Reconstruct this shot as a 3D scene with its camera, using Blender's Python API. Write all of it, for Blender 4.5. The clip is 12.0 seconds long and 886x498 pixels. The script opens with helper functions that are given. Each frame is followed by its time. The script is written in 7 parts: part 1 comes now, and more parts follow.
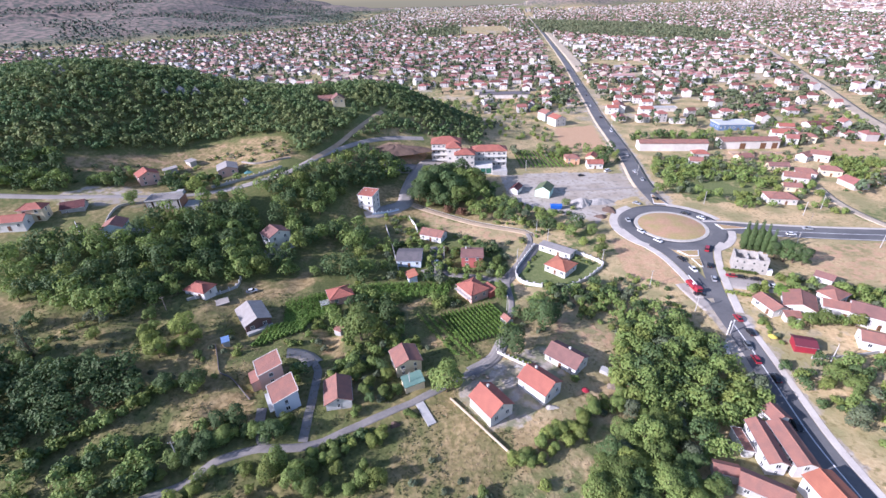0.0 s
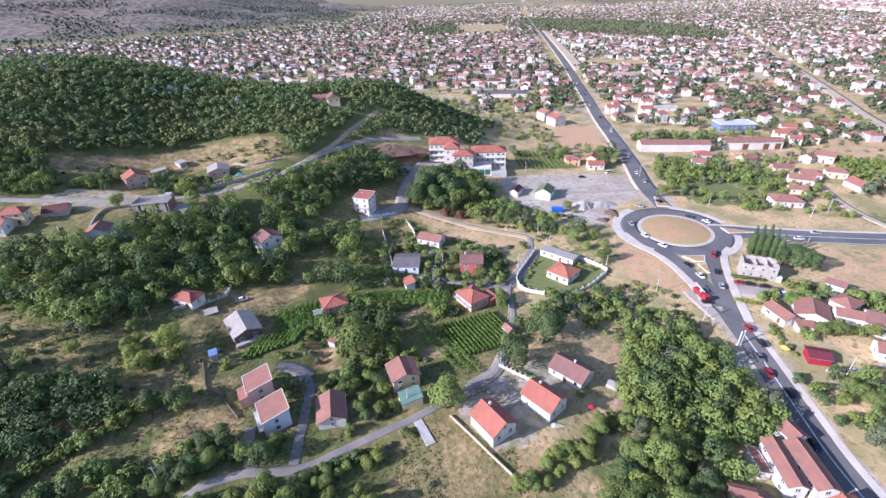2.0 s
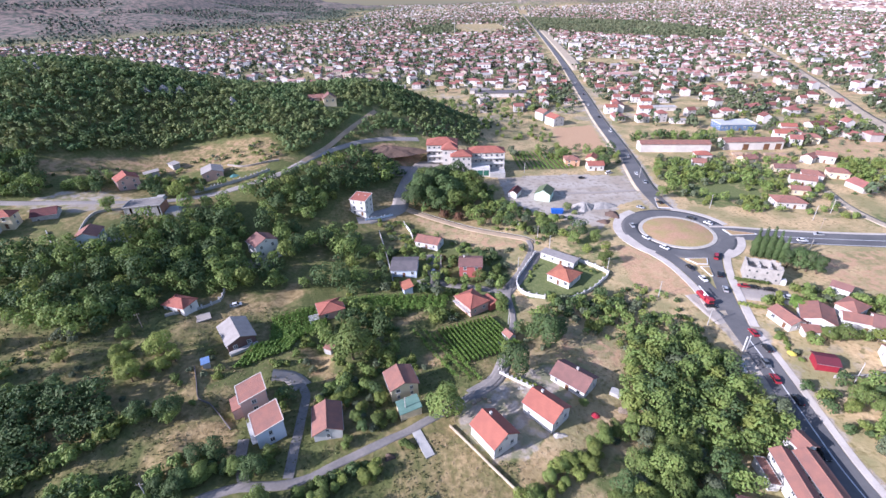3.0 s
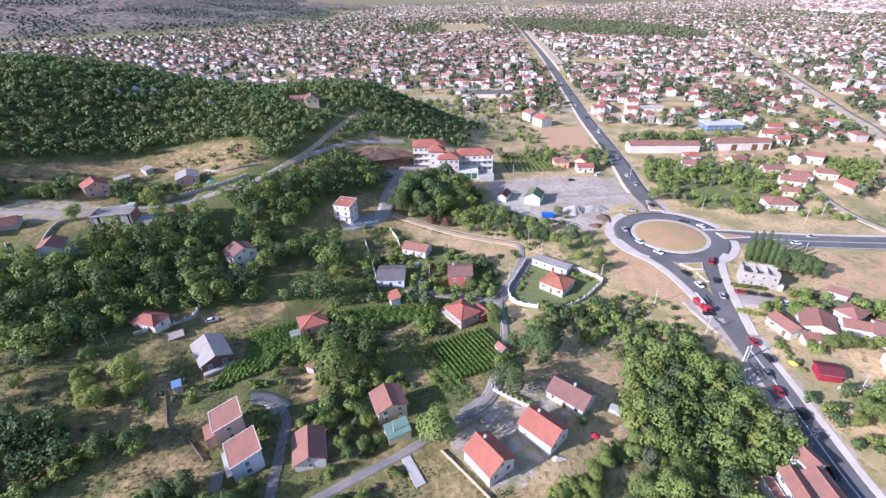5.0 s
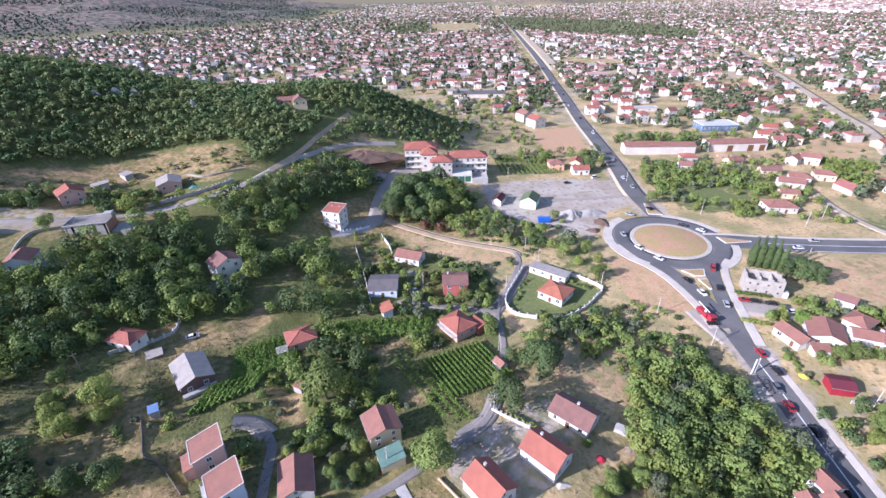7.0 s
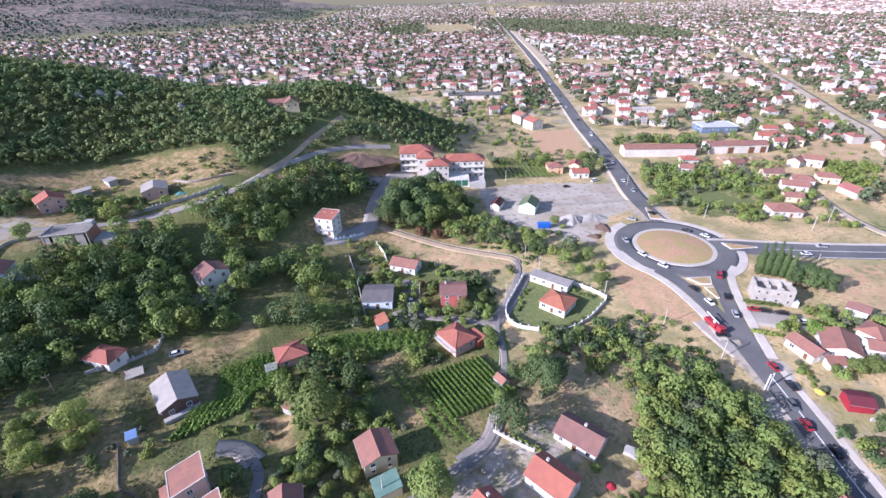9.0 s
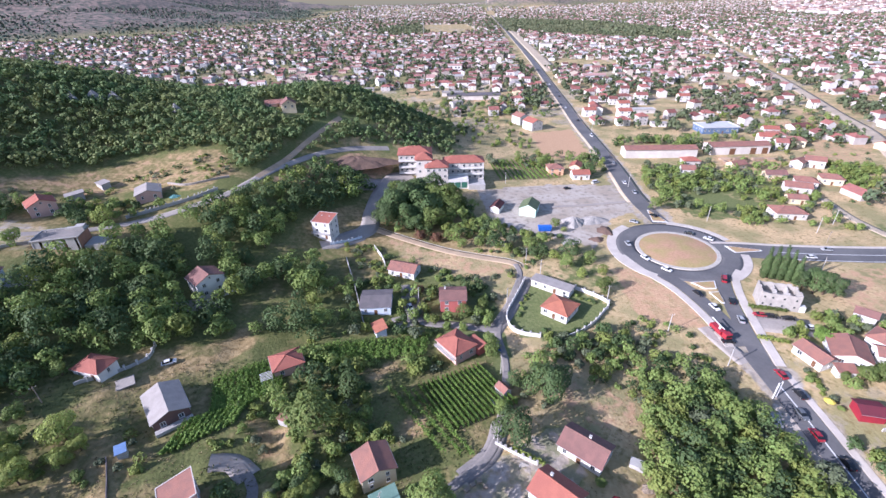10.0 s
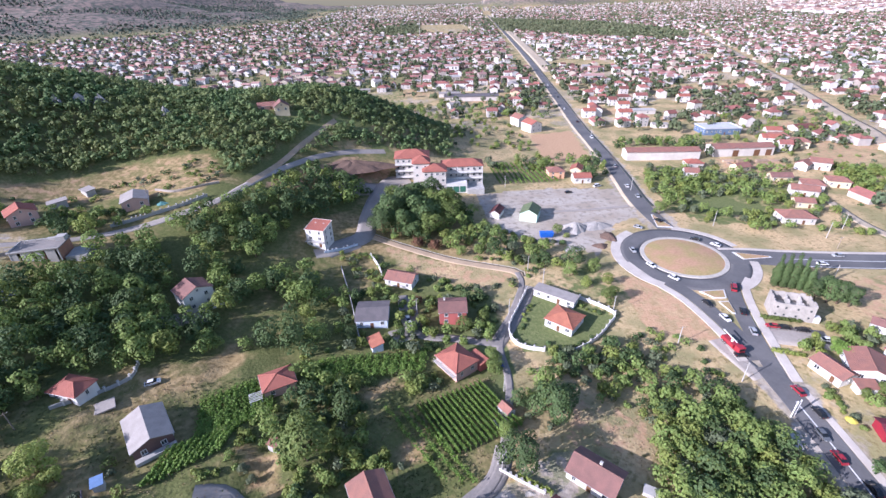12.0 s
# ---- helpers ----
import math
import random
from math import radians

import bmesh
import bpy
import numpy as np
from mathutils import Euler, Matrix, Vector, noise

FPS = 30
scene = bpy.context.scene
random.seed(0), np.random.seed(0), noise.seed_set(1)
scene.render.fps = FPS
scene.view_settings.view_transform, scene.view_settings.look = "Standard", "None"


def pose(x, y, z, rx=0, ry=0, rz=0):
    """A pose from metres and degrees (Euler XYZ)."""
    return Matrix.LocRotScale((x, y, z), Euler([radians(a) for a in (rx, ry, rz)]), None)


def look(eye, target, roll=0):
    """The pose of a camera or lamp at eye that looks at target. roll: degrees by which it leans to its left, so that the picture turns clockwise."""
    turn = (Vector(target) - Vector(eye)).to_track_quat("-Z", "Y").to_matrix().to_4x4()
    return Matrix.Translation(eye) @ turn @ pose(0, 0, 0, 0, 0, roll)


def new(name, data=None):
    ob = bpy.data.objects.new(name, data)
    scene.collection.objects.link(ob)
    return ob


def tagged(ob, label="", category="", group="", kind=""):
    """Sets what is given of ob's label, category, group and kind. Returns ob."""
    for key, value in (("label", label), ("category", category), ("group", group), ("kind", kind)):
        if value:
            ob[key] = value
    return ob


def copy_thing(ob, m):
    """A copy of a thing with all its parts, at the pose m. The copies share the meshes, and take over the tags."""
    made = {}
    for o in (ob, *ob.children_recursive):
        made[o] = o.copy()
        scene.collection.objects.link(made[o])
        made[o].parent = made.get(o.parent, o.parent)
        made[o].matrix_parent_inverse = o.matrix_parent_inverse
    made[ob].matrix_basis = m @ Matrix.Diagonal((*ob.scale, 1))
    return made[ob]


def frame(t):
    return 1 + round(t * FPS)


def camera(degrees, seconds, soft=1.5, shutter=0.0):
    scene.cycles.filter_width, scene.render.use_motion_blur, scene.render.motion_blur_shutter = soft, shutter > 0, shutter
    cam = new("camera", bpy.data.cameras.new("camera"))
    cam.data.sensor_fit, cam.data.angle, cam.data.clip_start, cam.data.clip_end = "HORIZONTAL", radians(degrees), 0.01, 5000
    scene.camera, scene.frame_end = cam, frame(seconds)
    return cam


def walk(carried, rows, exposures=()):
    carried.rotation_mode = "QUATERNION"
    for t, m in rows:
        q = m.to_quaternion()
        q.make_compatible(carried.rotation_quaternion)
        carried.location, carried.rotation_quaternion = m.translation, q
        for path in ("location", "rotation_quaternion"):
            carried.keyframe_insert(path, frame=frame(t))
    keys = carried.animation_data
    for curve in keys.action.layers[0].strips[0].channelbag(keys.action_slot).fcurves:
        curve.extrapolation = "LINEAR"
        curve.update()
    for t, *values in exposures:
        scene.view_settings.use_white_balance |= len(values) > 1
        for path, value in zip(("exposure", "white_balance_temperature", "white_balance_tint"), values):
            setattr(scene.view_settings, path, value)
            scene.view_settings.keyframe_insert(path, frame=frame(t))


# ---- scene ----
cam = camera(89.0, 12.0, soft=1.5)
PATH = [
    (0, (0.77, -5.835, 107.034), (0.796, -4.083, 106.069), -2.0),
    (0.5, (0.631, -3.969, 106.88), (0.659, -2.219, 105.913), -1.9),
    (1, (0.507, -2.0, 106.685), (0.539, -0.25, 105.717), -1.9),
    (1.5, (0.383, -0.038, 106.491), (0.419, 1.711, 105.521), -1.8),
    (2, (0.271, 2.003, 106.305), (0.311, 3.751, 105.334), -1.8),
    (2.5, (0.144, 4.04, 106.104), (0.188, 5.787, 105.132), -1.8),
    (4.5, (-0.119, 12.676, 104.882), (-0.029, 14.421, 103.909), -1.6),
    (5, (-0.109, 14.859, 104.735), (-0.001, 16.603, 103.761), -1.5),
    (5.5, (-0.144, 16.994, 104.581), (-0.024, 18.736, 103.605), -1.5),
    (6, (-0.17, 19.154, 104.42), (-0.043, 20.895, 103.444), -1.4),
    (6.5, (-0.197, 21.271, 104.282), (-0.062, 23.011, 103.305), -1.4),
    (7, (-0.205, 23.36, 104.142), (-0.063, 25.099, 103.166), -1.4),
    (9, (-0.035, 31.34, 103.178), (0.126, 33.08, 102.205), -1.4),
    (9.5, (0.0, 33.352, 103.05), (0.163, 35.091, 102.076), -1.5),
    (10, (0.054, 35.352, 102.895), (0.221, 37.092, 101.922), -1.4),
    (10.5, (0.081, 37.411, 102.729), (0.252, 39.15, 101.755), -1.4),
    (11, (0.161, 39.481, 102.555), (0.334, 41.219, 101.581), -1.4),
    (11.5, (0.263, 41.445, 102.402), (0.439, 43.183, 101.428), -1.5),
    (12, (0.313, 43.454, 102.291), (0.492, 45.193, 101.319), -1.5),
]
walk(cam, [(t, look(eye, target, roll)) for t, eye, target, roll in PATH], [(0.0, 0.88, 5460, 28.0), (12.0, 0.88, 5460, 28.0)])

# ---- world, sun, exposure ----
SUN_AZ = math.atan2(-0.34, -0.94)
SUN_EL = radians(24.5)
world = bpy.data.worlds.new("world")
scene.world = world
world.use_nodes = True
wn = world.node_tree.nodes
wn.clear()
w_out, w_bg, w_sky = wn.new("ShaderNodeOutputWorld"), wn.new("ShaderNodeBackground"), wn.new("ShaderNodeTexSky")
w_sky.sky_type, w_sky.sun_disc = "NISHITA", False
w_sky.sun_elevation, w_sky.sun_rotation = SUN_EL, math.pi / 2 - SUN_AZ
w_sky.air_density, w_sky.dust_density, w_sky.ozone_density = 1.2, 1.2, 1.5
w_bg.inputs["Strength"].default_value = 0.104
world.node_tree.links.new(w_sky.outputs[0], w_bg.inputs[0])
world.node_tree.links.new(w_bg.outputs[0], w_out.inputs[0])
sun = new("sun", bpy.data.lights.new("sun", "SUN"))
sun.data.energy, sun.data.angle, sun.data.color = 5.0, radians(0.6), (1.0, 0.94, 0.84)
sun_from = Vector((math.cos(SUN_AZ) * math.cos(SUN_EL), math.sin(SUN_AZ) * math.cos(SUN_EL), math.sin(SUN_EL)))
sun.matrix_world = look(sun_from * 300, (0, 0, 0))


# ---- materials ----
def mat(name, col, col2=None, scale=0.6, rough=0.85, bump=0.0, bump_scale=None, metal=0.0, rand=0.0, island=0.0,
        spec=0.3, fine=0.25, world_space=False, translucent=0.0, hue=0.0):
    """A procedural surface: two colours mixed by coarse noise, fine grain over it, relief, and a shift from piece to piece."""
    m = bpy.data.materials.new(name)
    m.use_nodes = True
    nt = m.node_tree
    n, link = nt.nodes, nt.links.new
    p = n["Principled BSDF"]
    if world_space:
        vec = n.new("ShaderNodeNewGeometry").outputs["Position"]
    else:
        vec = n.new("ShaderNodeTexCoord").outputs["Object"]
    col2 = col2 or tuple(c * 0.75 for c in col)
    big = n.new("ShaderNodeTexNoise")
    big.inputs["Scale"].default_value, big.inputs["Detail"].default_value = scale, 6
    link(vec, big.inputs["Vector"])
    ramp = n.new("ShaderNodeValToRGB")
    ramp.color_ramp.elements[0].position, ramp.color_ramp.elements[1].position = 0.35, 0.65
    ramp.color_ramp.elements[0].color, ramp.color_ramp.elements[1].color = (*col, 1), (*col2, 1)
    link(big.outputs["Fac"], ramp.inputs["Fac"])
    small = n.new("ShaderNodeTexNoise")
    small.inputs["Scale"].default_value, small.inputs["Detail"].default_value = scale * 11, 4
    link(vec, small.inputs["Vector"])
    hsv = n.new("ShaderNodeHueSaturation")
    link(ramp.outputs["Color"], hsv.inputs["Color"])
    mul = n.new("ShaderNodeMath")
    mul.operation = "MULTIPLY_ADD"
    link(small.outputs["Fac"], mul.inputs[0])
    mul.inputs[1].default_value, mul.inputs[2].default_value = fine * 2, 1 - fine
    val = mul.outputs[0]
    for amount, node, out in ((rand, "ShaderNodeObjectInfo", "Random"), (island, "ShaderNodeNewGeometry", "Random Per Island")):
        if amount:
            src = n.new(node)
            ma = n.new("ShaderNodeMath")
            ma.operation = "MULTIPLY_ADD"
            link(src.outputs[out], ma.inputs[0])
            ma.inputs[1].default_value, ma.inputs[2].default_value = 2 * amount, 1 - amount
            mm = n.new("ShaderNodeMath")
            mm.operation = "MULTIPLY"
            link(val, mm.inputs[0])
            link(ma.outputs[0], mm.inputs[1])
            val = mm.outputs[0]
            if hue:
                mh = n.new("ShaderNodeMath")
                mh.operation = "MULTIPLY_ADD"
                link(src.outputs[out], mh.inputs[0])
                mh.inputs[1].default_value, mh.inputs[2].default_value = 2 * hue, 0.5 - hue
                link(mh.outputs[0], hsv.inputs["Hue"])
    link(val, hsv.inputs["Value"])
    link(hsv.outputs["Color"], p.inputs["Base Color"])
    p.inputs["Roughness"].default_value, p.inputs["Metallic"].default_value = rough, metal
    p.inputs["Specular IOR Level"].default_value = spec
    if bump:
        b = n.new("ShaderNodeBump")
        b.inputs["Strength"].default_value, b.inputs["Distance"].default_value = 0.8, bump
        tex = n.new("ShaderNodeTexNoise")
        tex.inputs["Scale"].default_value, tex.inputs["Detail"].default_value = bump_scale or scale * 9, 5
        link(vec, tex.inputs["Vector"])
        link(tex.outputs["Fac"], b.inputs["Height"])
        link(b.outputs["Normal"], p.inputs["Normal"])
    if translucent:
        tr, mix = n.new("ShaderNodeBsdfTranslucent"), n.new("ShaderNodeMixShader")
        link(hsv.outputs["Color"], tr.inputs["Color"])
        mix.inputs[0].default_value = translucent
        link(p.outputs[0], mix.inputs[1])
        link(tr.outputs[0], mix.inputs[2])
        link(mix.outputs[0], n["Material Output"].inputs["Surface"])
    return m


def tiles(name, col, col2, rand=0.0, island=0.0, wear=0.5):
    """Clay roof tiles: rows and ridges as relief, tiles of uneven colour, weathered patches."""
    m = mat(name, col, col2, scale=0.45, rough=0.8, rand=rand, island=island, fine=0.22)
    nt = m.node_tree
    n, link = nt.nodes, nt.links.new
    vec = n.new("ShaderNodeTexCoord").outputs["Object"]
    height = None
    for axis, size in (("X", 3.3), ("Y", 2.9)):
        wave = n.new("ShaderNodeTexWave")
        wave.bands_direction = axis
        wave.inputs["Scale"].default_value, wave.inputs["Distortion"].default_value = size / 2, 0.4
        link(vec, wave.inputs["Vector"])
        if height is None:
            height = wave.outputs["Fac"]
        else:
            add = n.new("ShaderNodeMath")
            link(height, add.inputs[0])
            link(wave.outputs["Fac"], add.inputs[1])
            height = add.outputs[0]
    b = n.new("ShaderNodeBump")
    b.inputs["Strength"].default_value, b.inputs["Distance"].default_value = 0.6, 0.05
    link(height, b.inputs["Height"])
    link(b.outputs["Normal"], n["Principled BSDF"].inputs["Normal"])
    return m


ROOF_RED = tiles("roof_tiles_red", (0.355, 0.128, 0.090), (0.30, 0.108, 0.080))
ROOF_ORANGE = tiles("roof_tiles_orange", (0.40, 0.155, 0.095), (0.33, 0.125, 0.08))
ROOF_OLD = tiles("roof_tiles_weathered", (0.31, 0.145, 0.108), (0.24, 0.125, 0.10))
ROOF_BROWN = tiles("roof_tiles_brown", (0.24, 0.125, 0.105), (0.19, 0.105, 0.09))
ROOF_MAROON = tiles("roof_tiles_maroon", (0.15, 0.052, 0.048), (0.11, 0.042, 0.04))
ROOF_GREY = mat("roof_sheet_grey", (0.335, 0.305, 0.28), (0.275, 0.25, 0.23), 0.4, 0.75, 0.02, 3)
ROOF_DARK = mat("roof_sheet_dark", (0.16, 0.14, 0.14), (0.12, 0.11, 0.11), 0.4, 0.7, 0.02, 3)
ROOF_GREEN = mat("roof_sheet_green", (0.105, 0.185, 0.150), (0.14, 0.23, 0.19), 0.5, 0.55)
ROOF_MOSS = mat("roof_sheet_moss_green", (0.14, 0.17, 0.08), (0.10, 0.13, 0.07), 0.5, 0.7)
SHEET_RED = mat("painted_sheet_red", (0.30, 0.025, 0.04), (0.25, 0.025, 0.04), 0.5, 0.5)
ROOF_TOWN = tiles("roof_tiles_town", (0.27, 0.105, 0.085), (0.21, 0.092, 0.078), rand=0.4)
WHITE = mat("plaster_white", (0.68, 0.66, 0.62), (0.58, 0.56, 0.53), 0.35, 0.9, 0.01, 6, fine=0.08)
CREAM_WHITE = mat("plaster_stained_white", (0.60, 0.56, 0.51), (0.50, 0.46, 0.42), 0.2, 0.9, 0.01, 6, fine=0.12)
CREAM = mat("plaster_cream", (0.66, 0.56, 0.38), (0.58, 0.49, 0.33), 0.35, 0.9, 0.01, 6, fine=0.08)
PINK = mat("plaster_pink", (0.58, 0.38, 0.32), (0.50, 0.33, 0.28), 0.35, 0.9, 0.01, 6, fine=0.08)
ROSE = mat("plaster_rose_red", (0.46, 0.13, 0.11), (0.38, 0.11, 0.10), 0.35, 0.9, 0.01, 6, fine=0.08)
PEACH = mat("plaster_peach", (0.68, 0.40, 0.24), (0.60, 0.35, 0.22), 0.35, 0.9, 0.01, 6, fine=0.08)
BLUEWASH = mat("plaster_pale_blue", (0.60, 0.66, 0.74), (0.54, 0.60, 0.68), 0.35, 0.9, 0.01, 6, fine=0.08)
MINT = mat("plaster_mint", (0.58, 0.74, 0.62), (0.52, 0.68, 0.57), 0.35, 0.9, 0.01, 6, fine=0.08)
BLOCKS = mat("grey_block_render", (0.42, 0.40, 0.37), (0.34, 0.33, 0.31), 0.5, 0.95, 0.02, 5)
RAWBRICK = mat("raw_clay_block", (0.40, 0.20, 0.13), (0.33, 0.17, 0.12), 0.6, 0.95, 0.02, 5)
CONCRETE = mat("concrete", (0.46, 0.44, 0.41), (0.36, 0.35, 0.33), 0.4, 0.9, 0.01, 8)
STONE = mat("pale_stone", (0.50, 0.46, 0.40), (0.40, 0.37, 0.32), 0.8, 0.95, 0.04, 4)
WALL_TOWN = mat("plaster_town", (0.56, 0.525, 0.49), (0.47, 0.44, 0.41), 0.3, 0.9, rand=0.22, fine=0.1, hue=0.02)
GLASS = mat("window_glass", (0.03, 0.035, 0.04), (0.05, 0.06, 0.07), 0.5, 0.08, spec=0.6)
FRAME_WHITE = mat("window_frame_white", (0.75, 0.75, 0.73), None, 1.0, 0.5)
DOOR_WOOD = mat("door_wood", (0.18, 0.09, 0.05), (0.12, 0.06, 0.03), 1.5, 0.6)
METAL = mat("galvanised_metal", (0.5, 0.5, 0.5), (0.42, 0.42, 0.42), 1.0, 0.45, metal=0.7)
WOOD = mat("weathered_wood", (0.30, 0.25, 0.19), (0.22, 0.18, 0.14), 1.0, 0.9, 0.01)
BARK = mat("bark", (0.13, 0.09, 0.06), (0.09, 0.065, 0.045), 3.0, 0.95, 0.03, 12)
ASPHALT = mat("asphalt", (0.108, 0.106, 0.108), (0.15, 0.145, 0.142), 0.08, 0.85, 0.004, 30, world_space=True, fine=0.18)
LANE = mat("worn_asphalt_lane", (0.20, 0.185, 0.17), (0.28, 0.25, 0.225), 0.12, 0.9, 0.01, 10, world_space=True)
DIRT = mat("dirt_track", (0.46, 0.345, 0.23), (0.36, 0.27, 0.18), 0.15, 0.95, 0.03, 4, world_space=True)
DUST = mat("pale_dust", (0.47, 0.39, 0.285), (0.38, 0.31, 0.225), 0.1, 0.95, 0.03, 3, world_space=True)
PAVING = mat("pale_pavement", (0.54, 0.49, 0.43), (0.45, 0.40, 0.35), 0.2, 0.9, 0.01, 10, world_space=True, fine=0.15)
GRIT = mat("grey_grit", (0.36, 0.32, 0.28), (0.29, 0.26, 0.23), 0.12, 0.95, 0.02, 6, world_space=True, fine=0.2)
PAINT = mat("road_paint", (0.72, 0.72, 0.70), (0.55, 0.55, 0.53), 0.5, 0.7, world_space=True)
ISLAND_SOIL = mat("island_soil", (0.42, 0.255, 0.155), (0.34, 0.27, 0.115), 0.12, 0.95, 0.05, 3, world_space=True, fine=0.35)
LEAF = mat("leaves_green", (0.182, 0.235, 0.062), (0.136, 0.190, 0.053), 0.25, 0.7, island=0.14, rand=0.28, hue=0.012, translucent=0.3, fine=0.1)
LEAF_LIGHT = mat("leaves_yellow_green", (0.250, 0.292, 0.070), (0.192, 0.240, 0.061), 0.25, 0.7, island=0.14, rand=0.25, hue=0.012, translucent=0.3, fine=0.1)
LEAF_DARK = mat("leaves_dark", (0.104, 0.156, 0.052), (0.080, 0.126, 0.046), 0.25, 0.7, island=0.14, rand=0.25, hue=0.012, translucent=0.25, fine=0.1)
LEAF_GREY = mat("leaves_grey_olive", (0.135, 0.160, 0.090), (0.105, 0.130, 0.070), 0.25, 0.75, island=0.3, rand=0.2, translucent=0.2, fine=0.1)
LEAF_FOREST = mat("leaves_forest", (0.118, 0.190, 0.074), (0.208, 0.240, 0.088), 0.055, 0.75, island=0.16, hue=0.012, translucent=0.3, world_space=True, fine=0.2)
LEAF_TOWN = mat("leaves_far", (0.090, 0.122, 0.062), (0.125, 0.145, 0.072), 0.02, 0.8, island=0.25, hue=0.012, translucent=0.2, world_space=True)
LEAF_RUST = mat("leaves_rust", (0.16, 0.075, 0.045), (0.12, 0.07, 0.04), 0.3, 0.8, island=0.3, rand=0.2, translucent=0.2)
VINE = mat("vine_leaves", (0.190, 0.290, 0.058), (0.140, 0.235, 0.048), 0.4, 0.7, island=0.2, translucent=0.3)
WEED = mat("green_weed", (0.130, 0.150, 0.058), (0.100, 0.120, 0.046), 0.3, 0.85, island=0.3, translucent=0.25, world_space=True)
STRAW = mat("dry_straw", (0.34, 0.26, 0.165), (0.27, 0.205, 0.125), 0.3, 0.9, island=0.3, translucent=0.2, world_space=True)
CAR_GLASS = mat("car_glass", (0.015, 0.018, 0.02), None, 1, 0.06, spec=0.6)
TYRE = mat("tyre_rubber", (0.02, 0.02, 0.02), None, 1, 0.9)


# ---- the lie of the land ----
HILLS = [
    (-200, 340, 80, 6.7),
    (-120, 330, 60, 19.4),
    (-66, 370, 55, 16.6),
    (-300, 330, 110, 65.0),
    (-145, 225, 50, -4.3),
    (-85, 190, 40, -2.3),
    (-100, 110, 50, 4.1),
    (-35, 225, 30, -2.4),
    (-30, 300, 35, -5),
    (70, 85, 35, -5.6),
    (20, 145, 40, -2.6),
    (-180, 150, 60, 7.9),
    (-10, 400, 60, 1.9),
    (-70, 260, 40, 6.8),
    (-250, 220, 80, 4.7),
    (-160, 290, 40, -14.7),
    (-83, 240, 28, 7.3),
    (-132, 195, 30, 8.3),
    (-30, 385, 40, 21.3),
    (20, 392, 35, 3.0),
    (-230, 300, 45, 8.6),
    (-180, 330, 40, 12.8),
    (38, 100, 25, 4.3),
    (-165, 205, 30, 1.4),
]
MOUNTAINS = [(-3000, 3300, 1000, 900, 430), (-2350, 4700, 820, 420, 330), (-400, 9000, 3600, 500, 230), (-1400, 2500, 420, 500, 40),
             (1250, 4500, 260, 220, 110), (2000, 4750, 500, 200, 140), (3600, 4900, 1200, 260, 150), (60, 1760, 150, 190, 9)]


UNEVEN = (1.9,)


def fractal(x, y, scale, seed):
    """Smooth noise in 0..1 made of a few sine waves in turned directions."""
    r = np.random.RandomState(seed)
    v = 0.0 * x
    for k in range(9):
        a, f, ph = r.uniform(0, 6.28), scale * r.uniform(0.5, 2.2), r.uniform(0, 6.28)
        v = v + np.sin((x * math.cos(a) + y * math.sin(a)) * f + ph + 1.5 * np.sin((y * math.cos(a) - x * math.sin(a)) * f * 0.7 + ph * 2))
    return 0.5 + v / 9


def land(x, y):
    """Height of the ground at x, y (numbers or arrays)."""
    z = 0.0 * x
    for cx, cy, w, a in HILLS:
        z = z + a * np.exp(-((x - cx) ** 2 + (y - cy) ** 2) / (2 * w * w))
    z = z + UNEVEN[0] * (fractal(x, y, 0.16, 71) + 0.6 * fractal(x, y, 0.33, 72) - 0.8) / ((1 + np.exp(np.minimum((x + 8) / 10, 50))) * (1 + np.exp(np.minimum((y - 165) / 14, 50))))
    for cx, cy, wx, wy, a in MOUNTAINS:
        z = z + a * np.exp(-((x - cx) ** 2 / (2 * wx * wx) + (y - cy) ** 2 / (2 * wy * wy)))
    return z + 0.018 * np.clip(y - 3300, 0, 2600)


def inside(x, y, poly):
    """Which of the points x, y lie in the polygon."""
    x, y = np.asarray(x, float), np.asarray(y, float)
    r = np.zeros(x.shape, bool)
    for (x0, y0), (x1, y1) in zip(poly, poly[1:] + poly[:1]):
        c = (y0 > y) != (y1 > y)
        r ^= c & (x < (x1 - x0) * (y - y0) / ((y1 - y0) or 1e-9) + x0)
    return r


def edge_distance(x, y, line):
    """Distance from points to a polyline."""
    best = np.full(np.shape(x), 1e9)
    for (x0, y0), (x1, y1) in zip(line, line[1:]):
        dx, dy = x1 - x0, y1 - y0
        t = np.clip(((x - x0) * dx + (y - y0) * dy) / max(dx * dx + dy * dy, 1e-9), 0, 1)
        best = np.minimum(best, np.hypot(x - x0 - t * dx, y - y0 - t * dy))
    return best


def smooth_line(pts, step=2.0):
    """A Catmull-Rom curve through the points, as points about step metres apart."""
    p = [Vector((2 * pts[0][0] - pts[1][0], 2 * pts[0][1] - pts[1][1]))] + [Vector(q) for q in pts]
    p.append(2 * p[-1] - p[-2])
    out = []
    for a, b, c, d in zip(p, p[1:], p[2:], p[3:]):
        k = max(2, int((c - b).length / step))
        for i in range(k):
            t = i / k
            out.append(tuple(0.5 * (2 * b + (c - a) * t + (2 * a - 5 * b + 4 * c - d) * t * t + (3 * b - a - 3 * c + d) * t ** 3)))
    out.append(tuple(p[-2]))
    return out


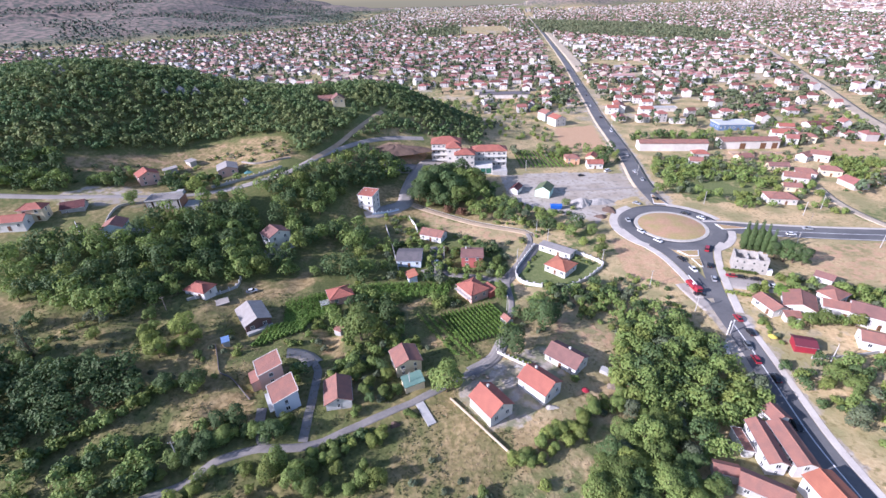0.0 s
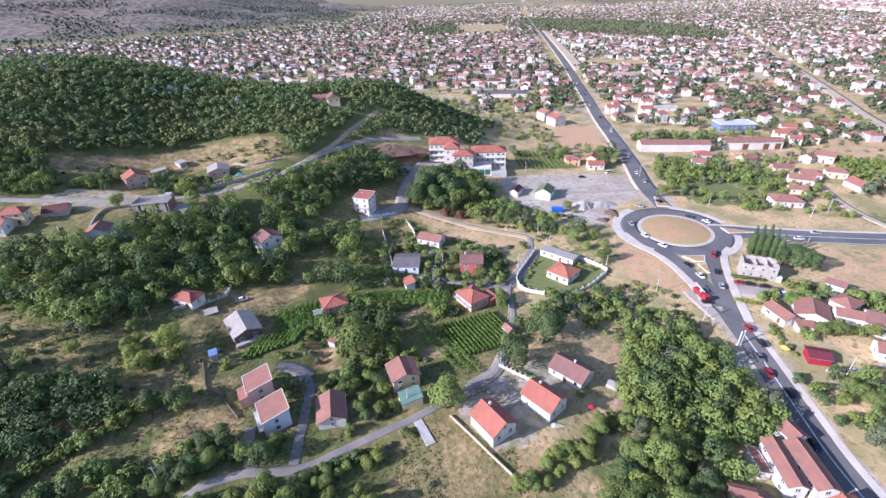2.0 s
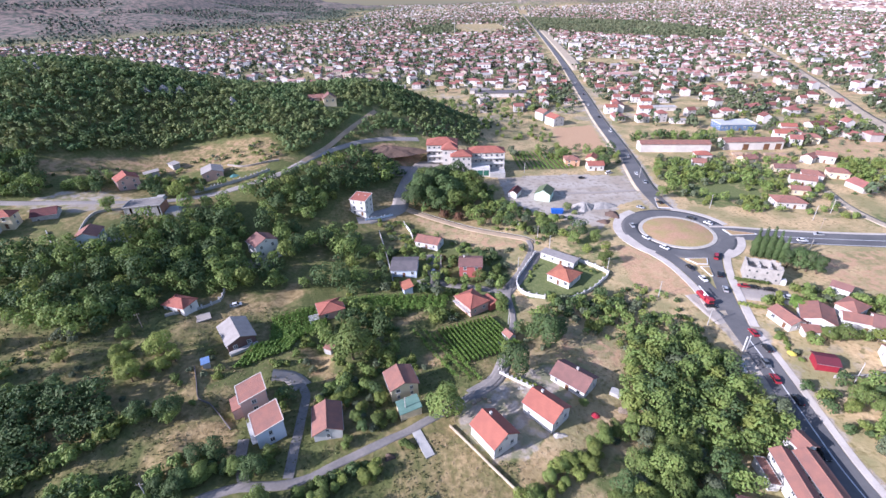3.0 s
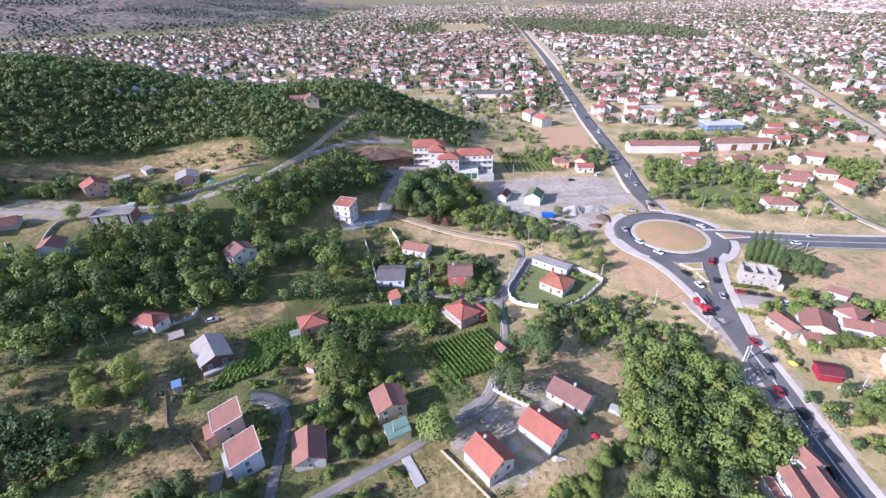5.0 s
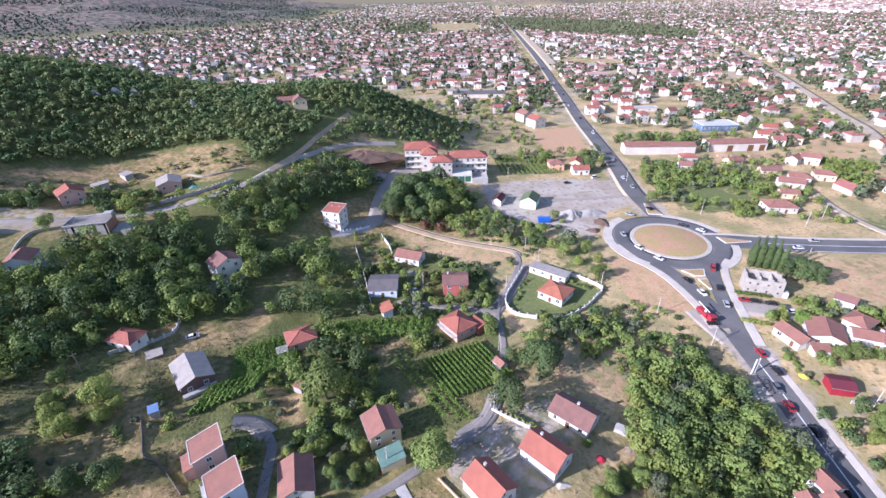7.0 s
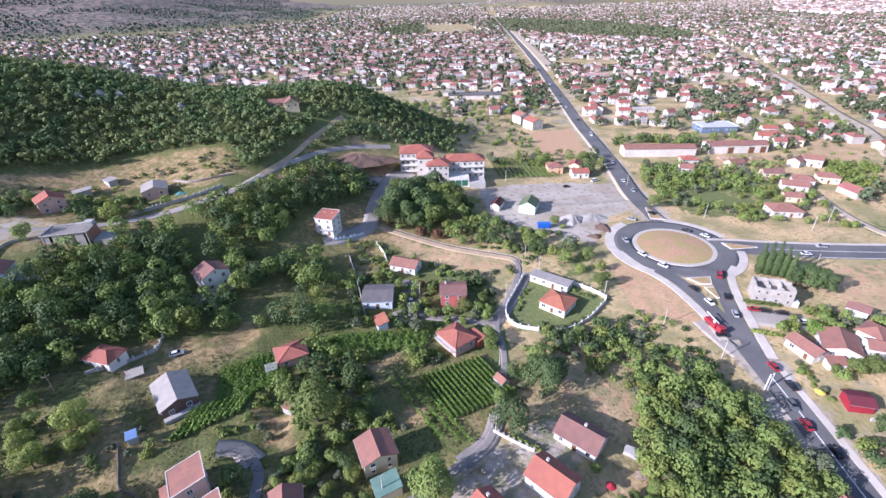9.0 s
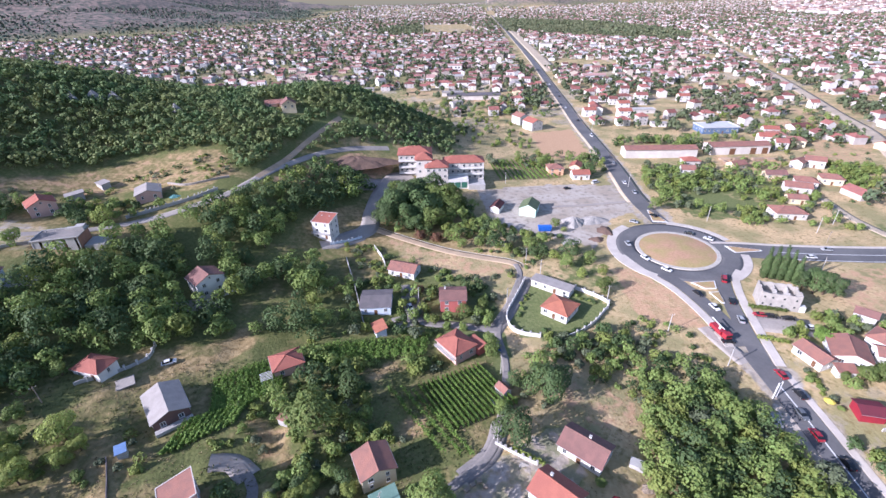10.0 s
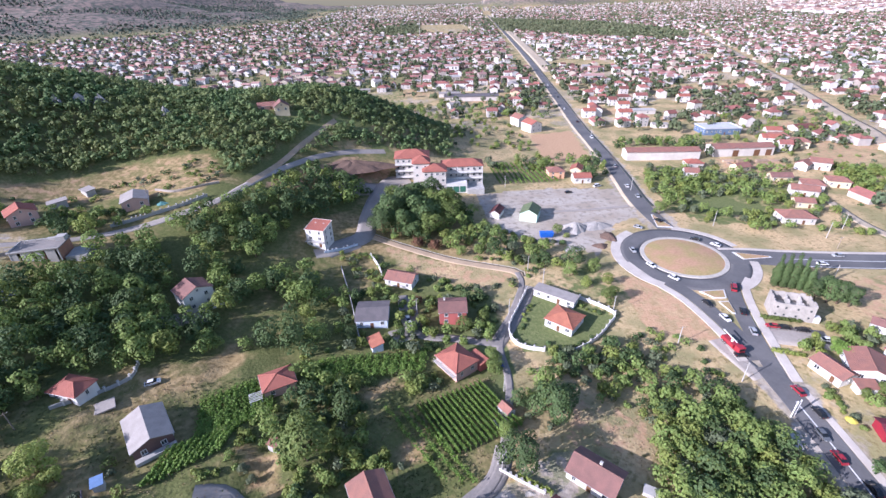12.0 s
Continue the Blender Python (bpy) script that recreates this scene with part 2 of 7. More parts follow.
ROUND = (123.5, 203.0)
MAIN_NORTH = smooth_line([(131, 230), (133.9, 264.7), (143.5, 310), (154.3, 371), (166.4, 443), (196.7, 598), (289.5, 1095), (520, 2443), (900, 4700)], 6)
LEG_WEST = smooth_line([(101.5, 203), (104.5, 190), (110, 174.6), (111.8, 155), (110.6, 139.8)])
LEG_EAST = smooth_line([(136, 186), (129.4, 179.3), (122.5, 165.8), (116.8, 150.3), (111.0, 131.2)])
MAIN_SOUTH = smooth_line([(110.8, 137), (108.9, 115.5), (107.2, 101.7), (105.2, 88.0), (103.2, 75.1), (102, 60), (101, 40), (100, 0), (100, -60)])
EAST_ROAD = smooth_line([(141, 200), (152, 198), (166.3, 193.9), (191.1, 188.3), (222, 183), (300, 172), (420, 158)])
TRACK_LINE = smooth_line([(-17, 240.5), (0.5, 229.4), (21.7, 215.5), (46.5, 203.6), (48.5, 199)])
LANE_LINE = smooth_line([(48.2, 202), (47.5, 192.4), (37.5, 172.6), (31, 159.4), (30, 142.7), (24.6, 124), (18.5, 110.2), (7.6, 102.0), (-6.9, 92.8),
                         (-22.9, 84.6), (-37.1, 77.4), (-53.4, 75), (-70.1, 64.6), (-95, 50)])
SCHOOL_ROAD = smooth_line([(8, 303), (-4.1, 298), (-11.6, 277.0), (-15.6, 254.1), (-17.5, 238), (-25.3, 230.0), (-33.9, 222.8)])
HILL_ROAD = smooth_line([(-6, 328), (-29.9, 317.7), (-48.1, 303.2), (-63.2, 280.2), (-73.8, 256.1), (-81.9, 242.3), (-100.4, 228.5), (-122.2, 216.8), (-136.8, 210.6), (-169.1, 204.6), (-230, 196)])
UPPER_TRACK = smooth_line([(-36, 342), (-42.4, 332.9), (-54.5, 311.4), (-63.9, 284.8), (-72, 262)])
EAST_LANE = smooth_line([(232, 182), (228, 205), (229, 225), (235, 246)])
RAIL_STRIP = smooth_line([(340, 300), (384, 365), (413, 426), (490, 576), (676, 949), (900, 1400)], 8)
ROADS = [(MAIN_NORTH, 5), (LEG_WEST, 5), (LEG_EAST, 5), (MAIN_SOUTH, 5), (EAST_ROAD, 7), (LANE_LINE, 2.6), (TRACK_LINE, 2.6), (SCHOOL_ROAD, 4), (HILL_ROAD, 3), (UPPER_TRACK, 2.5), (EAST_LANE, 3.5), (RAIL_STRIP, 7)]

# what covers the ground: name, polygon
LOT = [(46, 287), (92, 291), (132, 284), (125, 246), (108, 238), (96, 222), (88, 210), (76, 222), (65, 226), (46, 246)]
SOIL = [(113, 410), (152, 417), (139, 344), (104, 339)]
STRIPS = [(51, 470), (109, 439), (101, 352), (40, 360)]
DIRT_FIELD = [(-9, 231), (20, 213), (46, 202), (42, 193), (20, 199), (0, 211)]
FRONT_FIELD = [(-4, 89), (3, 91), (18, 73), (24, 58), (6, 40), (-16, 58), (-14, 76)]
BARE_EAST = [(164, 176), (213, 176), (200, 140), (160, 150)]
VERGE_EAST = [(153, 222), (222, 208), (226, 190), (157, 203)]
VERGE_WEST = [(86, 190), (97, 190), (106, 170), (106, 145), (84, 160)]
ORCHARD_EAST = [(144, 250), (159, 309), (200, 317), (235, 262), (185, 225), (154, 232)]
LAWN_EAST = [(158, 262), (185, 262), (190, 240), (165, 240)]
FIELD_EAST = [(300, 340), (356, 333), (275, 244), (240, 248), (270, 290)]
FIELD_C = [(45, 135), (66, 124), (60, 112), (46, 112), (38, 122)]
SOIL_BANK = [(-69, 258), (-45, 300), (-24, 318), (0, 312), (-10, 296), (-28, 290), (-45, 272)]
TERRACE = [(-200, 236), (-182, 250), (-131, 282), (-96, 288), (-82, 262), (-95, 246), (-130, 252), (-160, 244), (-190, 226)]
OPEN_SLOPE = [(-98, 226), (-84, 219), (-76, 204), (-80, 192), (-94, 208), (-104, 218)]
MEADOW_WEST = [(-157, 130), (-131, 97), (-98, 97), (-76, 100), (-75, 110), (-88, 126), (-104, 128), (-132, 129)]
CLEARING = [(-63, 170), (-62, 183), (-54, 194), (-44, 190), (-42, 171), (-53, 164)]
YARD_BROWN = [(-81, 154), (-62, 152), (-61, 165), (-57, 169), (-52, 156), (-67, 145), (-76, 148)]
FIELD_WEST = [(-79, 79), (-76, 88), (-65, 96), (-58, 96), (-53, 86), (-64, 79)]
YARD_SOIL = [(-46, 126), (-35, 124), (-31, 111), (-39, 114)]
STOCKYARD = [(222, 326), (272, 318), (250, 293), (216, 307)]
RUBBLE = [(-186, 200), (-176, 216), (-160, 220), (-142, 214), (-138, 196), (-150, 198), (-166, 194)]
PLOT_DRY = [(-16, 145.5), (-4, 148), (-3, 144), (-15, 140.5)]
PLOT_BARE = [(-7, 122), (1, 124.5), (4, 119), (-2, 115.5)]
LOT_EDGE = [(30, 236), (46, 238), (63, 227), (66, 217), (51, 210), (36, 212)]
GREEN_BELT = [(254, 260), (283, 298), (309, 283), (273, 249)]
TOWN_FIELDS = [[(114, 1600), (140, 2230), (334, 2215), (303, 1650)], [(258, 792), (290, 896), (395, 863), (358, 771)], [(226, 445), (250, 488), (288, 487), (298, 446)], [(420, 600), (455, 680), (480, 660), (440, 590)],
               [(520, 800), (560, 900), (590, 880), (550, 790)], [(-60, 560), (20, 545), (30, 590), (-50, 610)]]
VINEYARD = [(-5, 137), (8, 143), (25, 146), (24.5, 122), (18, 113), (10, 108), (4, 122)]
FIELD_STRIP = [(13, 60), (26, 70.5), (41, 79), (52, 85.5), (60, 86.5), (52.6, 79.3), (43.9, 71.2), (35.6, 61.9), (30, 54)]
YARD_A = [(5, 103), (21, 109), (38, 118), (46, 112), (38, 98), (24, 82), (14, 80), (4, 92)]
Z_BAND = [(-177, 159), (-160, 168), (-135, 172), (-126, 194), (-98, 220), (-68, 251), (-39, 286), (-17, 288), (-24, 263), (-48, 239), (-52, 224), (-72, 206), (-65, 186), (-39, 211), (-29, 190), (-30, 160), (-53, 163),
          (-81, 155), (-101, 151), (-111, 129), (-132, 127), (-162, 138)]
GARDENS = [(-70, 108), (-34, 165), (-24, 196), (20, 196), (34, 186), (34, 150), (26, 128), (4, 104), (-30, 106)]
GREEN_YARD = [(49, 190), (36, 168), (38, 157), (45, 154), (56, 153), (66, 158), (76, 168), (66, 181)]
SHOULDER = [(98, 160), (122, 150), (116, 118), (112, 92), (120, 84), (150, 90), (150, 116), (128, 122), (122, 150), (134, 152), (146, 147), (140, 142), (126, 147)]


# ---- mesh helpers ----
def mesh_from(name, verts, faces, materials, face_mats=None, smooth=False):
    """A mesh from arrays of vertices and of faces that all have as many corners."""
    verts, faces = np.asarray(verts, np.float32), np.asarray(faces, np.int32)
    me = bpy.data.meshes.new(name)
    me.vertices.add(len(verts))
    me.vertices.foreach_set("co", verts.ravel())
    k = faces.shape[1]
    me.loops.add(faces.size)
    me.loops.foreach_set("vertex_index", faces.ravel())
    me.polygons.add(len(faces))
    me.polygons.foreach_set("loop_start", np.arange(0, faces.size, k, dtype=np.int32))
    for m in materials:
        me.materials.append(m)
    if face_mats is not None:
        me.polygons.foreach_set("material_index", np.asarray(face_mats, np.int32))
    me.polygons.foreach_set("use_smooth", np.full(len(faces), smooth))
    me.update(calc_edges=True)
    return me


def part(name, bm, material, parent, label=""):
    """Links a bmesh as one mesh object under a thing or a part."""
    me = bpy.data.meshes.new(name)
    bm.to_mesh(me)
    bm.free()
    me.materials.append(material)
    ob = new(name, me)
    ob.parent = parent
    return tagged(ob, label)


def linked(name, me, parent, m, label=""):
    """An object on shared mesh data, placed in its parent's space."""
    ob = new(name, me)
    ob.parent = parent
    ob.matrix_basis = m
    return tagged(ob, label)


def box(bm, x0, y0, z0, x1, y1, z1, bevel=0.0):
    made = bmesh.ops.create_cube(bm, size=1, matrix=Matrix.LocRotScale(((x0 + x1) / 2, (y0 + y1) / 2, (z0 + z1) / 2), None, (x1 - x0, y1 - y0, z1 - z0)))
    if bevel:
        edges = list({e for v in made["verts"] for e in v.link_edges})
        bmesh.ops.bevel(bm, geom=edges, offset=bevel, segments=2, affect="EDGES", profile=0.5)


def tube(bm, a, b, r0, r1, n=8):
    """A tapered round bar from a to b."""
    a, b = Vector(a), Vector(b)
    m = Matrix.Translation((a + b) / 2) @ (b - a).to_track_quat("Z", "Y").to_matrix().to_4x4()
    bmesh.ops.create_cone(bm, cap_ends=True, segments=n, radius1=r0, radius2=r1, depth=(b - a).length, matrix=m)


def hull(bm, rings, close=True):
    """Skins a stack of rings of points, and closes its ends."""
    vs = [[bm.verts.new(p) for p in ring] for ring in rings]
    for a, b in zip(vs, vs[1:]):
        for i in range(len(a)):
            j = (i + 1) % len(a)
            bm.faces.new((a[i], a[j], b[j], b[i]))
    if close:
        bm.faces.new(vs[0][::-1])
        bm.faces.new(vs[-1])


# ---- ground ----
def spaced(lo, hi, step, far_lo, far_hi, grow=1.12):
    mid = list(np.arange(lo, hi + step / 2, step))
    left, right, s = [], [], step
    while (left[-1] if left else lo) > far_lo:
        s *= grow
        left.append((left[-1] if left else lo) - s)
    s = step
    while (right[-1] if right else hi) < far_hi:
        s = min(s * grow, 160)
        right.append((right[-1] if right else hi) + s)
    return np.array(left[::-1] + mid + right)


def ground_material():
    m = bpy.data.materials.new("open_ground")
    m.use_nodes = True
    nt = m.node_tree
    n, link = nt.nodes, nt.links.new
    p = n["Principled BSDF"]
    vec = n.new("ShaderNodeNewGeometry").outputs["Position"]

    def noise_at(scale, detail=6, lo=0.4, hi=0.6):
        t, r = n.new("ShaderNodeTexNoise"), n.new("ShaderNodeMapRange")
        t.inputs["Scale"].default_value, t.inputs["Detail"].default_value = scale, detail
        r.inputs["From Min"].default_value, r.inputs["From Max"].default_value = lo, hi
        link(vec, t.inputs["Vector"])
        link(t.outputs["Fac"], r.inputs["Value"])
        return r.outputs[0]

    def blend(f, a, b):
        mix = n.new("ShaderNodeMix")
        mix.data_type = "RGBA"
        link(f, mix.inputs["Factor"])
        for socket, c in ((mix.inputs[6], a), (mix.inputs[7], b)):
            if isinstance(c, tuple):
                socket.default_value = (*c, 1)
            else:
                link(c, socket)
        return mix.outputs[2]

    def calc(op, a, b):
        c = n.new("ShaderNodeMath")
        c.operation, c.use_clamp = op, True
        for socket, v in zip(c.inputs, (a, b)):
            if isinstance(v, float):
                socket.default_value = v
            else:
                link(v, socket)
        return c.outputs[0]

    at = n.new("ShaderNodeAttribute")
    at.attribute_name = "cover"
    sep = n.new("ShaderNodeSeparateColor")
    link(at.outputs["Color"], sep.inputs[0])
    patch, grain, tuft = noise_at(0.06, 8), noise_at(0.9, 6, 0.3, 0.7), noise_at(0.28, 7, 0.38, 0.62)
    grass = blend(grain, (0.112, 0.140, 0.050), (0.178, 0.195, 0.080))
    dry = blend(grain, (0.43, 0.305, 0.158), (0.60, 0.450, 0.260))
    dry = blend(patch, dry, (0.29, 0.255, 0.125))
    soil = blend(grain, (0.42, 0.262, 0.150), (0.51, 0.340, 0.210))
    gravel = blend(grain, (0.40, 0.355, 0.30), (0.47, 0.42, 0.36))
    gravel = blend(patch, gravel, (0.36, 0.305, 0.24))
    gravel = blend(noise_at(0.35, 9, 0.52, 0.66), gravel, (0.27, 0.235, 0.195))
    dry = blend(noise_at(0.5, 9, 0.54, 0.66), dry, (0.235, 0.195, 0.088))
    soft = n.new("ShaderNodeMapRange")
    soft.inputs["From Min"].default_value, soft.inputs["From Max"].default_value = 0.5, 0.85
    link(calc("ADD", sep.outputs[0], calc("MULTIPLY", tuft, 0.4)), soft.inputs["Value"])
    col = blend(soft.outputs[0], grass, dry)
    meadow = n.new("ShaderNodeAttribute")
    meadow.attribute_name = "meadow"
    bent, streak = noise_at(0.14, 9, 0.36, 0.64), noise_at(0.55, 7, 0.36, 0.64)
    olive = blend(grain, (0.098, 0.112, 0.038), (0.158, 0.166, 0.062))
    straw = blend(streak, (0.230, 0.166, 0.078), (0.390, 0.290, 0.148))
    worn = n.new("ShaderNodeMapRange")
    worn.inputs["From Min"].default_value, worn.inputs["From Max"].default_value = 0.35, 0.95
    link(calc("ADD", calc("MULTIPLY", sep.outputs[0], 0.8), calc("ADD", calc("MULTIPLY", bent, 0.28), calc("MULTIPLY", streak, 0.2))), worn.inputs["Value"])
    col = blend(meadow.outputs["Fac"], col, blend(worn.outputs[0], olive, straw))
    for out, c in ((1, soil), (2, gravel)):
        r = n.new("ShaderNodeMapRange")
        r.inputs["From Min"].default_value, r.inputs["From Max"].default_value = 0.45, 0.75
        link(calc("ADD", sep.outputs[out], calc("MULTIPLY", calc("SUBTRACT", tuft, 0.35), 0.5)), r.inputs["Value"])
        gate = calc("MULTIPLY", r.outputs[0], calc("GREATER_THAN", sep.outputs[out], 0.12))
        col = blend(gate, col, c)
    scree = blend(noise_at(0.045, 12, 0.42, 0.58), (0.270, 0.205, 0.170), (0.100, 0.108, 0.088))
    col = blend(at.outputs["Alpha"], col, scree)
    link(col, p.inputs["Base Color"])
    p.inputs["Roughness"].default_value, p.inputs["Specular IOR Level"].default_value = 0.95, 0.1
    b = n.new("ShaderNodeBump")
    b.inputs["Strength"].default_value, b.inputs["Distance"].default_value = 0.9, 0.25
    t = n.new("ShaderNodeTexNoise")
    t.inputs["Scale"].default_value, t.inputs["Detail"].default_value = 1.1, 8
    link(vec, t.inputs["Vector"])
    link(t.outputs["Fac"], b.inputs["Height"])
    link(b.outputs["Normal"], p.inputs["Normal"])
    return m


def build_ground():
    xs = spaced(-270, 290, 2.4, -9000, 9000)
    ys = spaced(34, 480, 2.4, -900, 9600)
    gx, gy = np.meshgrid(xs, ys)
    x, y = gx.ravel(), gy.ravel()
    z = land(x, y)
    far = np.clip((np.hypot(x, y) - 1400) / 1500, 0, 1)
    z = z * (1 + far * 0.5 * (fractal(x, y, 0.006, 5) - 0.5) + far * 0.35 * (fractal(x, y, 0.02, 6) - 0.5))
    near = (x > -270) & (x < 290) & (y > 34) & (y < 480)
    nx, ny = len(xs), len(ys)
    i = np.arange(nx * ny).reshape(ny, nx)
    quads = np.stack([i[:-1, :-1], i[:-1, 1:], i[1:, 1:], i[1:, :-1]], -1).reshape(-1, 4)
    me = mesh_from("ground", np.stack([x, y, z], 1), quads, [ground_material()], smooth=True)
    n1, n2, n3 = fractal(x, y, 0.045, 1), fractal(x, y, 0.16, 2), fractal(x, y, 0.008, 3)
    dry = 0.04 + 0.75 * n1 + 0.6 * (n2 - 0.5)
    dry = np.where(x > 20, dry + 0.58, dry)
    dry = np.where(x < 0, np.minimum(dry - 0.03, 0.42 + 0.35 * (n1 > 0.56)), dry)
    town = (y > 430) | (x > 290)
    dry = np.where(town, 0.44 + 0.5 * n3 + 0.3 * (n1 - 0.5), dry)
    dry = np.where(z > 30, 0.2, dry)
    soil, gravel = 0 * x, 0 * x
    for poly, d, s, g in ((Z_BAND, -0.05, 0, 0), (GARDENS, 0.05, 0, 0), (STRIPS, 0.9, 0.1, 0), (DIRT_FIELD, 0.95, 0.46, 0), (FRONT_FIELD, 0.55, 0.15, 0), (BARE_EAST, 0.8, 0.50, 0), (VERGE_EAST, 0.9, 0.2, 0), (VERGE_WEST, 0.8, 0.62, 0),
                          (YARD_SOIL, 0.9, 0.25, 0), (STOCKYARD, 0.9, 0.55, 0), (RUBBLE, 0.6, 0.1, 0.5), (PLOT_DRY, 0.95, 0.1, 0), (PLOT_BARE, 0.9, 0.3, 0), (LOT_EDGE, 0.75, 0, 0), (GREEN_BELT, 0.2, 0, 0), (ORCHARD_EAST, 0.32, 0, 0), (LAWN_EAST, 0.0, 0, 0), (FIELD_EAST, 0.85, 0.25, 0), (FIELD_C, 0.75, 0.4, 0), (SOIL_BANK, 0.4, 0.6, 0), (TERRACE, 0.72, 0.33, 0), (MEADOW_WEST, 0.42, 0, 0), (CLEARING, 0.25, 0, 0), (YARD_BROWN, 0.95, 0.1, 0), (FIELD_WEST, 0.8, 0, 0),
                          (SOIL, 0.7, 0.85, 0), (VINEYARD, 0.35, 0.1, 0), (FIELD_STRIP, 0.55, 0, 0), (YARD_A, 0.5, 0.1, 0.56), (GREEN_YARD, 0.0, 0, 0), (SHOULDER, 0.95, 0.1, 0.22), (LOT, 0.6, 0, 0.9)):
        k = inside(x, y, poly)
        dry, soil, gravel = np.where(k, d + 0.3 * (n2 - 0.5), dry), np.where(k, s, soil), np.where(k, g, gravel)
    for field in TOWN_FIELDS:
        k = inside(x, y, field)
        dry, soil, gravel = np.where(k, 0.95, dry), np.where(k, 0.2, soil), np.where(k, 0, gravel)
    gravel = np.where(edge_distance(x, y, MAIN_SOUTH[:40]) < 7.0, 0.7, gravel)
    gravel = np.where((edge_distance(x, y, MAIN_NORTH[:80]) < 9), 0.6, gravel)
    rocky = (z - 0.018 * np.clip(y - 3300, 0, 2600) > 22) & (np.hypot(x, y) > 1400)
    dry = np.where(rocky, 0.12 + 0.35 * n3, dry)
    gravel = np.where(town & (n1 > 0.66) & ~rocky, 0.5, gravel)
    soil = np.where(town & (n1 < 0.36) & (n3 > 0.5), 0.5, soil)
    dry = np.where(town & (x < 0.06 * y - 20) & (y < 3300) & ~rocky, np.minimum(dry, 0.32 + 0.3 * n1), dry)
    layer = me.color_attributes.new("cover", "FLOAT_COLOR", "POINT")
    layer.data.foreach_set("color", np.stack([np.clip(dry, 0, 1), soil, gravel, np.maximum(np.clip((z - 0.018 * np.clip(y - 3300, 0, 2600) - 14) / 20, 0, 1) * (np.hypot(x, y) > 1400), np.clip((y - 5000) / 800, 0, 1))], 1).astype(np.float32).ravel())
    west = np.clip((28 + 30 * (n1 - 0.5) + 16 * (n2 - 0.5) - x) / 14, 0, 1) * np.clip((330 - y) / 20, 0, 1) * (gravel < 0.3) * ~inside(x, y, DIRT_FIELD)
    me.attributes.new("meadow", "FLOAT", "POINT").data.foreach_set("value", west.astype(np.float32))
    return tagged(new("ground", me), "dry grass, scrub and bare soil falling from a wooded hill to a plain", "ground", kind="structure")


build_ground()


def ribbon(name, line, width, lift, material, label, category="road", skirt=0.25, left=None, right=None):
    """A strip of road laid on the land along a line; its edges go down into the ground."""
    pts = np.array(line)
    d = np.gradient(pts, axis=0)
    d /= np.linalg.norm(d, axis=1)[:, None]
    nrm = np.stack([-d[:, 1], d[:, 0]], 1)
    lo, hi = (-width / 2, width / 2) if left is None else (right, left)
    offs = [lo, lo] + list(np.linspace(lo, hi, 5))[1:-1] + [hi, hi]
    drop = [skirt] + [0] * 5 + [skirt]
    rows = []
    for o, dr in zip(offs, drop):
        q = pts + nrm * o
        rows.append(np.stack([q[:, 0], q[:, 1], land(q[:, 0], q[:, 1]) + lift - dr], 1))
    v = np.stack(rows, 1)
    k, w = v.shape[:2]
    i = np.arange(k * w).reshape(k, w)
    quads = np.stack([i[:-1, :-1], i[:-1, 1:], i[1:, 1:], i[1:, :-1]], -1).reshape(-1, 4)[:, ::-1]
    me = mesh_from(name, v.reshape(-1, 3), quads, [material], smooth=lift < 0.12)
    return tagged(new(name, me), label, category, kind="structure")


def arc(c, r, a0, a1, n=96):
    return [(c[0] + r * math.cos(radians(a0 + (a1 - a0) * i / n)), c[1] + r * math.sin(radians(a0 + (a1 - a0) * i / n))) for i in range(n + 1)]


ribbon("pavement_ring", arc(ROUND, 28.4, 115, 224), 4.2, 0.20, PAVING, "pale raised concrete pavement round the roundabout", "pavement")
ribbon("pavement_north", arc(ROUND, 28.2, 10, 70), 3.2, 0.20, PAVING, "pale raised concrete pavement beside the roundabout", "pavement")
ribbon("pavement_south", arc(ROUND, 28.0, 292, 342), 3.4, 0.20, PAVING, "pale raised concrete pavement beside the roundabout", "pavement")
ribbon("road_ring", arc(ROUND, 22.2, 0, 360), 9.4, 0.10, ASPHALT, "dark asphalt carriageway of a roundabout")
ribbon("road_north", MAIN_NORTH, 9.0, 0.13, ASPHALT, "straight dark asphalt main road through the town")
ribbon("verge_north", MAIN_NORTH[100:], 12, 0.08, DUST, "wide bare dusty strip beside the main road", left=-7.5, right=-30)
ribbon("shoulder_north", MAIN_NORTH[4:], 13, 0.10, DUST, "pale gravel shoulders along the main road")
ribbon("road_leg_west", LEG_WEST, 5.8, 0.13, ASPHALT, "dark asphalt slip lane of the roundabout")
ribbon("road_leg_east", LEG_EAST, 5.4, 0.16, ASPHALT, "dark asphalt slip lane of the roundabout")
ribbon("road_south", MAIN_SOUTH, 7.0, 0.19, ASPHALT, "dark asphalt main road below the roundabout")
ribbon("road_east", EAST_ROAD, 12.5, 0.16, ASPHALT, "wide dark asphalt road leaving the roundabout")
ribbon("pavement_leg", LEG_WEST, 3.0, 0.22, PAVING, "pale raised pavement beside the slip lane", "pavement", left=-3.4, right=-6.4)
ribbon("pavement_leg_east", LEG_EAST, 3.0, 0.22, PAVING, "pale raised pavement beside the slip lane", "pavement", left=6.2, right=3.2)
ribbon("pavement_east", EAST_ROAD, 1.6, 0.24, PAVING, "pale kerb strip along the road", "pavement", left=8.0, right=6.3)
ribbon("pavement_main", MAIN_SOUTH[4:], 3.0, 0.12, PAVING, "pale gravelled shoulder along the main road", "pavement", left=5.9, right=3.9)
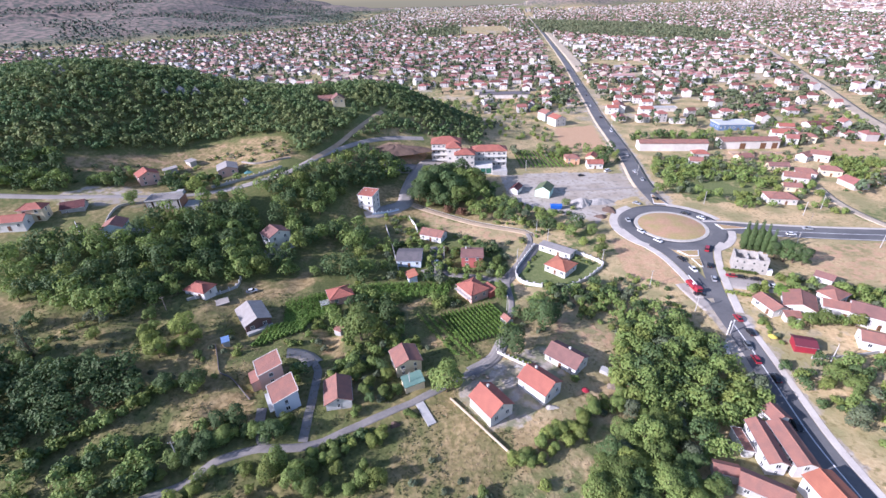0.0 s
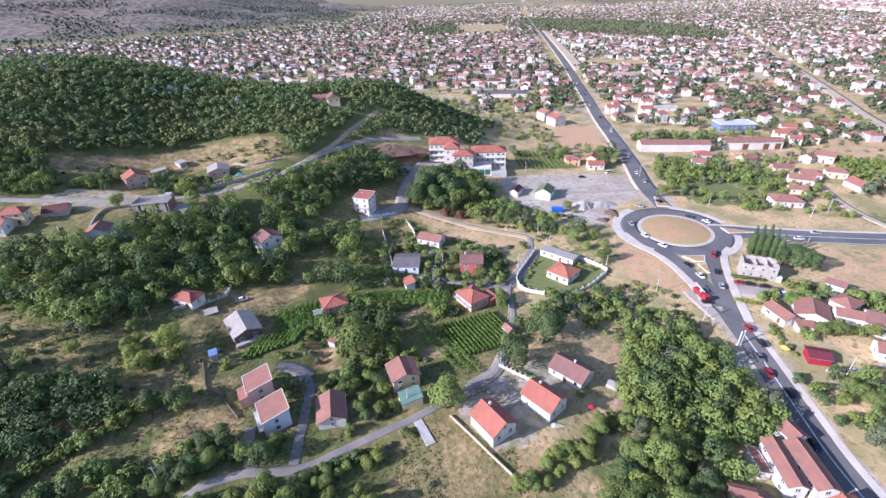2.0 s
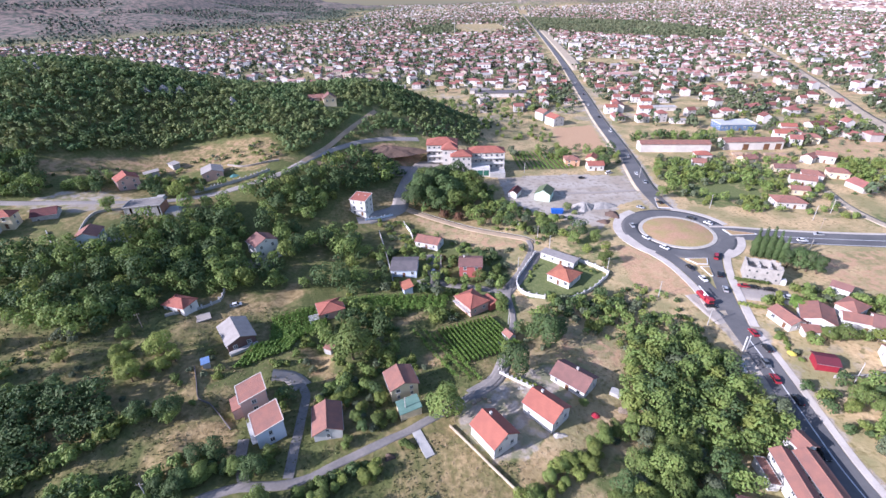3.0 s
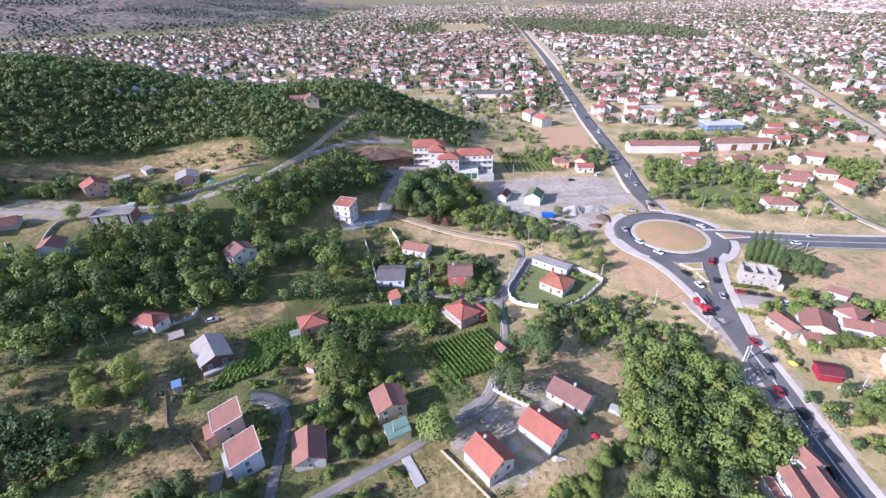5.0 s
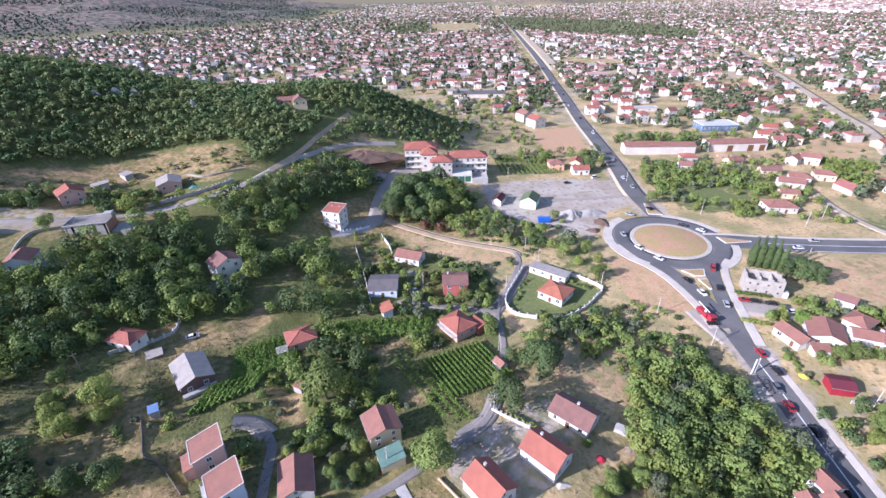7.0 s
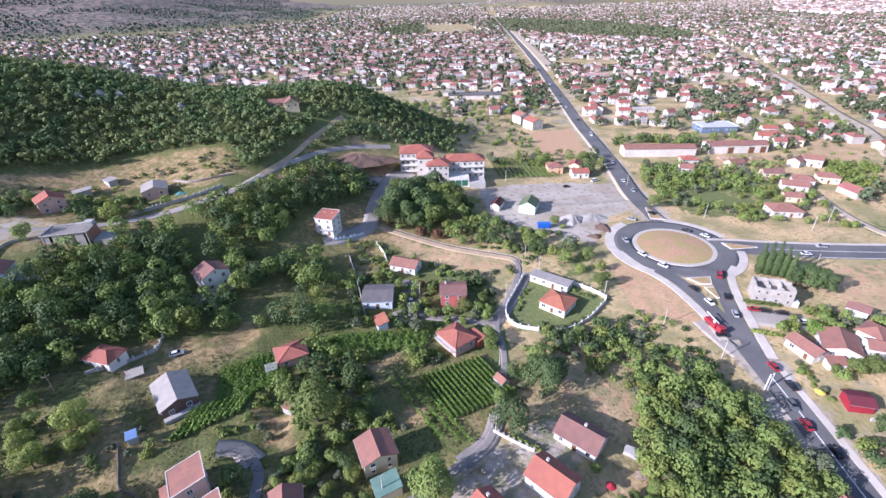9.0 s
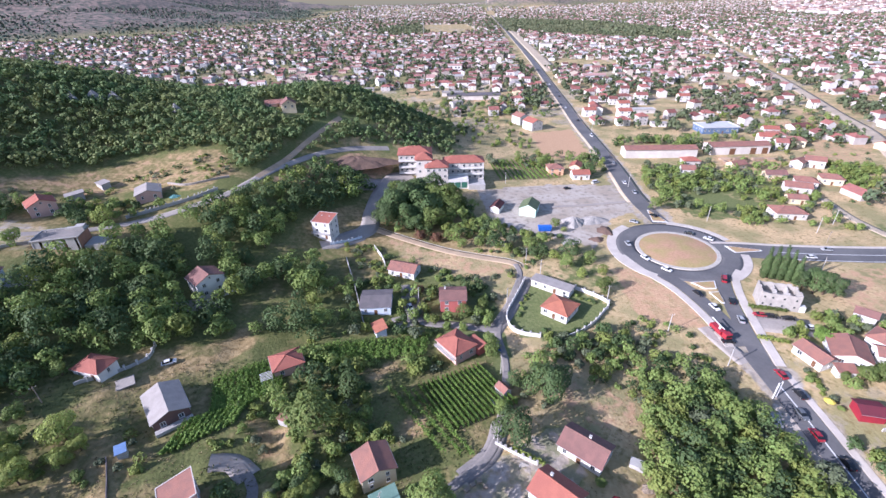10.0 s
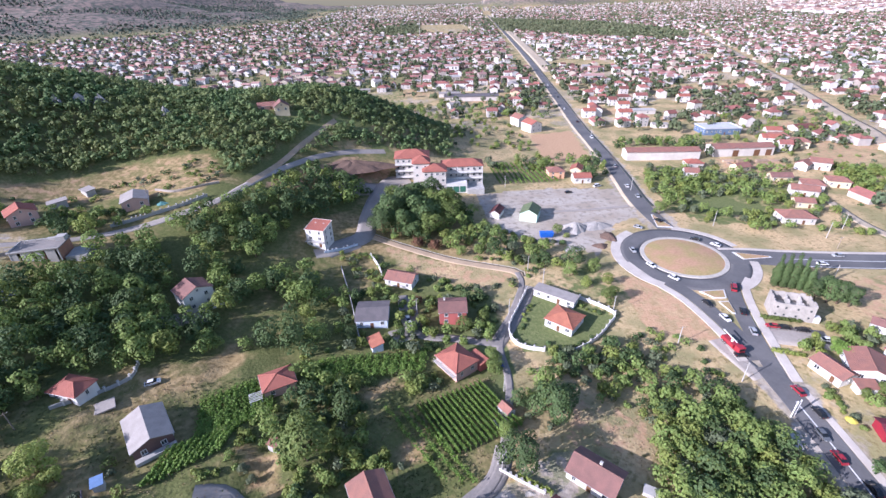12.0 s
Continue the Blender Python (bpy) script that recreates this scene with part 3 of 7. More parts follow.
ribbon("lane", LANE_LINE, 2.5, 0.08, LANE, "narrow worn asphalt lane between gardens")
ribbon("track", TRACK_LINE, 4.2, 0.075, DIRT, "pale dirt track beside a bare field")
ribbon("lane_school", SCHOOL_ROAD, 9.0, 0.11, GRIT, "worn paved drive up to the large white building")
ribbon("lane_hill", HILL_ROAD, 3.6, 0.09, GRIT, "narrow worn grey road along the hillside")
ribbon("track_upper", UPPER_TRACK, 3.0, 0.12, DIRT, "pale dirt track climbing through the wood")
ribbon("lane_east", EAST_LANE, 5.5, 0.09, DUST, "pale dusty lane between fields")
ribbon("strip_rail", RAIL_STRIP, 13.0, 0.09, DUST, "long bare dusty strip cutting through the town")
ribbon("parking_strip", smooth_line([(121.5, 151.0), (130, 147.8), (139.5, 144.3)]), 10.0, 0.07, GRIT, "grey paved parking strip below the ruin")
ribbon("roadside_apron", smooth_line([(103.6, 151), (104.6, 143), (106.4, 133)]), 6.0, 0.07, GRIT, "grey gravel apron beside the main road")
ribbon("courtyard", smooth_line([(31, 160.5), (18, 164.5), (5, 168), (0, 176), (-1, 192)]), 3.8, 0.1, LANE, "grey paved courtyard path between houses")
ribbon("driveway", smooth_line([(-38.5, 78.5), (-39, 94), (-40, 106), (-45, 112)]), 2.5, 0.14, LANE, "shaded grey driveway between two houses")
ribbon("lane_wide", smooth_line([(50.5, 191.5), (44.5, 181), (36.5, 169), (30, 160)]), 5.6, 0.06, LANE, "worn grey paved lane widening beside a garden wall")
ribbon("terrace_paving", smooth_line([(-136, 178), (-131.5, 180.5), (-127, 181)]), 6.0, 0.1, CONCRETE, "pale concrete terrace beside a hillside house")
ribbon("kerb_track", TRACK_LINE, 0.3, 0.11, STONE, "broken pale kerb along a dirt track", "kerb", left=2.6, right=2.35)
ribbon("courtyard_upper", smooth_line([(-6, 167.5), (2, 171), (1, 180), (0.5, 190)]), 7.0, 0.09, GRIT, "pale grey concrete courtyard between houses")
ribbon("house_yard", smooth_line([(-84, 176), (-77, 178.5), (-70, 181)]), 6.5, 0.09, GRIT, "grey paved yard below a white house")
ribbon("villa_drive", smooth_line([(-38, 221), (-29, 224.5), (-20, 231)]), 6.0, 0.10, GRIT, "paved drive beside a tall white house")
ribbon("lane_mouth", smooth_line([(23, 119), (18.5, 110), (10, 103.8)]), 5.0, 0.06, LANE, "worn grey paved lane widening at a yard gate")
ribbon("apron", smooth_line([(5, 302), (-4, 293), (-10, 278), (-13, 262)]), 12.0, 0.055, DUST, "pale dusty apron beside a paved drive")
ribbon("forecourt", smooth_line([(-37, 279), (-20, 286), (-6, 290), (3, 297)]), 13.0, 0.07, GRIT, "dusty grey forecourt beside a tall white building")
ribbon("yard_paving", smooth_line([(-51.5, 112.5), (-46.5, 113), (-41.5, 109)]), 6.0, 0.09, GRIT, "grey concrete yard behind two houses")
ribbon("driveway_west", smooth_line([(-48, 76), (-52, 84), (-53, 90)]), 2.8, 0.14, LANE, "narrow grey driveway climbing to a house")


def island():
    r, ring = 16.2, []
    bm = bmesh.new()
    for radius, z in ((18.0, 0.0), (17.9, 0.32), (16.3, 0.36), (16.1, 0.30)):
        ring.append([(ROUND[0] + radius * math.cos(a * math.tau / 96), ROUND[1] + radius * math.sin(a * math.tau / 96), z) for a in range(96)])
    hull(bm, ring, close=False)
    root = tagged(new("roundabout_island"), "round traffic island of dry soil with a pale stone rim", "traffic island", kind="structure")
    part("stone_rim", bm, STONE, root, "pale cobbled rim")
    bm = bmesh.new()
    hull(bm, [[(ROUND[0] + r * f * math.cos(a * math.tau / 64), ROUND[1] + r * f * math.sin(a * math.tau / 64), 0.30 + 0.9 * (1 - f * f)) for a in range(64)]
              for f in (1.0, 0.85, 0.65, 0.4, 0.15, 0.01)], close=False)
    part("soil_mound", bm, ISLAND_SOIL, root, "reddish dry soil")


island()


def splitter(name, line_a, line_b, label):
    """A low traffic island between two lanes: a kerb and dry grass inside."""
    root = tagged(new(name), label, "traffic island", kind="structure")
    pts = list(line_a) + list(line_b)[::-1]
    cx, cy = sum(p[0] for p in pts) / len(pts), sum(p[1] for p in pts) / len(pts)
    for nm, s, z, m in (("kerb", 1.0, 0.34, PAINT), ("verge", 0.87, 0.38, ISLAND_SOIL)):
        bm = bmesh.new()
        hull(bm, [[(cx + (x - cx) * s, cy + (y - cy) * s, h) for x, y in pts] for h in (0.0, z)])
        part(nm, bm, m, root)


splitter("traffic_island_south", [(114.0, 176.8), (116.8, 171.8)], [(124.0, 176.4), (121.4, 171.2)], "small four-sided traffic island with white kerb and dry grass")
splitter("traffic_island_tip", [(117.0, 169.4), (117.4, 162.0)], [(120.8, 169.2), (118.4, 161.8)], "narrow traffic island tip with white kerb and dry grass")
splitter("traffic_island_east", [(146.5, 203), (160, 197.2)], [(147, 196.5), (160, 196.2)], "narrow traffic island with white kerb between lanes")
splitter("traffic_island_north", [(127.4, 232), (131.8, 246)], [(134.6, 230), (132.6, 246)], "small triangular traffic island at the main road")
for nm, ln, o, sl in (("marking_east", EAST_ROAD, 0.0, (12, 60)), ("marking_south", MAIN_SOUTH, 0.0, (6, 60)), ("marking_east_edge", EAST_ROAD, -5.8, (14, 60))):
    ribbon(nm, ln[sl[0]:sl[1]], 0.3, 0.215, PAINT, "white painted line on the asphalt", "road marking", skirt=0.02, left=o + 0.16, right=o - 0.16)


# ---- houses ----
def window_meshes():
    """Shared meshes of a window: casing, pane, sill; 1.2 m wide and 1.4 m high, facing -y."""
    out = []
    bm = bmesh.new()
    for x0, z0, x1, z1 in ((-0.66, -0.76, -0.54, 0.76), (0.54, -0.76, 0.66, 0.76), (-0.54, 0.64, 0.54, 0.76), (-0.54, -0.76, 0.54, -0.64), (-0.04, -0.64, 0.04, 0.64)):
        box(bm, x0, -0.07, z0, x1, 0.02, z1)
    out.append((bm, FRAME_WHITE))
    bm = bmesh.new()
    box(bm, -0.54, -0.025, -0.64, 0.54, 0.0, 0.64)
    out.append((bm, GLASS))
    bm = bmesh.new()
    box(bm, -0.75, -0.2, -0.84, 0.75, 0.02, -0.765)
    out.append((bm, CONCRETE))
    meshes = []
    for b, m in out:
        me = bpy.data.meshes.new("window")
        b.to_mesh(me)
        b.free()
        me.materials.append(m)
        meshes.append(me)
    return meshes


WINDOW = window_meshes()


def plain_window():
    """A small far window: a pale casing round a dark pane, one mesh."""
    bm = bmesh.new()
    for x0, z0, x1, z1 in ((-0.7, -0.75, -0.58, 0.75), (0.58, -0.75, 0.7, 0.75), (-0.58, 0.63, 0.58, 0.75), (-0.58, -0.75, 0.58, -0.63)):
        box(bm, x0, -0.07, z0, x1, 0.02, z1)
    k = len(bm.faces)
    box(bm, -0.58, -0.03, -0.63, 0.58, 0.0, 0.63)
    bm.faces.ensure_lookup_table()
    for f in bm.faces[k:]:
        f.material_index = 1
    me = bpy.data.meshes.new("window")
    bm.to_mesh(me)
    bm.free()
    me.materials.append(FRAME_WHITE)
    me.materials.append(GLASS)
    return me


PLAIN_WINDOW = plain_window()


def add_window(root, x, y, z, turn, w=1.0, h=1.0):
    m = pose(x, y, z, 0, 0, turn) @ Matrix.Diagonal((w, 1, h, 1))
    win = linked("window", WINDOW[0], root, m)
    linked("pane", WINDOW[1], win, Matrix())
    linked("sill", WINDOW[2], win, Matrix())


def add_door(root, x, y, z, turn, w=1.0, h=2.1, material=None):
    bm = bmesh.new()
    box(bm, -w / 2 - 0.08, -0.06, 0, w / 2 + 0.08, 0.0, h + 0.08)
    door = part("door", bm, material or DOOR_WOOD, root)
    door.matrix_basis = pose(x, y, z, 0, 0, turn)
    bm = bmesh.new()
    box(bm, w / 2 - 0.2, -0.12, 1.0, w / 2 - 0.1, -0.06, 1.12)
    part("handle", bm, METAL, door)


def slab(bm, corners, t):
    """A plate of thickness t under four or three corners."""
    top = [bm.verts.new(c) for c in corners]
    low = [bm.verts.new((c[0], c[1], c[2] - t)) for c in corners]
    bm.faces.new(top)
    bm.faces.new(low[::-1])
    for i in range(len(top)):
        j = (i + 1) % len(top)
        bm.faces.new((top[j], top[i], low[i], low[j]))


def house(name, label, x, y, yaw, length, width, eave, rise, roof, wall_m, roof_m, storeys=1, chimneys=(), windows=True, z=None, door=True, category="house",
          over=0.45, skip=(), balcony=None, plain=False):
    """A house whose roof covers length by width, the ridge along its own x."""
    z = float(land(x, y)) if z is None else z
    root = tagged(new(name), label, category)
    root.matrix_basis = pose(x, y, z, 0, 0, yaw)
    L, W = length / 2 - over, width / 2 - over
    low = -2.5
    k = rise / (width / 2)
    ew = eave
    bm = bmesh.new()
    if roof == "gable":
        ring = lambda u: [(u, -W, low), (u, W, low), (u, W, ew + over * k - 0.05), (u, 0, ew + rise - 0.12), (u, -W, ew + over * k - 0.05)]
        hull(bm, [ring(-L), ring(L)])
    elif roof == "shed":
        ring = lambda u: [(u, -W, low), (u, W, low), (u, W, ew + rise - 0.25), (u, -W, ew - 0.05)]
        hull(bm, [ring(-L), ring(L)])
    else:
        box(bm, -L, -W, low, L, W, ew)
    bmesh.ops.recalc_face_normals(bm, faces=bm.faces)
    part("wall", bm, wall_m, root)
    a, b = length / 2, width / 2
    bm = bmesh.new()
    if roof == "gable":
        t = 0.2
        slab(bm, [(-a, -b, ew), (a, -b, ew), (a, -0.001, ew + rise), (-a, -0.001, ew + rise)], t)
        slab(bm, [(a, b, ew), (-a, b, ew), (-a, 0.001, ew + rise), (a, 0.001, ew + rise)], t)
    elif roof == "hip":
        r = max(0.05, a - b)
        p, q = (-r, 0, ew + rise), (r, 0, ew + rise)
        c = [(-a, -b, ew), (a, -b, ew), (a, b, ew), (-a, b, ew)]
        slab(bm, [c[0], c[1], q, p], 0.18)
        slab(bm, [c[1], c[2], q], 0.18)
        slab(bm, [c[2], c[3], p, q], 0.18)
        slab(bm, [c[3], c[0], p], 0.18)
    elif roof == "shed":
        slab(bm, [(-a, -b, ew), (a, -b, ew), (a, b, ew + rise), (-a, b, ew + rise)], 0.2)
    else:
        box(bm, -a, -b, ew - 0.02, a, b, ew + 0.22)
        if rise:
            for x0, y0, x1, y1 in ((-a, -b, a, -b + 0.2), (-a, b - 0.2, a, b), (-a, -b + 0.2, -a + 0.2, b - 0.2), (a - 0.2, -b + 0.2, a, b - 0.2)):
                box(bm, x0, y0, ew + 0.22, x1, y1, ew + 0.22 + rise)
    rf = part("roof", bm, roof_m, root)
    if roof == "gable" and roof_m.name.startswith("roof_tiles"):
        bm = bmesh.new()
        tube(bm, (-a - 0.02, 0, ew + rise + 0.02), (a + 0.02, 0, ew + rise + 0.02), 0.13, 0.13, 8)
        part("ridge_cap", bm, roof_m, rf)
    if roof == "hip" and roof_m.name.startswith("roof_tiles"):
        for u, v in ((c[0], p), (c[1], q), (c[2], q), (c[3], p)):
            bm = bmesh.new()
            tube(bm, (u[0], u[1], u[2] + 0.02), (v[0], v[1], v[2] + 0.02), 0.12, 0.12, 6)
            part("ridge_cap", bm, roof_m, rf)
    if roof == "shed" and length > 7:
        runs = [((sd * a, -b, ew), (sd * a, b, ew + rise), (1, 0)) for sd in (-1, 1)] + [((-a, sd * b, ew + (sd > 0) * rise), (a, sd * b, ew + (sd > 0) * rise), (0, 1)) for sd in (-1, 1)]
        for p, q, (ux, uy) in runs:
            n = int(math.dist(p, q) / 0.3)
            rings = []
            for i in range(n + 1):
                c = Vector(p).lerp(Vector(q), i / n)
                w = 0.13 if i % 2 else 0.05
                rings.append([(c.x - ux * w, c.y - uy * w, c.z - 0.12), (c.x + ux * w, c.y + uy * w, c.z - 0.12), (c.x + ux * w, c.y + uy * w, c.z + 0.11), (c.x - ux * w, c.y - uy * w, c.z + 0.11)])
            bm = bmesh.new()
            hull(bm, rings)
            bmesh.ops.recalc_face_normals(bm, faces=bm.faces)
            part("verge", bm, CREAM_WHITE, rf, "pale mortared edge tiles")
    if roof in ("gable", "hip"):
        for s in (-1, 1) if not plain else ():
            bm = bmesh.new()
            tube(bm, (-a, s * (b + 0.03), ew - 0.14), (a, s * (b + 0.03), ew - 0.14), 0.07, 0.07, 6)
            part("gutter", bm, METAL, rf)
    for u, v in chimneys:
        top = ew + rise * (1 - abs(v) / b) if roof in ("gable", "hip") else ew
        bm = bmesh.new()
        box(bm, u - 0.28, v - 0.28, top - 0.6, u + 0.28, v + 0.28, top + 0.9)
        ch = part("chimney", bm, WHITE, root)
        bm = bmesh.new()
        box(bm, u - 0.36, v - 0.36, top + 0.9, u + 0.36, v + 0.36, top + 1.0)
        part("cap", bm, CONCRETE, ch)
    if windows and plain:
        for s in range(storeys):
            for u in (-0.5, 0.5):
                linked("window", PLAIN_WINDOW, root, pose(u * L, -W, ew * (s + 0.55) / storeys))
    elif windows:
        fh = ew / storeys
        rng = random.Random(int(x * 7 + y * 3))
        for s in range(storeys):
            zz = fh * s + fh * 0.56
            hh = min(1.0, (fh - 0.9) / 1.6)
            for sd, turn in ((-1, 0), (1, 180)):
                n = max(1, int(2 * L / 3.4))
                for i in range(n):
                    u = -L + (i + 0.5) * 2 * L / n
                    if door and s == 0 and sd == -1 and i == n // 2:
                        add_door(root, u, -W, 0.0, 0)
                        continue
                    if (sd, "long") in skip:
                        continue
                    add_window(root, u, sd * W, zz, turn, rng.choice((0.8, 1.0, 1.0, 1.3)), hh)
            for sd, turn in ((-1, -90), (1, 90)):
                n = max(1, int(2 * W / 4.0))
                if (sd, "end") in skip:
                    continue
                for i in range(n):
                    add_window(root, sd * L, -W + (i + 0.5) * 2 * W / n, zz, turn, rng.choice((0.7, 1.0)), hh)
        if roof == "gable" and rise > 2:
            for sd, turn in ((-1, -90), (1, 90)):
                add_window(root, sd * L, 0, ew + rise * 0.33, turn, 0.6, 0.55)
    for level, side in (balcony or ()):
        bm = bmesh.new()
        box(bm, -L, side * W, level - 0.16, L, side * (W + 1.3), level) if side > 0 else box(bm, -L, side * (W + 1.3), level - 0.16, L, side * W, level)
        bal = part("balcony", bm, CONCRETE, root)
        bm = bmesh.new()
        yy = side * (W + 1.25)
        tube(bm, (-L, yy, level + 1.0), (L, yy, level + 1.0), 0.04, 0.04, 6)
        for i in range(9):
            u = -L + 2 * L * i / 8
            tube(bm, (u, yy, level), (u, yy, level + 1.0), 0.025, 0.025, 5)
        part("railing", bm, METAL, bal)
    BLOCKED.append((x, y, 0.5 * math.hypot(length, width) + 0.6))
    return root


BLOCKED = []

# foreground
house("house", "white house with bright red tiled gable roof in a gravel yard", 14.7, 87.9, -57, 10.4, 9.1, 4.2, 2.9, "gable", WHITE, ROOF_RED, 1, [(-2.6, 0.9)], skip=((-1, "long"),), door=False)
house("house", "white plastered house with bright red tiled gable roof and long eaves", 30.6, 95.1, -50, 11.0, 8.9, 4.2, 2.7, "gable", WHITE, ROOF_RED, 1, [(-2.4, 1.0)], skip=((-1, "long"),), door=False)
house("house", "low white house with faded brown tiled gable roof", 42.4, 107.4, -46, 12.2, 9.0, 3.1, 2.5, "gable", WHITE, ROOF_BROWN, 1, [(0.5, 0.8)])
house("house", "cream house with orange tiled gable roof beside the lane", -11.1, 107.4, -71, 8.8, 9.2, 4.6, 1.8, "gable", CREAM, ROOF_OLD, 2, ())
house("house", "low white house with worn orange tiled gable roof by a driveway", -31.1, 94.2, -78, 10.4, 8.4, 3.2, 2.1, "gable", WHITE, ROOF_OLD, 1, ())
house("house", "pink rendered house with single pitch of weathered red tiles", -53.5, 101.7, -62, 7.8, 7.6, 5.4, 1.6, "shed", PINK, ROOF_OLD, 2, (), over=0.25)
house("porch", "low side porch with weathered red tiled roof", -57.7, 99.5, -62, 5.4, 2.8, 3.3, 0.6, "shed", PINK, ROOF_OLD, 1, (), windows=False, category="porch", over=0.15)
house("house", "grey rendered house with single pitch of weathered red tiles", -46.9, 92.8, -61, 8.6, 7.8, 5.2, 1.6, "shed", BLUEWASH, ROOF_OLD, 2, (), over=0.25, balcony=[(2.6, -1)])
house("house", "low house with grey sheet gable roof and brown gable", -68.1, 130.6, -56, 13.5, 9.8, 3.6, 2.0, "gable", mat("plaster_brown", (0.17, 0.10, 0.085), (0.13, 0.08, 0.07), 0.35, 0.9, 0.01, 6, fine=0.1), ROOF_GREY, 1, ())
house("house", "white two-storey house with dark red roof among dark trees", -75.3, 187.1, -47, 9.4, 11.2, 6.5, 2.4, "gable", WHITE, ROOF_BROWN, 2, (), balcony=[(3.0, 1)])
house("house", "tall narrow white three-storey house with pale red roof", -36.1, 229.2, -22, 9.4, 8.6, 8.4, 1.4, "shed", WHITE, ROOF_RED, 3, [(-2, 1.5), (2, 1.5)], balcony=[(3.0, -1)], over=0.3)
house("house", "low white house with faded red roof below a dirt field", -0.8, 201.1, -26, 12.6, 8.4, 3.0, 2.0, "gable", WHITE, ROOF_OLD, 1, ())
house("house", "long house with dark grey sheet roof and blue-shaded veranda", -12.1, 178.8, -4, 12.0, 12.0, 3.6, 1.5, "gable", BLUEWASH, ROOF_DARK, 1, ())
house("garden_shelter", "small open shelter with red tiled pitched roof", -11.0, 163.0, -72, 6.2, 4.6, 2.8, 0.9, "shed", BLUEWASH, ROOF_ORANGE, 1, (), windows=False, category="shelter")
house("house", "two-storey rose red house with brown tiled roof", 17.0, 176.7, -6, 10.6, 9.4, 5.6, 1.4, "gable", ROSE, ROOF_BROWN, 2, [(-3, 2)])
house("house", "rose pink house with red tiled hip roof above a vineyard", 14.9, 151.2, -58, 11.0, 9.6, 4.2, 2.2, "hip", PINK, ROOF_RED, 1, (), balcony=[(2.6, -1)])
house("house", "white bungalow with orange pyramid roof inside a walled green yard", 56.2, 167.1, -46, 11.2, 10.6, 3.3, 2.2, "hip", WHITE, ROOF_ORANGE, 1, ())
house("outbuilding", "long low white outbuilding with flat grey roof", 58.0, 181.7, -42, 17.1, 5.7, 3.0, 0.0, "flat", WHITE, ROOF_GREY, 1, (), category="outbuilding")
house("annex", "small rose annex with red tiled roof beside a house", 21.8, 151.6, -58, 6.5, 3.6, 3.0, 0.7, "shed", ROSE, ROOF_RED, 1, (), windows=False, category="annex", over=0.2)
house("garden_hut", "tiny white hut with red gable roof beside the vines", 26.2, 130.6, -60, 4.2, 3.4, 2.2, 1.2, "gable", WHITE, ROOF_OLD, 1, (), windows=False, category="hut", over=0.2)
house("house", "small house with red hip roof beside a vegetable plot", -39.4, 146.9, -68, 8.4, 9.9, 3.0, 1.8, "hip", PINK, ROOF_RED, 1, ())
house("house", "small house with red hip roof and terrace wall below trees", -92.7, 144.7, -20, 10.2, 7.2, 3.0, 1.8, "hip", WHITE, ROOF_RED, 1, ())
house("lean_to", "green sheet lean-to roof beside the cream house", -8.6, 98.6, -72, 5.4, 6.6, 2.6, 0.8, "shed", CREAM, ROOF_GREEN, 1, (), windows=False, category="lean-to", over=0.2)
# hillside
house("house", "long white house with red roof on a hillside terrace", -182.8, 177.2, 10, 12.5, 8.0, 4.0, 2.0, "gable", WHITE, ROOF_RED, 1, ())
house("house", "cream two-storey house with red hip roof on a hillside", -178.3, 184.6, 10, 10.5, 7.0, 5.4, 2.0, "hip", CREAM, ROOF_RED, 2, ())
house("house", "unfinished house with dark maroon roof on a hillside", -167.1, 193.1, 20, 10.0, 8.0, 4.4, 2.2, "gable", BLOCKS, ROOF_MAROON, 1, (), z=24.5)
house("house", "white house with red gable roof above dense trees", -139.7, 176.5, -75, 9.6, 9.2, 4.0, 2.0, "gable", BLUEWASH, ROOF_OLD, 1, ())
house("house", "pink house with red gable roof below a bare terrace", -152.2, 229.0, -50, 10.0, 10.5, 5.0, 2.4, "gable", PINK, ROOF_RED, 2, ())
house("shed", "low grey shed with flat sheet roof", -148.8, 245.0, -55, 5.5, 7.6, 2.4, 0.6, "shed", BLOCKS, ROOF_GREY, 1, (), windows=False, category="shed")
house("house", "low house with pale grey sheet roof and brown gable", -116.1, 244.1, -66, 12.4, 11.0, 3.4, 1.8, "gable", PINK, ROOF_GREY, 1, ())
house("house", "cream house with steep brown gable roof on the wooded hill", -67.5, 340, 105, 11.0, 9.4, 3.4, 3.0, "gable", CREAM, ROOF_BROWN, 1, (), z=43.5)
house("house", "low annex with red tiled roof on the wooded hill", -77, 343, 15, 11.0, 8.0, 2.8, 1.8, "gable", PINK, ROOF_OLD, 1, (), z=44.0)
# gravel lot
house("workshop", "mint green workshop with mossy gable roof on a gravel lot", 68.2, 252.5, 63, 11.2, 9.6, 4.4, 2.6, "gable", MINT, ROOF_MOSS, 1, (), windows=False, category="workshop")
house("shed", "small white shed with red gable roof on a gravel lot", 51.6, 257.6, 60, 9.5, 6.0, 3.0, 1.8, "gable", WHITE, ROOF_MAROON, 1, (), windows=False, category="shed")
house("house", "small peach house with red hip roof beside the main road", 101.4, 310.4, -5, 10.6, 9.4, 4.6, 2.0, "hip", PEACH, ROOF_OLD, 2, ())
house("house", "small white house with red roof beside the main road", 114.5, 299.6, -6, 11.4, 8.4, 3.6, 2.0, "gable", WHITE, ROOF_RED, 1, ())
house("house", "small house with red roof behind a hedge near the road", 117.5, 315.0, 60, 10.0, 8.0, 3.4, 2.0, "gable", CREAM, ROOF_RED, 1, ())
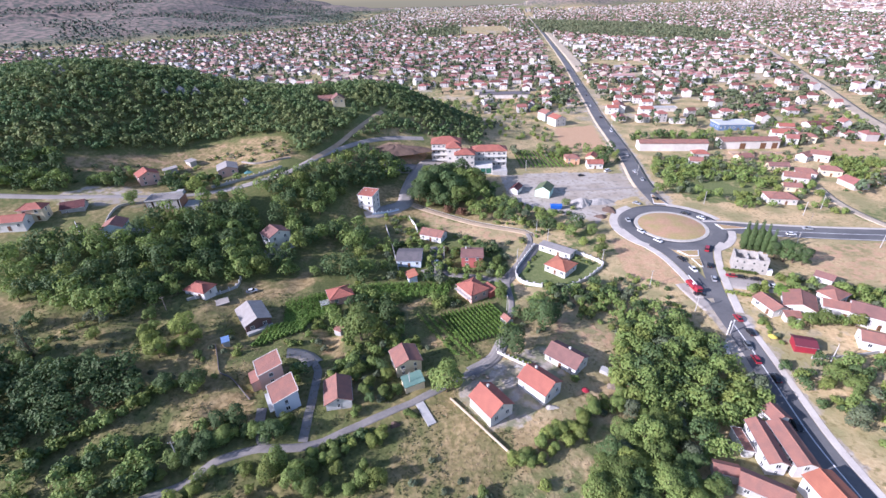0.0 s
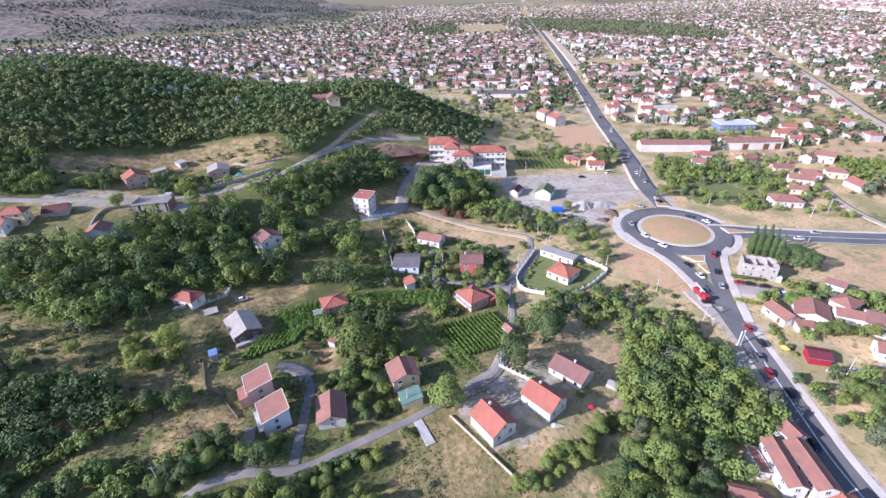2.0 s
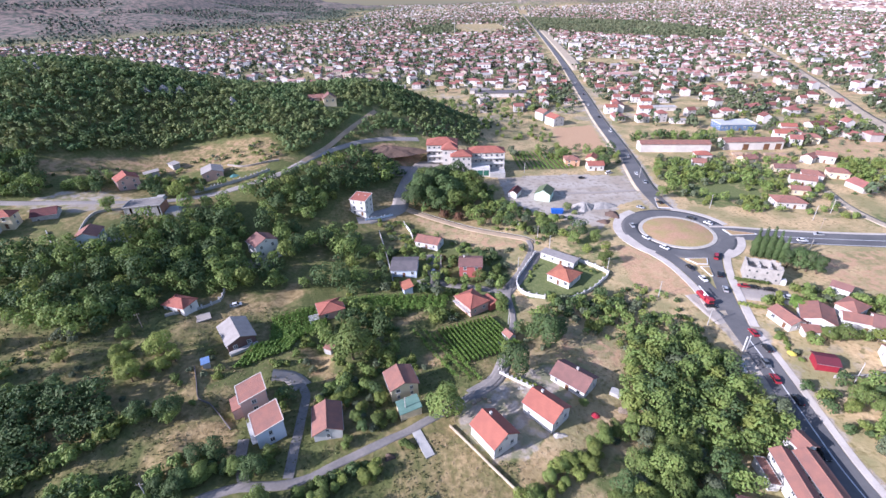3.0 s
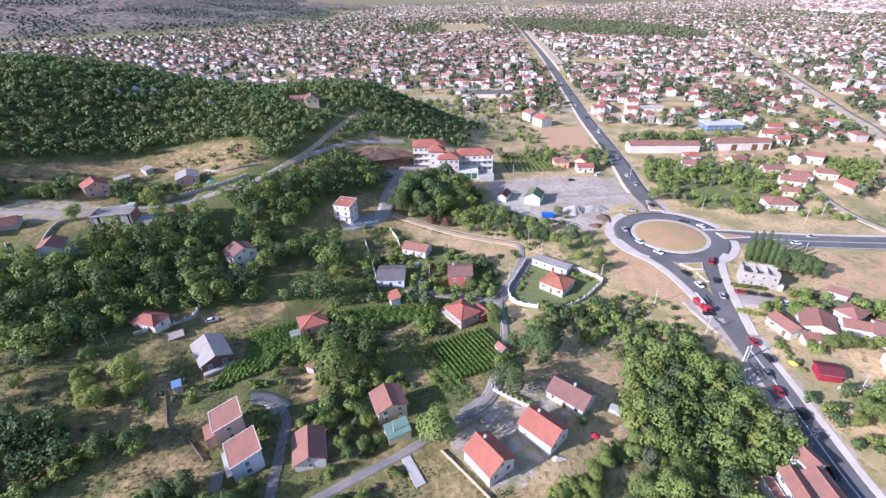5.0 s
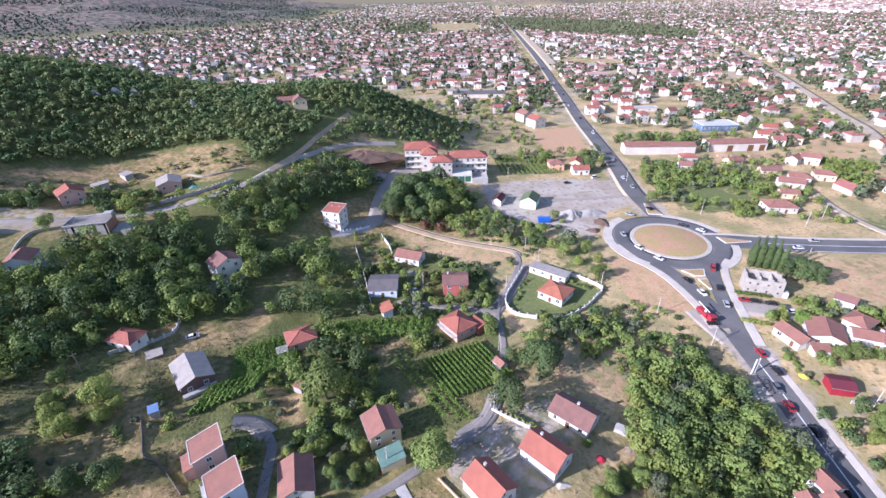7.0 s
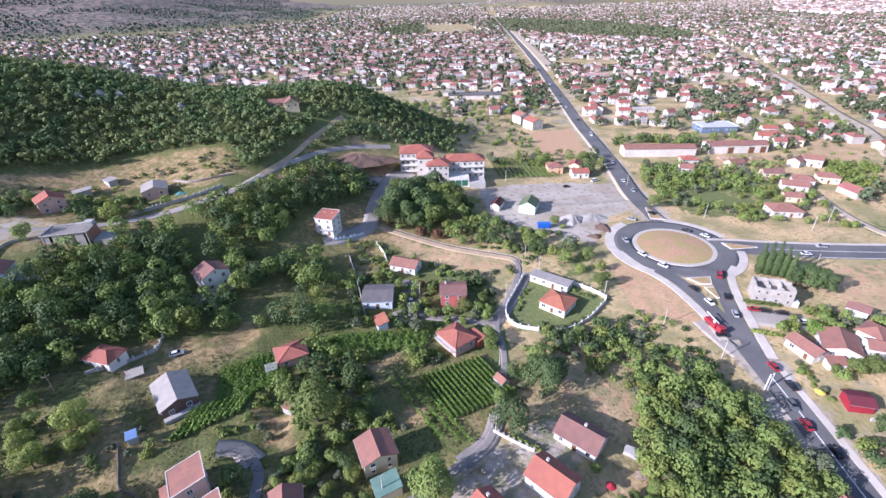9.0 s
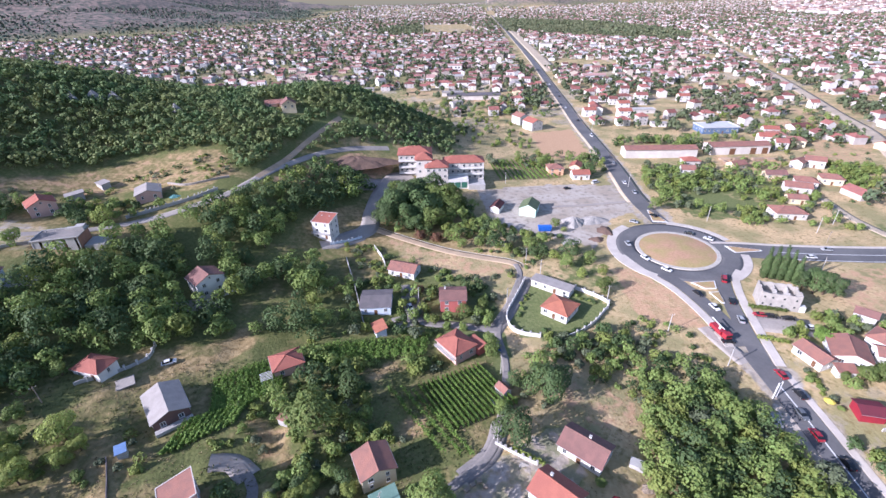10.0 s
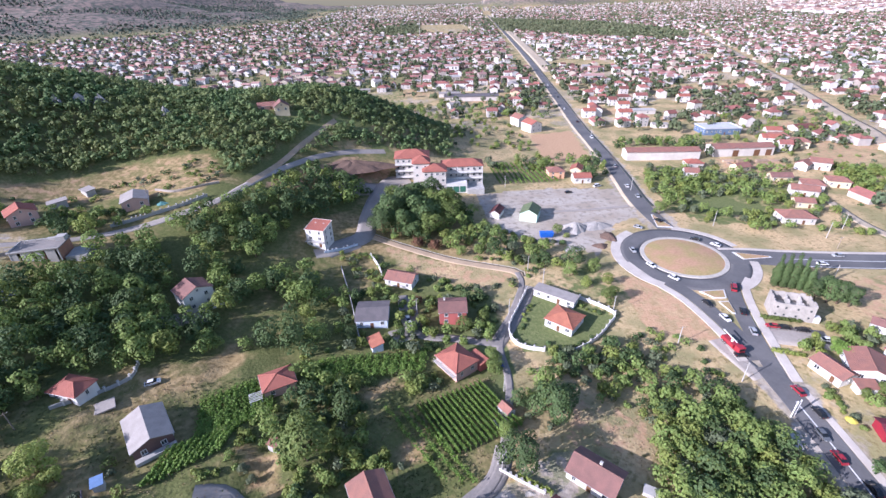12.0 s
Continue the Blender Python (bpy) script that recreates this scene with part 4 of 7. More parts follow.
# east of the main road
house("house", "low house with red tiled roof and white porch", 127.2, 131.2, -80, 10.4, 7.2, 3.0, 1.6, "gable", WHITE, ROOF_OLD, 1, ())
house("house", "wide low house with red tiled gable roof", 137.8, 130.6, 57, 11.8, 11.0, 3.4, 2.0, "gable", WHITE, ROOF_OLD, 1, ())
house("porch", "low white porch with red tiled roof", 130.6, 123.8, -12, 6.0, 3.6, 2.6, 0.8, "shed", WHITE, ROOF_OLD, 1, (), windows=False, category="porch")
house("house", "white house with red hip roof behind trees", 152.5, 133.2, 24, 9.2, 7.6, 4.2, 1.8, "hip", WHITE, ROOF_OLD, 1, ())
house("house", "white house with faded red gable roof beside a shed", 148.6, 126.2, -28, 10.0, 6.6, 4.0, 1.6, "gable", WHITE, ROOF_OLD, 1, ())
house("house", "large house with purple-red roof behind a yard", 158.5, 119.0, -38, 18.0, 10.0, 4.6, 2.2, "gable", WHITE, ROOF_BROWN, 1, ())
house("house", "house with brown tiled roof beside the yard", 148.0, 108.2, -30, 10.0, 8.0, 3.4, 1.8, "gable", WHITE, ROOF_OLD, 1, ())
house("shed", "small shed with brown roof behind a hedge", 160.0, 146.5, -50, 7.0, 5.4, 3.0, 1.4, "gable", WHITE, ROOF_BROWN, 1, (), windows=False, category="shed")
house("shed", "red sheet metal shed with dark red roof beside a dusty yard", 124.7, 109.8, -20, 6.8, 6.2, 2.8, 0.9, "gable", SHEET_RED, mat("sheet_dark_red", (0.15, 0.03, 0.042), (0.12, 0.03, 0.04), 0.5, 0.7), 1, (), windows=False, category="shed")
house("house", "long white roadside house with faded orange tiled roof", 87.3, 72.8, -99, 14.4, 5.4, 4.9, 1.3, "gable", WHITE, ROOF_OLD, 2, ())
house("house", "white roadside house with faded orange roof beside its twin", 93.3, 71.6, -96, 14.4, 6.0, 4.9, 1.3, "gable", WHITE, ROOF_OLD, 2, ())
house("lean_to", "low lean-to with grey sheet roof against a roadside house", 83.2, 75.6, 84, 8.0, 3.0, 2.6, 0.5, "shed", WHITE, ROOF_OLD, 1, (), windows=False, category="lean-to", over=0.2)
house("house", "small roadside house with orange tiled roof", 95.6, 81.6, -82, 5.4, 6.0, 5.0, 1.4, "gable", WHITE, ROOF_OLD, 1, ())
house("shed", "low shed with orange tiled roof under trees", 73.0, 66.6, -20, 6.4, 4.2, 3.4, 1.0, "gable", BLOCKS, ROOF_OLD, 1, (), windows=False, category="shed")
house("house", "low house with orange tiled roof and grey wall", 79.5, 61.0, -35, 11.5, 6.2, 3.4, 1.6, "gable", BLOCKS, ROOF_OLD, 1, ())
house("house", "roadside house with orange roof near the verge", 93.0, 57.8, -85, 9.6, 8.4, 5.0, 1.6, "gable", WHITE, ROOF_ORANGE, 1, ())
house("house", "low white house with brown hip roof behind shrubs", 198.2, 228.8, -14, 15.4, 11.0, 3.5, 2.2, "hip", CREAM_WHITE, ROOF_OLD, 1, ())
house("house", "white house with faded roof beside a dusty lane", 229.3, 258.8, -30, 14.0, 9.0, 3.6, 2.0, "gable", CREAM_WHITE, ROOF_OLD, 1, ())
house("house", "low house with pink roof beside a dusty lane", 216.0, 244.0, -20, 10.0, 7.0, 3.2, 1.6, "gable", CREAM, ROOF_OLD, 1, ())
house("warehouse", "long white warehouse with red tiled roof", 186.1, 334.6, -8, 51.0, 11.6, 6.0, 1.8, "gable", CREAM_WHITE, ROOF_OLD, 1, (), windows=False, category="warehouse")
depot_hall = house("warehouse", "long white warehouse with red roof and wide doors", 244.8, 333.5, -5, 43.0, 13.0, 6.0, 1.8, "gable", CREAM_WHITE, ROOF_OLD, 1, (), windows=False, category="warehouse")
for u in (-6.0, 9.0, 17.5):
    add_door(depot_hall, u, -6.05, 0.0, 0, 4.0, 4.4)
house("depot", "blue and white flat-roofed depot building", 266.1, 389.0, -6, 30.0, 18.0, 5.0, 0.6, "flat", mat("sheet_blue", (0.12, 0.18, 0.28), (0.10, 0.15, 0.24), 0.4, 0.6), mat("roof_membrane", (0.50, 0.51, 0.53), (0.42, 0.43, 0.45), 0.3, 0.9), 1, (), category="depot")
for x, y, yaw, l, w, e, roof, wm, rm, lab in ((241, 266, -32, 12, 9, 3.6, "hip", CREAM_WHITE, ROOF_OLD, "low white house with weathered hip roof among shrubs"), (233, 281, -12, 13, 7, 3.0, "gable", CREAM, ROOF_BROWN, "long low house with brown tiled roof among shrubs"),
                                            (258, 267, -28, 12, 9, 4.0, "hip", CREAM, ROOF_OLD, "cream house with weathered hip roof beside green bushes"), (273, 296, -35, 12, 9, 5.0, "gable", CREAM_WHITE, ROOF_OLD, "white house with faded gable roof above green bushes"),
                                            (197, 313, -10, 11, 9, 3.6, "hip", CREAM_WHITE, ROOF_RED, "small house with red hip roof below a warehouse"), (297, 340, -30, 12, 10, 5.2, "hip", CREAM, ROOF_OLD, "cream two-storey house with weathered roof"),
                                            (305, 376, -20, 12, 9, 4.0, "gable", CREAM_WHITE, ROOF_RED, "white house with red gable roof behind trees"), (294, 357, -25, 13, 10, 5.2, "hip", CREAM_WHITE, ROOF_OLD, "wide pale house with weathered hip roof")):
    house("house", lab, x, y, yaw, l, w, e, 2.0, roof, wm, rm, 1, ())
house("garden_shelter", "small shed with tan tiled roof beside a large tree", -36.2, 125.4, -30, 3.4, 2.6, 2.4, 0.4, "shed", BLOCKS, ROOF_OLD, 1, (), windows=False, category="shelter", over=0.2)
house("shed", "small grey shed with flat sheet roof on a dry terrace", -142.4, 257, -40, 7.0, 4.6, 2.4, 0.5, "shed", BLOCKS, ROOF_GREY, 1, (), windows=False, category="shed")
house("house", "white two-storey house with red roof beside a ploughed field", 119.0, 424.0, -70, 15.0, 12.0, 7.0, 2.6, "gable", WHITE, ROOF_RED, 2, ())
house("house", "white house with red roof behind another by the field", 114.0, 446.0, -70, 14.0, 11.0, 7.0, 2.6, "gable", WHITE, ROOF_OLD, 2, ())


for hx, hy, hyaw, hl, hw, he, lab in ((186, 298, -20, 9, 8, 3.2, "small low house with red roof among orchard trees"), (222, 301, 10, 11, 8, 3.4, "pale low house with red roof beside a yard"),
                                      (283, 352, -25, 13, 10, 5.5, "white two-storey house with brown roof among trees"), (263, 297, 30, 10, 8, 4.0, "small white house with red roof by a field"),
                                      (216, 452, -8, 13, 10, 6.5, "white two-storey house with red roof near the main road"), (186, 463, -8, 12, 10, 6.5, "white house with red roof near the main road"),
                                      (200, 486, 80, 12, 9, 6.0, "pale house with red roof in a row of houses"), (232, 488, -8, 12, 10, 6.0, "pale pink house with red roof in a row"),
                                      (310, 510, -10, 12, 10, 6.0, "white house with red roof beside gardens"), (352, 322, 15, 11, 9, 4.0, "low white house with red roof at a field edge")):
    house("house", lab, hx, hy, hyaw, hl, hw, he, 2.0, "gable", CREAM if hl == 11 else WHITE, ROOF_OLD if hw == 8 else ROOF_RED, 2 if he > 5 else 1, (), plain=True)

# beside the main road on the plain
for hx, hy, hyaw, hl, hw, he, hr, roof, wm, rm, lab in ((92, 572, -8, 62, 20, 4.5, 0.5, "flat", CREAM_WHITE, ROOF_DARK, "long flat grey-roofed commercial building beside the main road"), (70, 596, -8, 26, 12, 4.0, 0.4, "flat", CREAM_WHITE, ROOF_GREY, "low flat-roofed commercial hall"),
                                                        (66, 656, -10, 22, 12, 6.5, 2.2, "hip", WHITE, ROOF_TOWN, "wide white house with red hip roof near the main road"), (92, 650, -10, 20, 12, 6.5, 2.2, "hip", WHITE, ROOF_TOWN, "wide white house with red roof beside another"),
                                                        (134, 640, 80, 24, 12, 6.0, 2.0, "gable", CREAM_WHITE, ROOF_TOWN, "long red-roofed building beside the main road"), (156, 634, 80, 18, 14, 5.5, 1.6, "gable", WHITE, ROOF_GREY, "white hall with pale grey roof beside the main road"),
                                                        (66, 532, 20, 13, 9, 4.5, 1.6, "gable", WHITE, ROOF_GREY, "small pale hall with grey roof in a field"), (146, 585, 80, 16, 11, 5.0, 2.0, "gable", CREAM, ROOF_OLD, "cream house with weathered roof by the main road"),
                                                        (-17, 692, 30, 13, 10, 6.5, 2.4, "gable", WHITE, ROOF_GREY, "white house with pale grey gable roof"), (328, 1055, -10, 26, 16, 14, 0.8, "flat", WHITE, ROOF_GREY, "white flat-roofed block of flats beside the main road"),
                                                        (126, 610, 80, 15, 10, 5.5, 2.0, "gable", WHITE, ROOF_TOWN, "white house with red gable roof by the road"), (40, 640, 0, 14, 10, 5.5, 2.0, "gable", WHITE, ROOF_TOWN, "white house with red roof behind gardens"),
                                                        (196, 470, 75, 16, 11, 6.5, 2.2, "gable", WHITE, ROOF_TOWN, "white house with red gable roof in a row"), (248, 520, -12, 14, 11, 6.5, 2.2, "hip", CREAM_WHITE, ROOF_TOWN, "pale house with red hip roof behind a dry field"),
                                                        (270, 525, -12, 13, 11, 6.0, 2.2, "gable", WHITE, ROOF_TOWN, "white house with red roof behind a dry field"), (238, 466, -8, 30, 9, 3.6, 0.4, "flat", CREAM_WHITE, CONCRETE, "low pale workshop block beside a yard")):
    house("house" if roof != "flat" else "commercial_building", lab, hx, hy, hyaw, hl, hw, he, hr, roof, wm, rm, 2 if he > 5.2 else 1, (), plain=True, category="house" if roof != "flat" else "building")


# ---- the large white building ----
def big_building():
    root = tagged(new("apartment_building"), "large white four-storey building with red hip roofs and balconies", "building")
    root.matrix_basis = pose(24.6, 302, 4.6, 0, 0, -4)
    blocks = (("west_wing", -14.8, 8, 20, 14, 15.4, 3.4, 4), ("gable_wing", -9.4, -2.2, 9.6, 10, 14.6, 3.3, 3), ("front_wing", -1.8, -6.6, 13, 12, 11.4, 2.8, 3), ("east_wing", 15.0, 1.5, 24, 11, 11.0, 2.9, 3))
    for nm, cx, cy, l, w, eave, rise, st in blocks:
        bm = bmesh.new()
        box(bm, cx - l / 2, cy - w / 2, -7, cx + l / 2, cy + w / 2, eave)
        part("wall", bm, CREAM_WHITE, root)
        a, b = l / 2 + 0.7, w / 2 + 0.7
        r = max(0.05, a - b)
        bm = bmesh.new()
        p, q = (cx - r, cy, eave + rise), (cx + r, cy, eave + rise)
        c = [(cx - a, cy - b, eave), (cx + a, cy - b, eave), (cx + a, cy + b, eave), (cx - a, cy + b, eave)]
        for f in ([c[0], c[1], q, p], [c[1], c[2], q], [c[2], c[3], p, q], [c[3], c[0], p]):
            slab(bm, f, 0.25)
        part("roof", bm, ROOF_RED, root)
        fh = eave / st
        for s in range(st):
            for i in range(int(l / 3.2)):
                u = cx - l / 2 + (i + 0.5) * l / int(l / 3.2)
                add_window(root, u, cy - w / 2, fh * (s + 0.5), 0, 1.2, 1.0)
            for i in range(3):
                v = cy - w / 2 + (i + 0.5) * w / 3
                add_window(root, cx + l / 2, v, fh * (s + 0.5), 90)
                add_window(root, cx - l / 2, v, fh * (s + 0.5), -90)
        if nm not in ("front_wing", "gable_wing"):
            for s in range(1, st):
                bm = bmesh.new()
                box(bm, cx - l / 2, cy - w / 2 - 1.6, fh * s - 0.2, cx + l / 2 - (0 if nm == "east_wing" else 8), cy - w / 2, fh * s)
                bal = part("balcony", bm, CONCRETE, root)
                bm = bmesh.new()
                box(bm, cx - l / 2, cy - w / 2 - 1.6, fh * s, cx + l / 2 - (0 if nm == "east_wing" else 8), cy - w / 2 - 1.48, fh * s + 0.95)
                part("parapet", bm, WHITE, bal)
    bm = bmesh.new()
    box(bm, 4.2, -12.5, -7, 17, -4, 3.4)
    ann = part("annex", bm, WHITE, root, "low annex with green glazed front")
    bm = bmesh.new()
    for i in range(3):
        box(bm, 5.0 + i * 3.9, -12.62, -2.0, 8.4 + i * 3.9, -12.5, 1.6)
    part("shopfront", bm, mat("shopfront_green", (0.05, 0.16, 0.11), (0.04, 0.12, 0.09), 1, 0.3), ann)
    bm = bmesh.new()
    box(bm, 17, -14, -7, 27, -4, 0.2)
    part("terrace", bm, CONCRETE, root, "pale concrete terrace")
    for s in range(3):
        for i in range(4):
            bm = bmesh.new()
            tube(bm, (4.5 + i * 7.4, -5.5, 3.66 * s), (4.5 + i * 7.4, -5.5, 3.66 * (s + 1)), 0.16, 0.16, 8)
            part("column", bm, WHITE, root)
    BLOCKED.extend([(8, 310, 13), (21, 295, 10), (40, 303, 15)])


big_building()


def ruin():
    """An unfinished concrete block building with a jagged top."""
    shell = mat("weathered_concrete_block", (0.39, 0.36, 0.325), (0.30, 0.28, 0.255), 0.5, 0.95, 0.03, 4)
    root = tagged(new("unfinished_building"), "roofless unfinished white block building with jagged walls", "building")
    root.matrix_basis = pose(136.6, 159.6, 0, 0, 0, -25)
    rng = random.Random(4)
    for side, (x0, y0, x1, y1) in enumerate(((-6.4, -3.9, 6.4, -3.55), (-6.4, 3.55, 6.4, 3.9), (-6.4, -3.55, -6.05, 3.55), (6.05, -3.55, 6.4, 3.55), (-1.2, -3.55, -0.9, 3.55), (2.8, -3.55, 3.1, 3.55))):
        bm = bmesh.new()
        along_x = x1 - x0 > y1 - y0
        n = 8 if along_x else 5
        top = []
        for k in range(n):
            hgt = 6.4 + (rng.choice((0, 0.2, 0.3, -0.3, 0.6)) if side else rng.choice((0, 0.1, 0, -0.2))) - (0.9 if side > 3 else 0)
            top += [(k / n + 0.01, hgt), ((k + 1) / n - 0.01, hgt + rng.uniform(-0.15, 0.15))]
        outline = [(0, -1)] + [(1, -1)] + top[::-1]
        rings = []
        for v in (0, 1):
            rings.append([(x0 + (x1 - x0) * u, (y0, y1)[v], z) if along_x else ((x0, x1)[v], y0 + (y1 - y0) * u, z) for u, z in outline])
        hull(bm, rings)
        bmesh.ops.recalc_face_normals(bm, faces=bm.faces)
        part("wall", bm, shell if side < 4 else BLOCKS, root)
    for zz in (3.1,):
        bm = bmesh.new()
        box(bm, -6.05, -3.55, zz - 0.2, 6.05, 3.55, zz)
        part("floor_slab", bm, CONCRETE, root)
    # flat dark plates on the front wall stand in for unlit window holes
    for zz in (1.7, 4.6):
        for u in (-5.2, -2.6, 1.0, 4.8):
            bm = bmesh.new()
            box(bm, u - 0.3, -3.98, zz - 0.35, u + 0.3, -3.9, zz + 0.35)
            part("opening", bm, GLASS, root, "dark plate standing for an unlit window hole")
    bm = bmesh.new()
    box(bm, 6.5, -3.7, -1, 8.5, -1.7, 2.2)
    part("lean_to", bm, WHITE, root)
    BLOCKED.append((135.3, 160.6, 9.5))


ruin()


def flat_shell():
    """The open concrete shell on the hillside: slab roof on columns with a parapet."""
    root = tagged(new("unfinished_house"), "unfinished hillside house, flat pale concrete roof slab over raw block walls", "house")
    root.matrix_basis = pose(-130.4, 203.2, 22.8, 0, 0, 8)
    bm = bmesh.new()
    box(bm, -8, -5, 4.4, 8, 5, 4.75)
    roof = part("roof_slab", bm, LANE, root, "grey dusty concrete roof slab")
    for x0, y0, x1, y1 in ((-8, -5, 8, -4.75), (-8, 4.75, 8, 5), (-8, -4.75, -7.75, 4.75)):
        bm = bmesh.new()
        box(bm, x0, y0, 4.75, x1, y1, 5.05)
        part("upstand", bm, CONCRETE, roof)
    for u in (-6.0, -2.6, 0.6):
        bm = bmesh.new()
        box(bm, u - 0.14, 3.4, 4.75, u + 0.14, 3.68, 5.6)
        part("column_stub", bm, CONCRETE, roof)
    for u0, u1 in ((-7.2, -5.2), (-4.2, -0.8), (0.2, 2.4), (3.4, 6.4)):
        bm = bmesh.new()
        box(bm, u0, -4.7, -3, u1, -4.45, 4.4)
        part("front_wall", bm, BLOCKS, root, "raw grey block wall")
    bm = bmesh.new()
    for x0, y0, x1, y1 in ((-7.6, -4.6, -7.3, 4.6), (2.5, -4.6, 2.8, 4.6), (-7.3, 4.3, 2.5, 4.6), (2.8, 4.3, 7.6, 4.6), (7.3, -4.4, 7.6, 4.3)):
        box(bm, x0, y0, -3, x1, y1, 4.4)
    part("wall", bm, RAWBRICK, root)
    for u in (-7.4, -3, 2.2, 7.4):
        bm = bmesh.new()
        box(bm, u - 0.18, -4.8, -3, u + 0.18, -4.44, 4.4)
        part("column", bm, CONCRETE, root)
    bm = bmesh.new()
    box(bm, 4.5, 1.5, 4.75, 7.6, 4.6, 6.2)
    box(bm, 1.0, 3.0, 4.75, 4.0, 4.6, 5.4)
    part("stair_head", bm, BLOCKS, root)
    bm = bmesh.new()
    box(bm, 8.2, -4, -3, 15, 4, 0.4)
    part("terrace", bm, BLOCKS, root)
    BLOCKED.append((-129, 203, 11))


flat_shell()


def wall_line(name, label, pts, height, thick, material, pillars=0.0, pillar_m=None, lift=0.0):
    """A garden wall along points, following the ground, with pillars if wanted."""
    root = tagged(new(name), label, "wall")
    line = smooth_line(pts, 1.5) if len(pts) > 2 else [tuple(np.array(pts[0]) + (np.array(pts[1]) - np.array(pts[0])) * i / 12) for i in range(13)]
    v = np.array(line)
    d = np.gradient(v, axis=0)
    d /= np.linalg.norm(d, axis=1)[:, None]
    nr = np.stack([-d[:, 1], d[:, 0]], 1) * thick / 2
    bm = bmesh.new()
    rings = []
    for p, q in zip(v, nr):
        g = float(land(p[0], p[1])) + lift
        a, b = p + q, p - q
        rings.append([(a[0], a[1], g - 1.5), (b[0], b[1], g - 1.5), (b[0], b[1], g + height), (a[0], a[1], g + height)])
    hull(bm, rings)
    bmesh.ops.recalc_face_normals(bm, faces=bm.faces)
    part("wall_body", bm, material, root)
    if pillars:
        acc, last = 0.0, v[0]
        for p in v:
            acc += float(np.hypot(*(p - last)))
            last = p
            if acc >= pillars or p is v[0]:
                acc = 0.0
                g = float(land(p[0], p[1])) + lift
                bm = bmesh.new()
                box(bm, p[0] - 0.22, p[1] - 0.22, g - 1, p[0] + 0.22, p[1] + 0.22, g + height + 0.55)
                pl = part("pillar", bm, pillar_m or material, root)
                bm = bmesh.new()
                box(bm, p[0] - 0.3, p[1] - 0.3, g + height + 0.55, p[0] + 0.3, p[1] + 0.3, g + height + 0.65)
                part("cap", bm, CONCRETE, pl)
    return root


wall_line("boundary_wall", "thin dark grey boundary wall stepping down a slope", [(-75.9, 115.2), (-72.7, 108.7), (-69.9, 103.0), (-66.4, 101.6), (-62.4, 98.1), (-57.3, 92.8)], 0.6, 0.18, ROOF_DARK)
wall_line("garden_wall", "low pale wall beside a white house among trees", [(-74, 180), (-70, 184), (-66, 187.5)], 0.9, 0.2, WHITE)
wall_line("earth_berm", "low earth berm across a gravel lot", [(82, 257.2), (102, 256.8), (125, 258)], 0.5, 2.2, GRIT)
wall_line("garden_wall", "curved white garden wall with pillars round a green yard", [(49, 189.5), (42, 178), (36.2, 168), (36, 161), (39, 157), (45, 154.6)], 1.6, 0.25, WHITE, 2.6)
wall_line("garden_wall", "white garden wall with pillars beside a dry field", [(54.6, 153.0), (60, 155), (66, 158.6), (72, 164), (76, 168.6), (72.3, 174.7), (67, 180)], 1.5, 0.25, WHITE, 2.2)
wall_line("boundary_wall", "low pale stone wall along a dry field", [(2.9, 92.8), (10.9, 82.0), (18.3, 72.8)], 0.8, 0.3, DUST)
wall_line("boundary_wall", "long straight concrete boundary wall", [(-26.0, 211.3), (-21.2, 190.6), (-16.2, 164.1)], 2.0, 0.25, CONCRETE)
wall_line("boundary_wall", "short pale boundary wall below the track", [(-14, 222), (-10.5, 213), (-9, 206)], 1.6, 0.25, WHITE)
wall_line("retaining_wall", "low retaining wall with pillars beside a small house", [(-95.5, 138.6), (-90.5, 142), (-86.5, 146.5), (-81.5, 150.5), (-82, 156.5)], 1.1, 0.3, BLOCKS, 2.4, WHITE)
wall_line("retaining_wall", "pale retaining wall along the hillside road", [(-118, 224.5), (-107, 231.5), (-94, 239), (-86, 246)], 1.4, 0.35, CONCRETE, 1.6)
wall_line("retaining_wall", "low stone wall at the edge of a terrace", [(-84, 258), (-100, 251), (-112, 255)], 0.9, 0.5, GRIT)
wall_line("garden_wall", "mossy stone wall falling down the slope", [(-138, 161), (-146, 178), (-149, 195), (-140, 202)], 1.0, 0.35, STONE)
wall_line("garden_wall", "low concrete wall beside a grass slope", [(-160, 181), (-152, 172), (-146, 168)], 0.9, 0.3, CONCRETE)
wall_line("yard_wall", "low white wall with pillars behind the gravel yard", [(20, 112.5), (24.5, 108.5), (29, 105)], 0.9, 0.25, WHITE, 1.4)
wall_line("yard_wall", "low concrete wall beside the vineyard lane", [(22, 128), (24.5, 120), (20, 114)], 0.7, 0.25, CONCRETE)
wall_line("roadside_wall", "pale concrete wall along a dusty yard", [(124, 104.5), (134, 103.5), (146, 104.5)], 1.2, 0.3, CONCRETE)
wall_line("yard_fence", "low green and white fence below a white house", [(-34, 222), (-26, 226), (-20, 230)], 1.2, 0.15, BLUEWASH, 1.8)


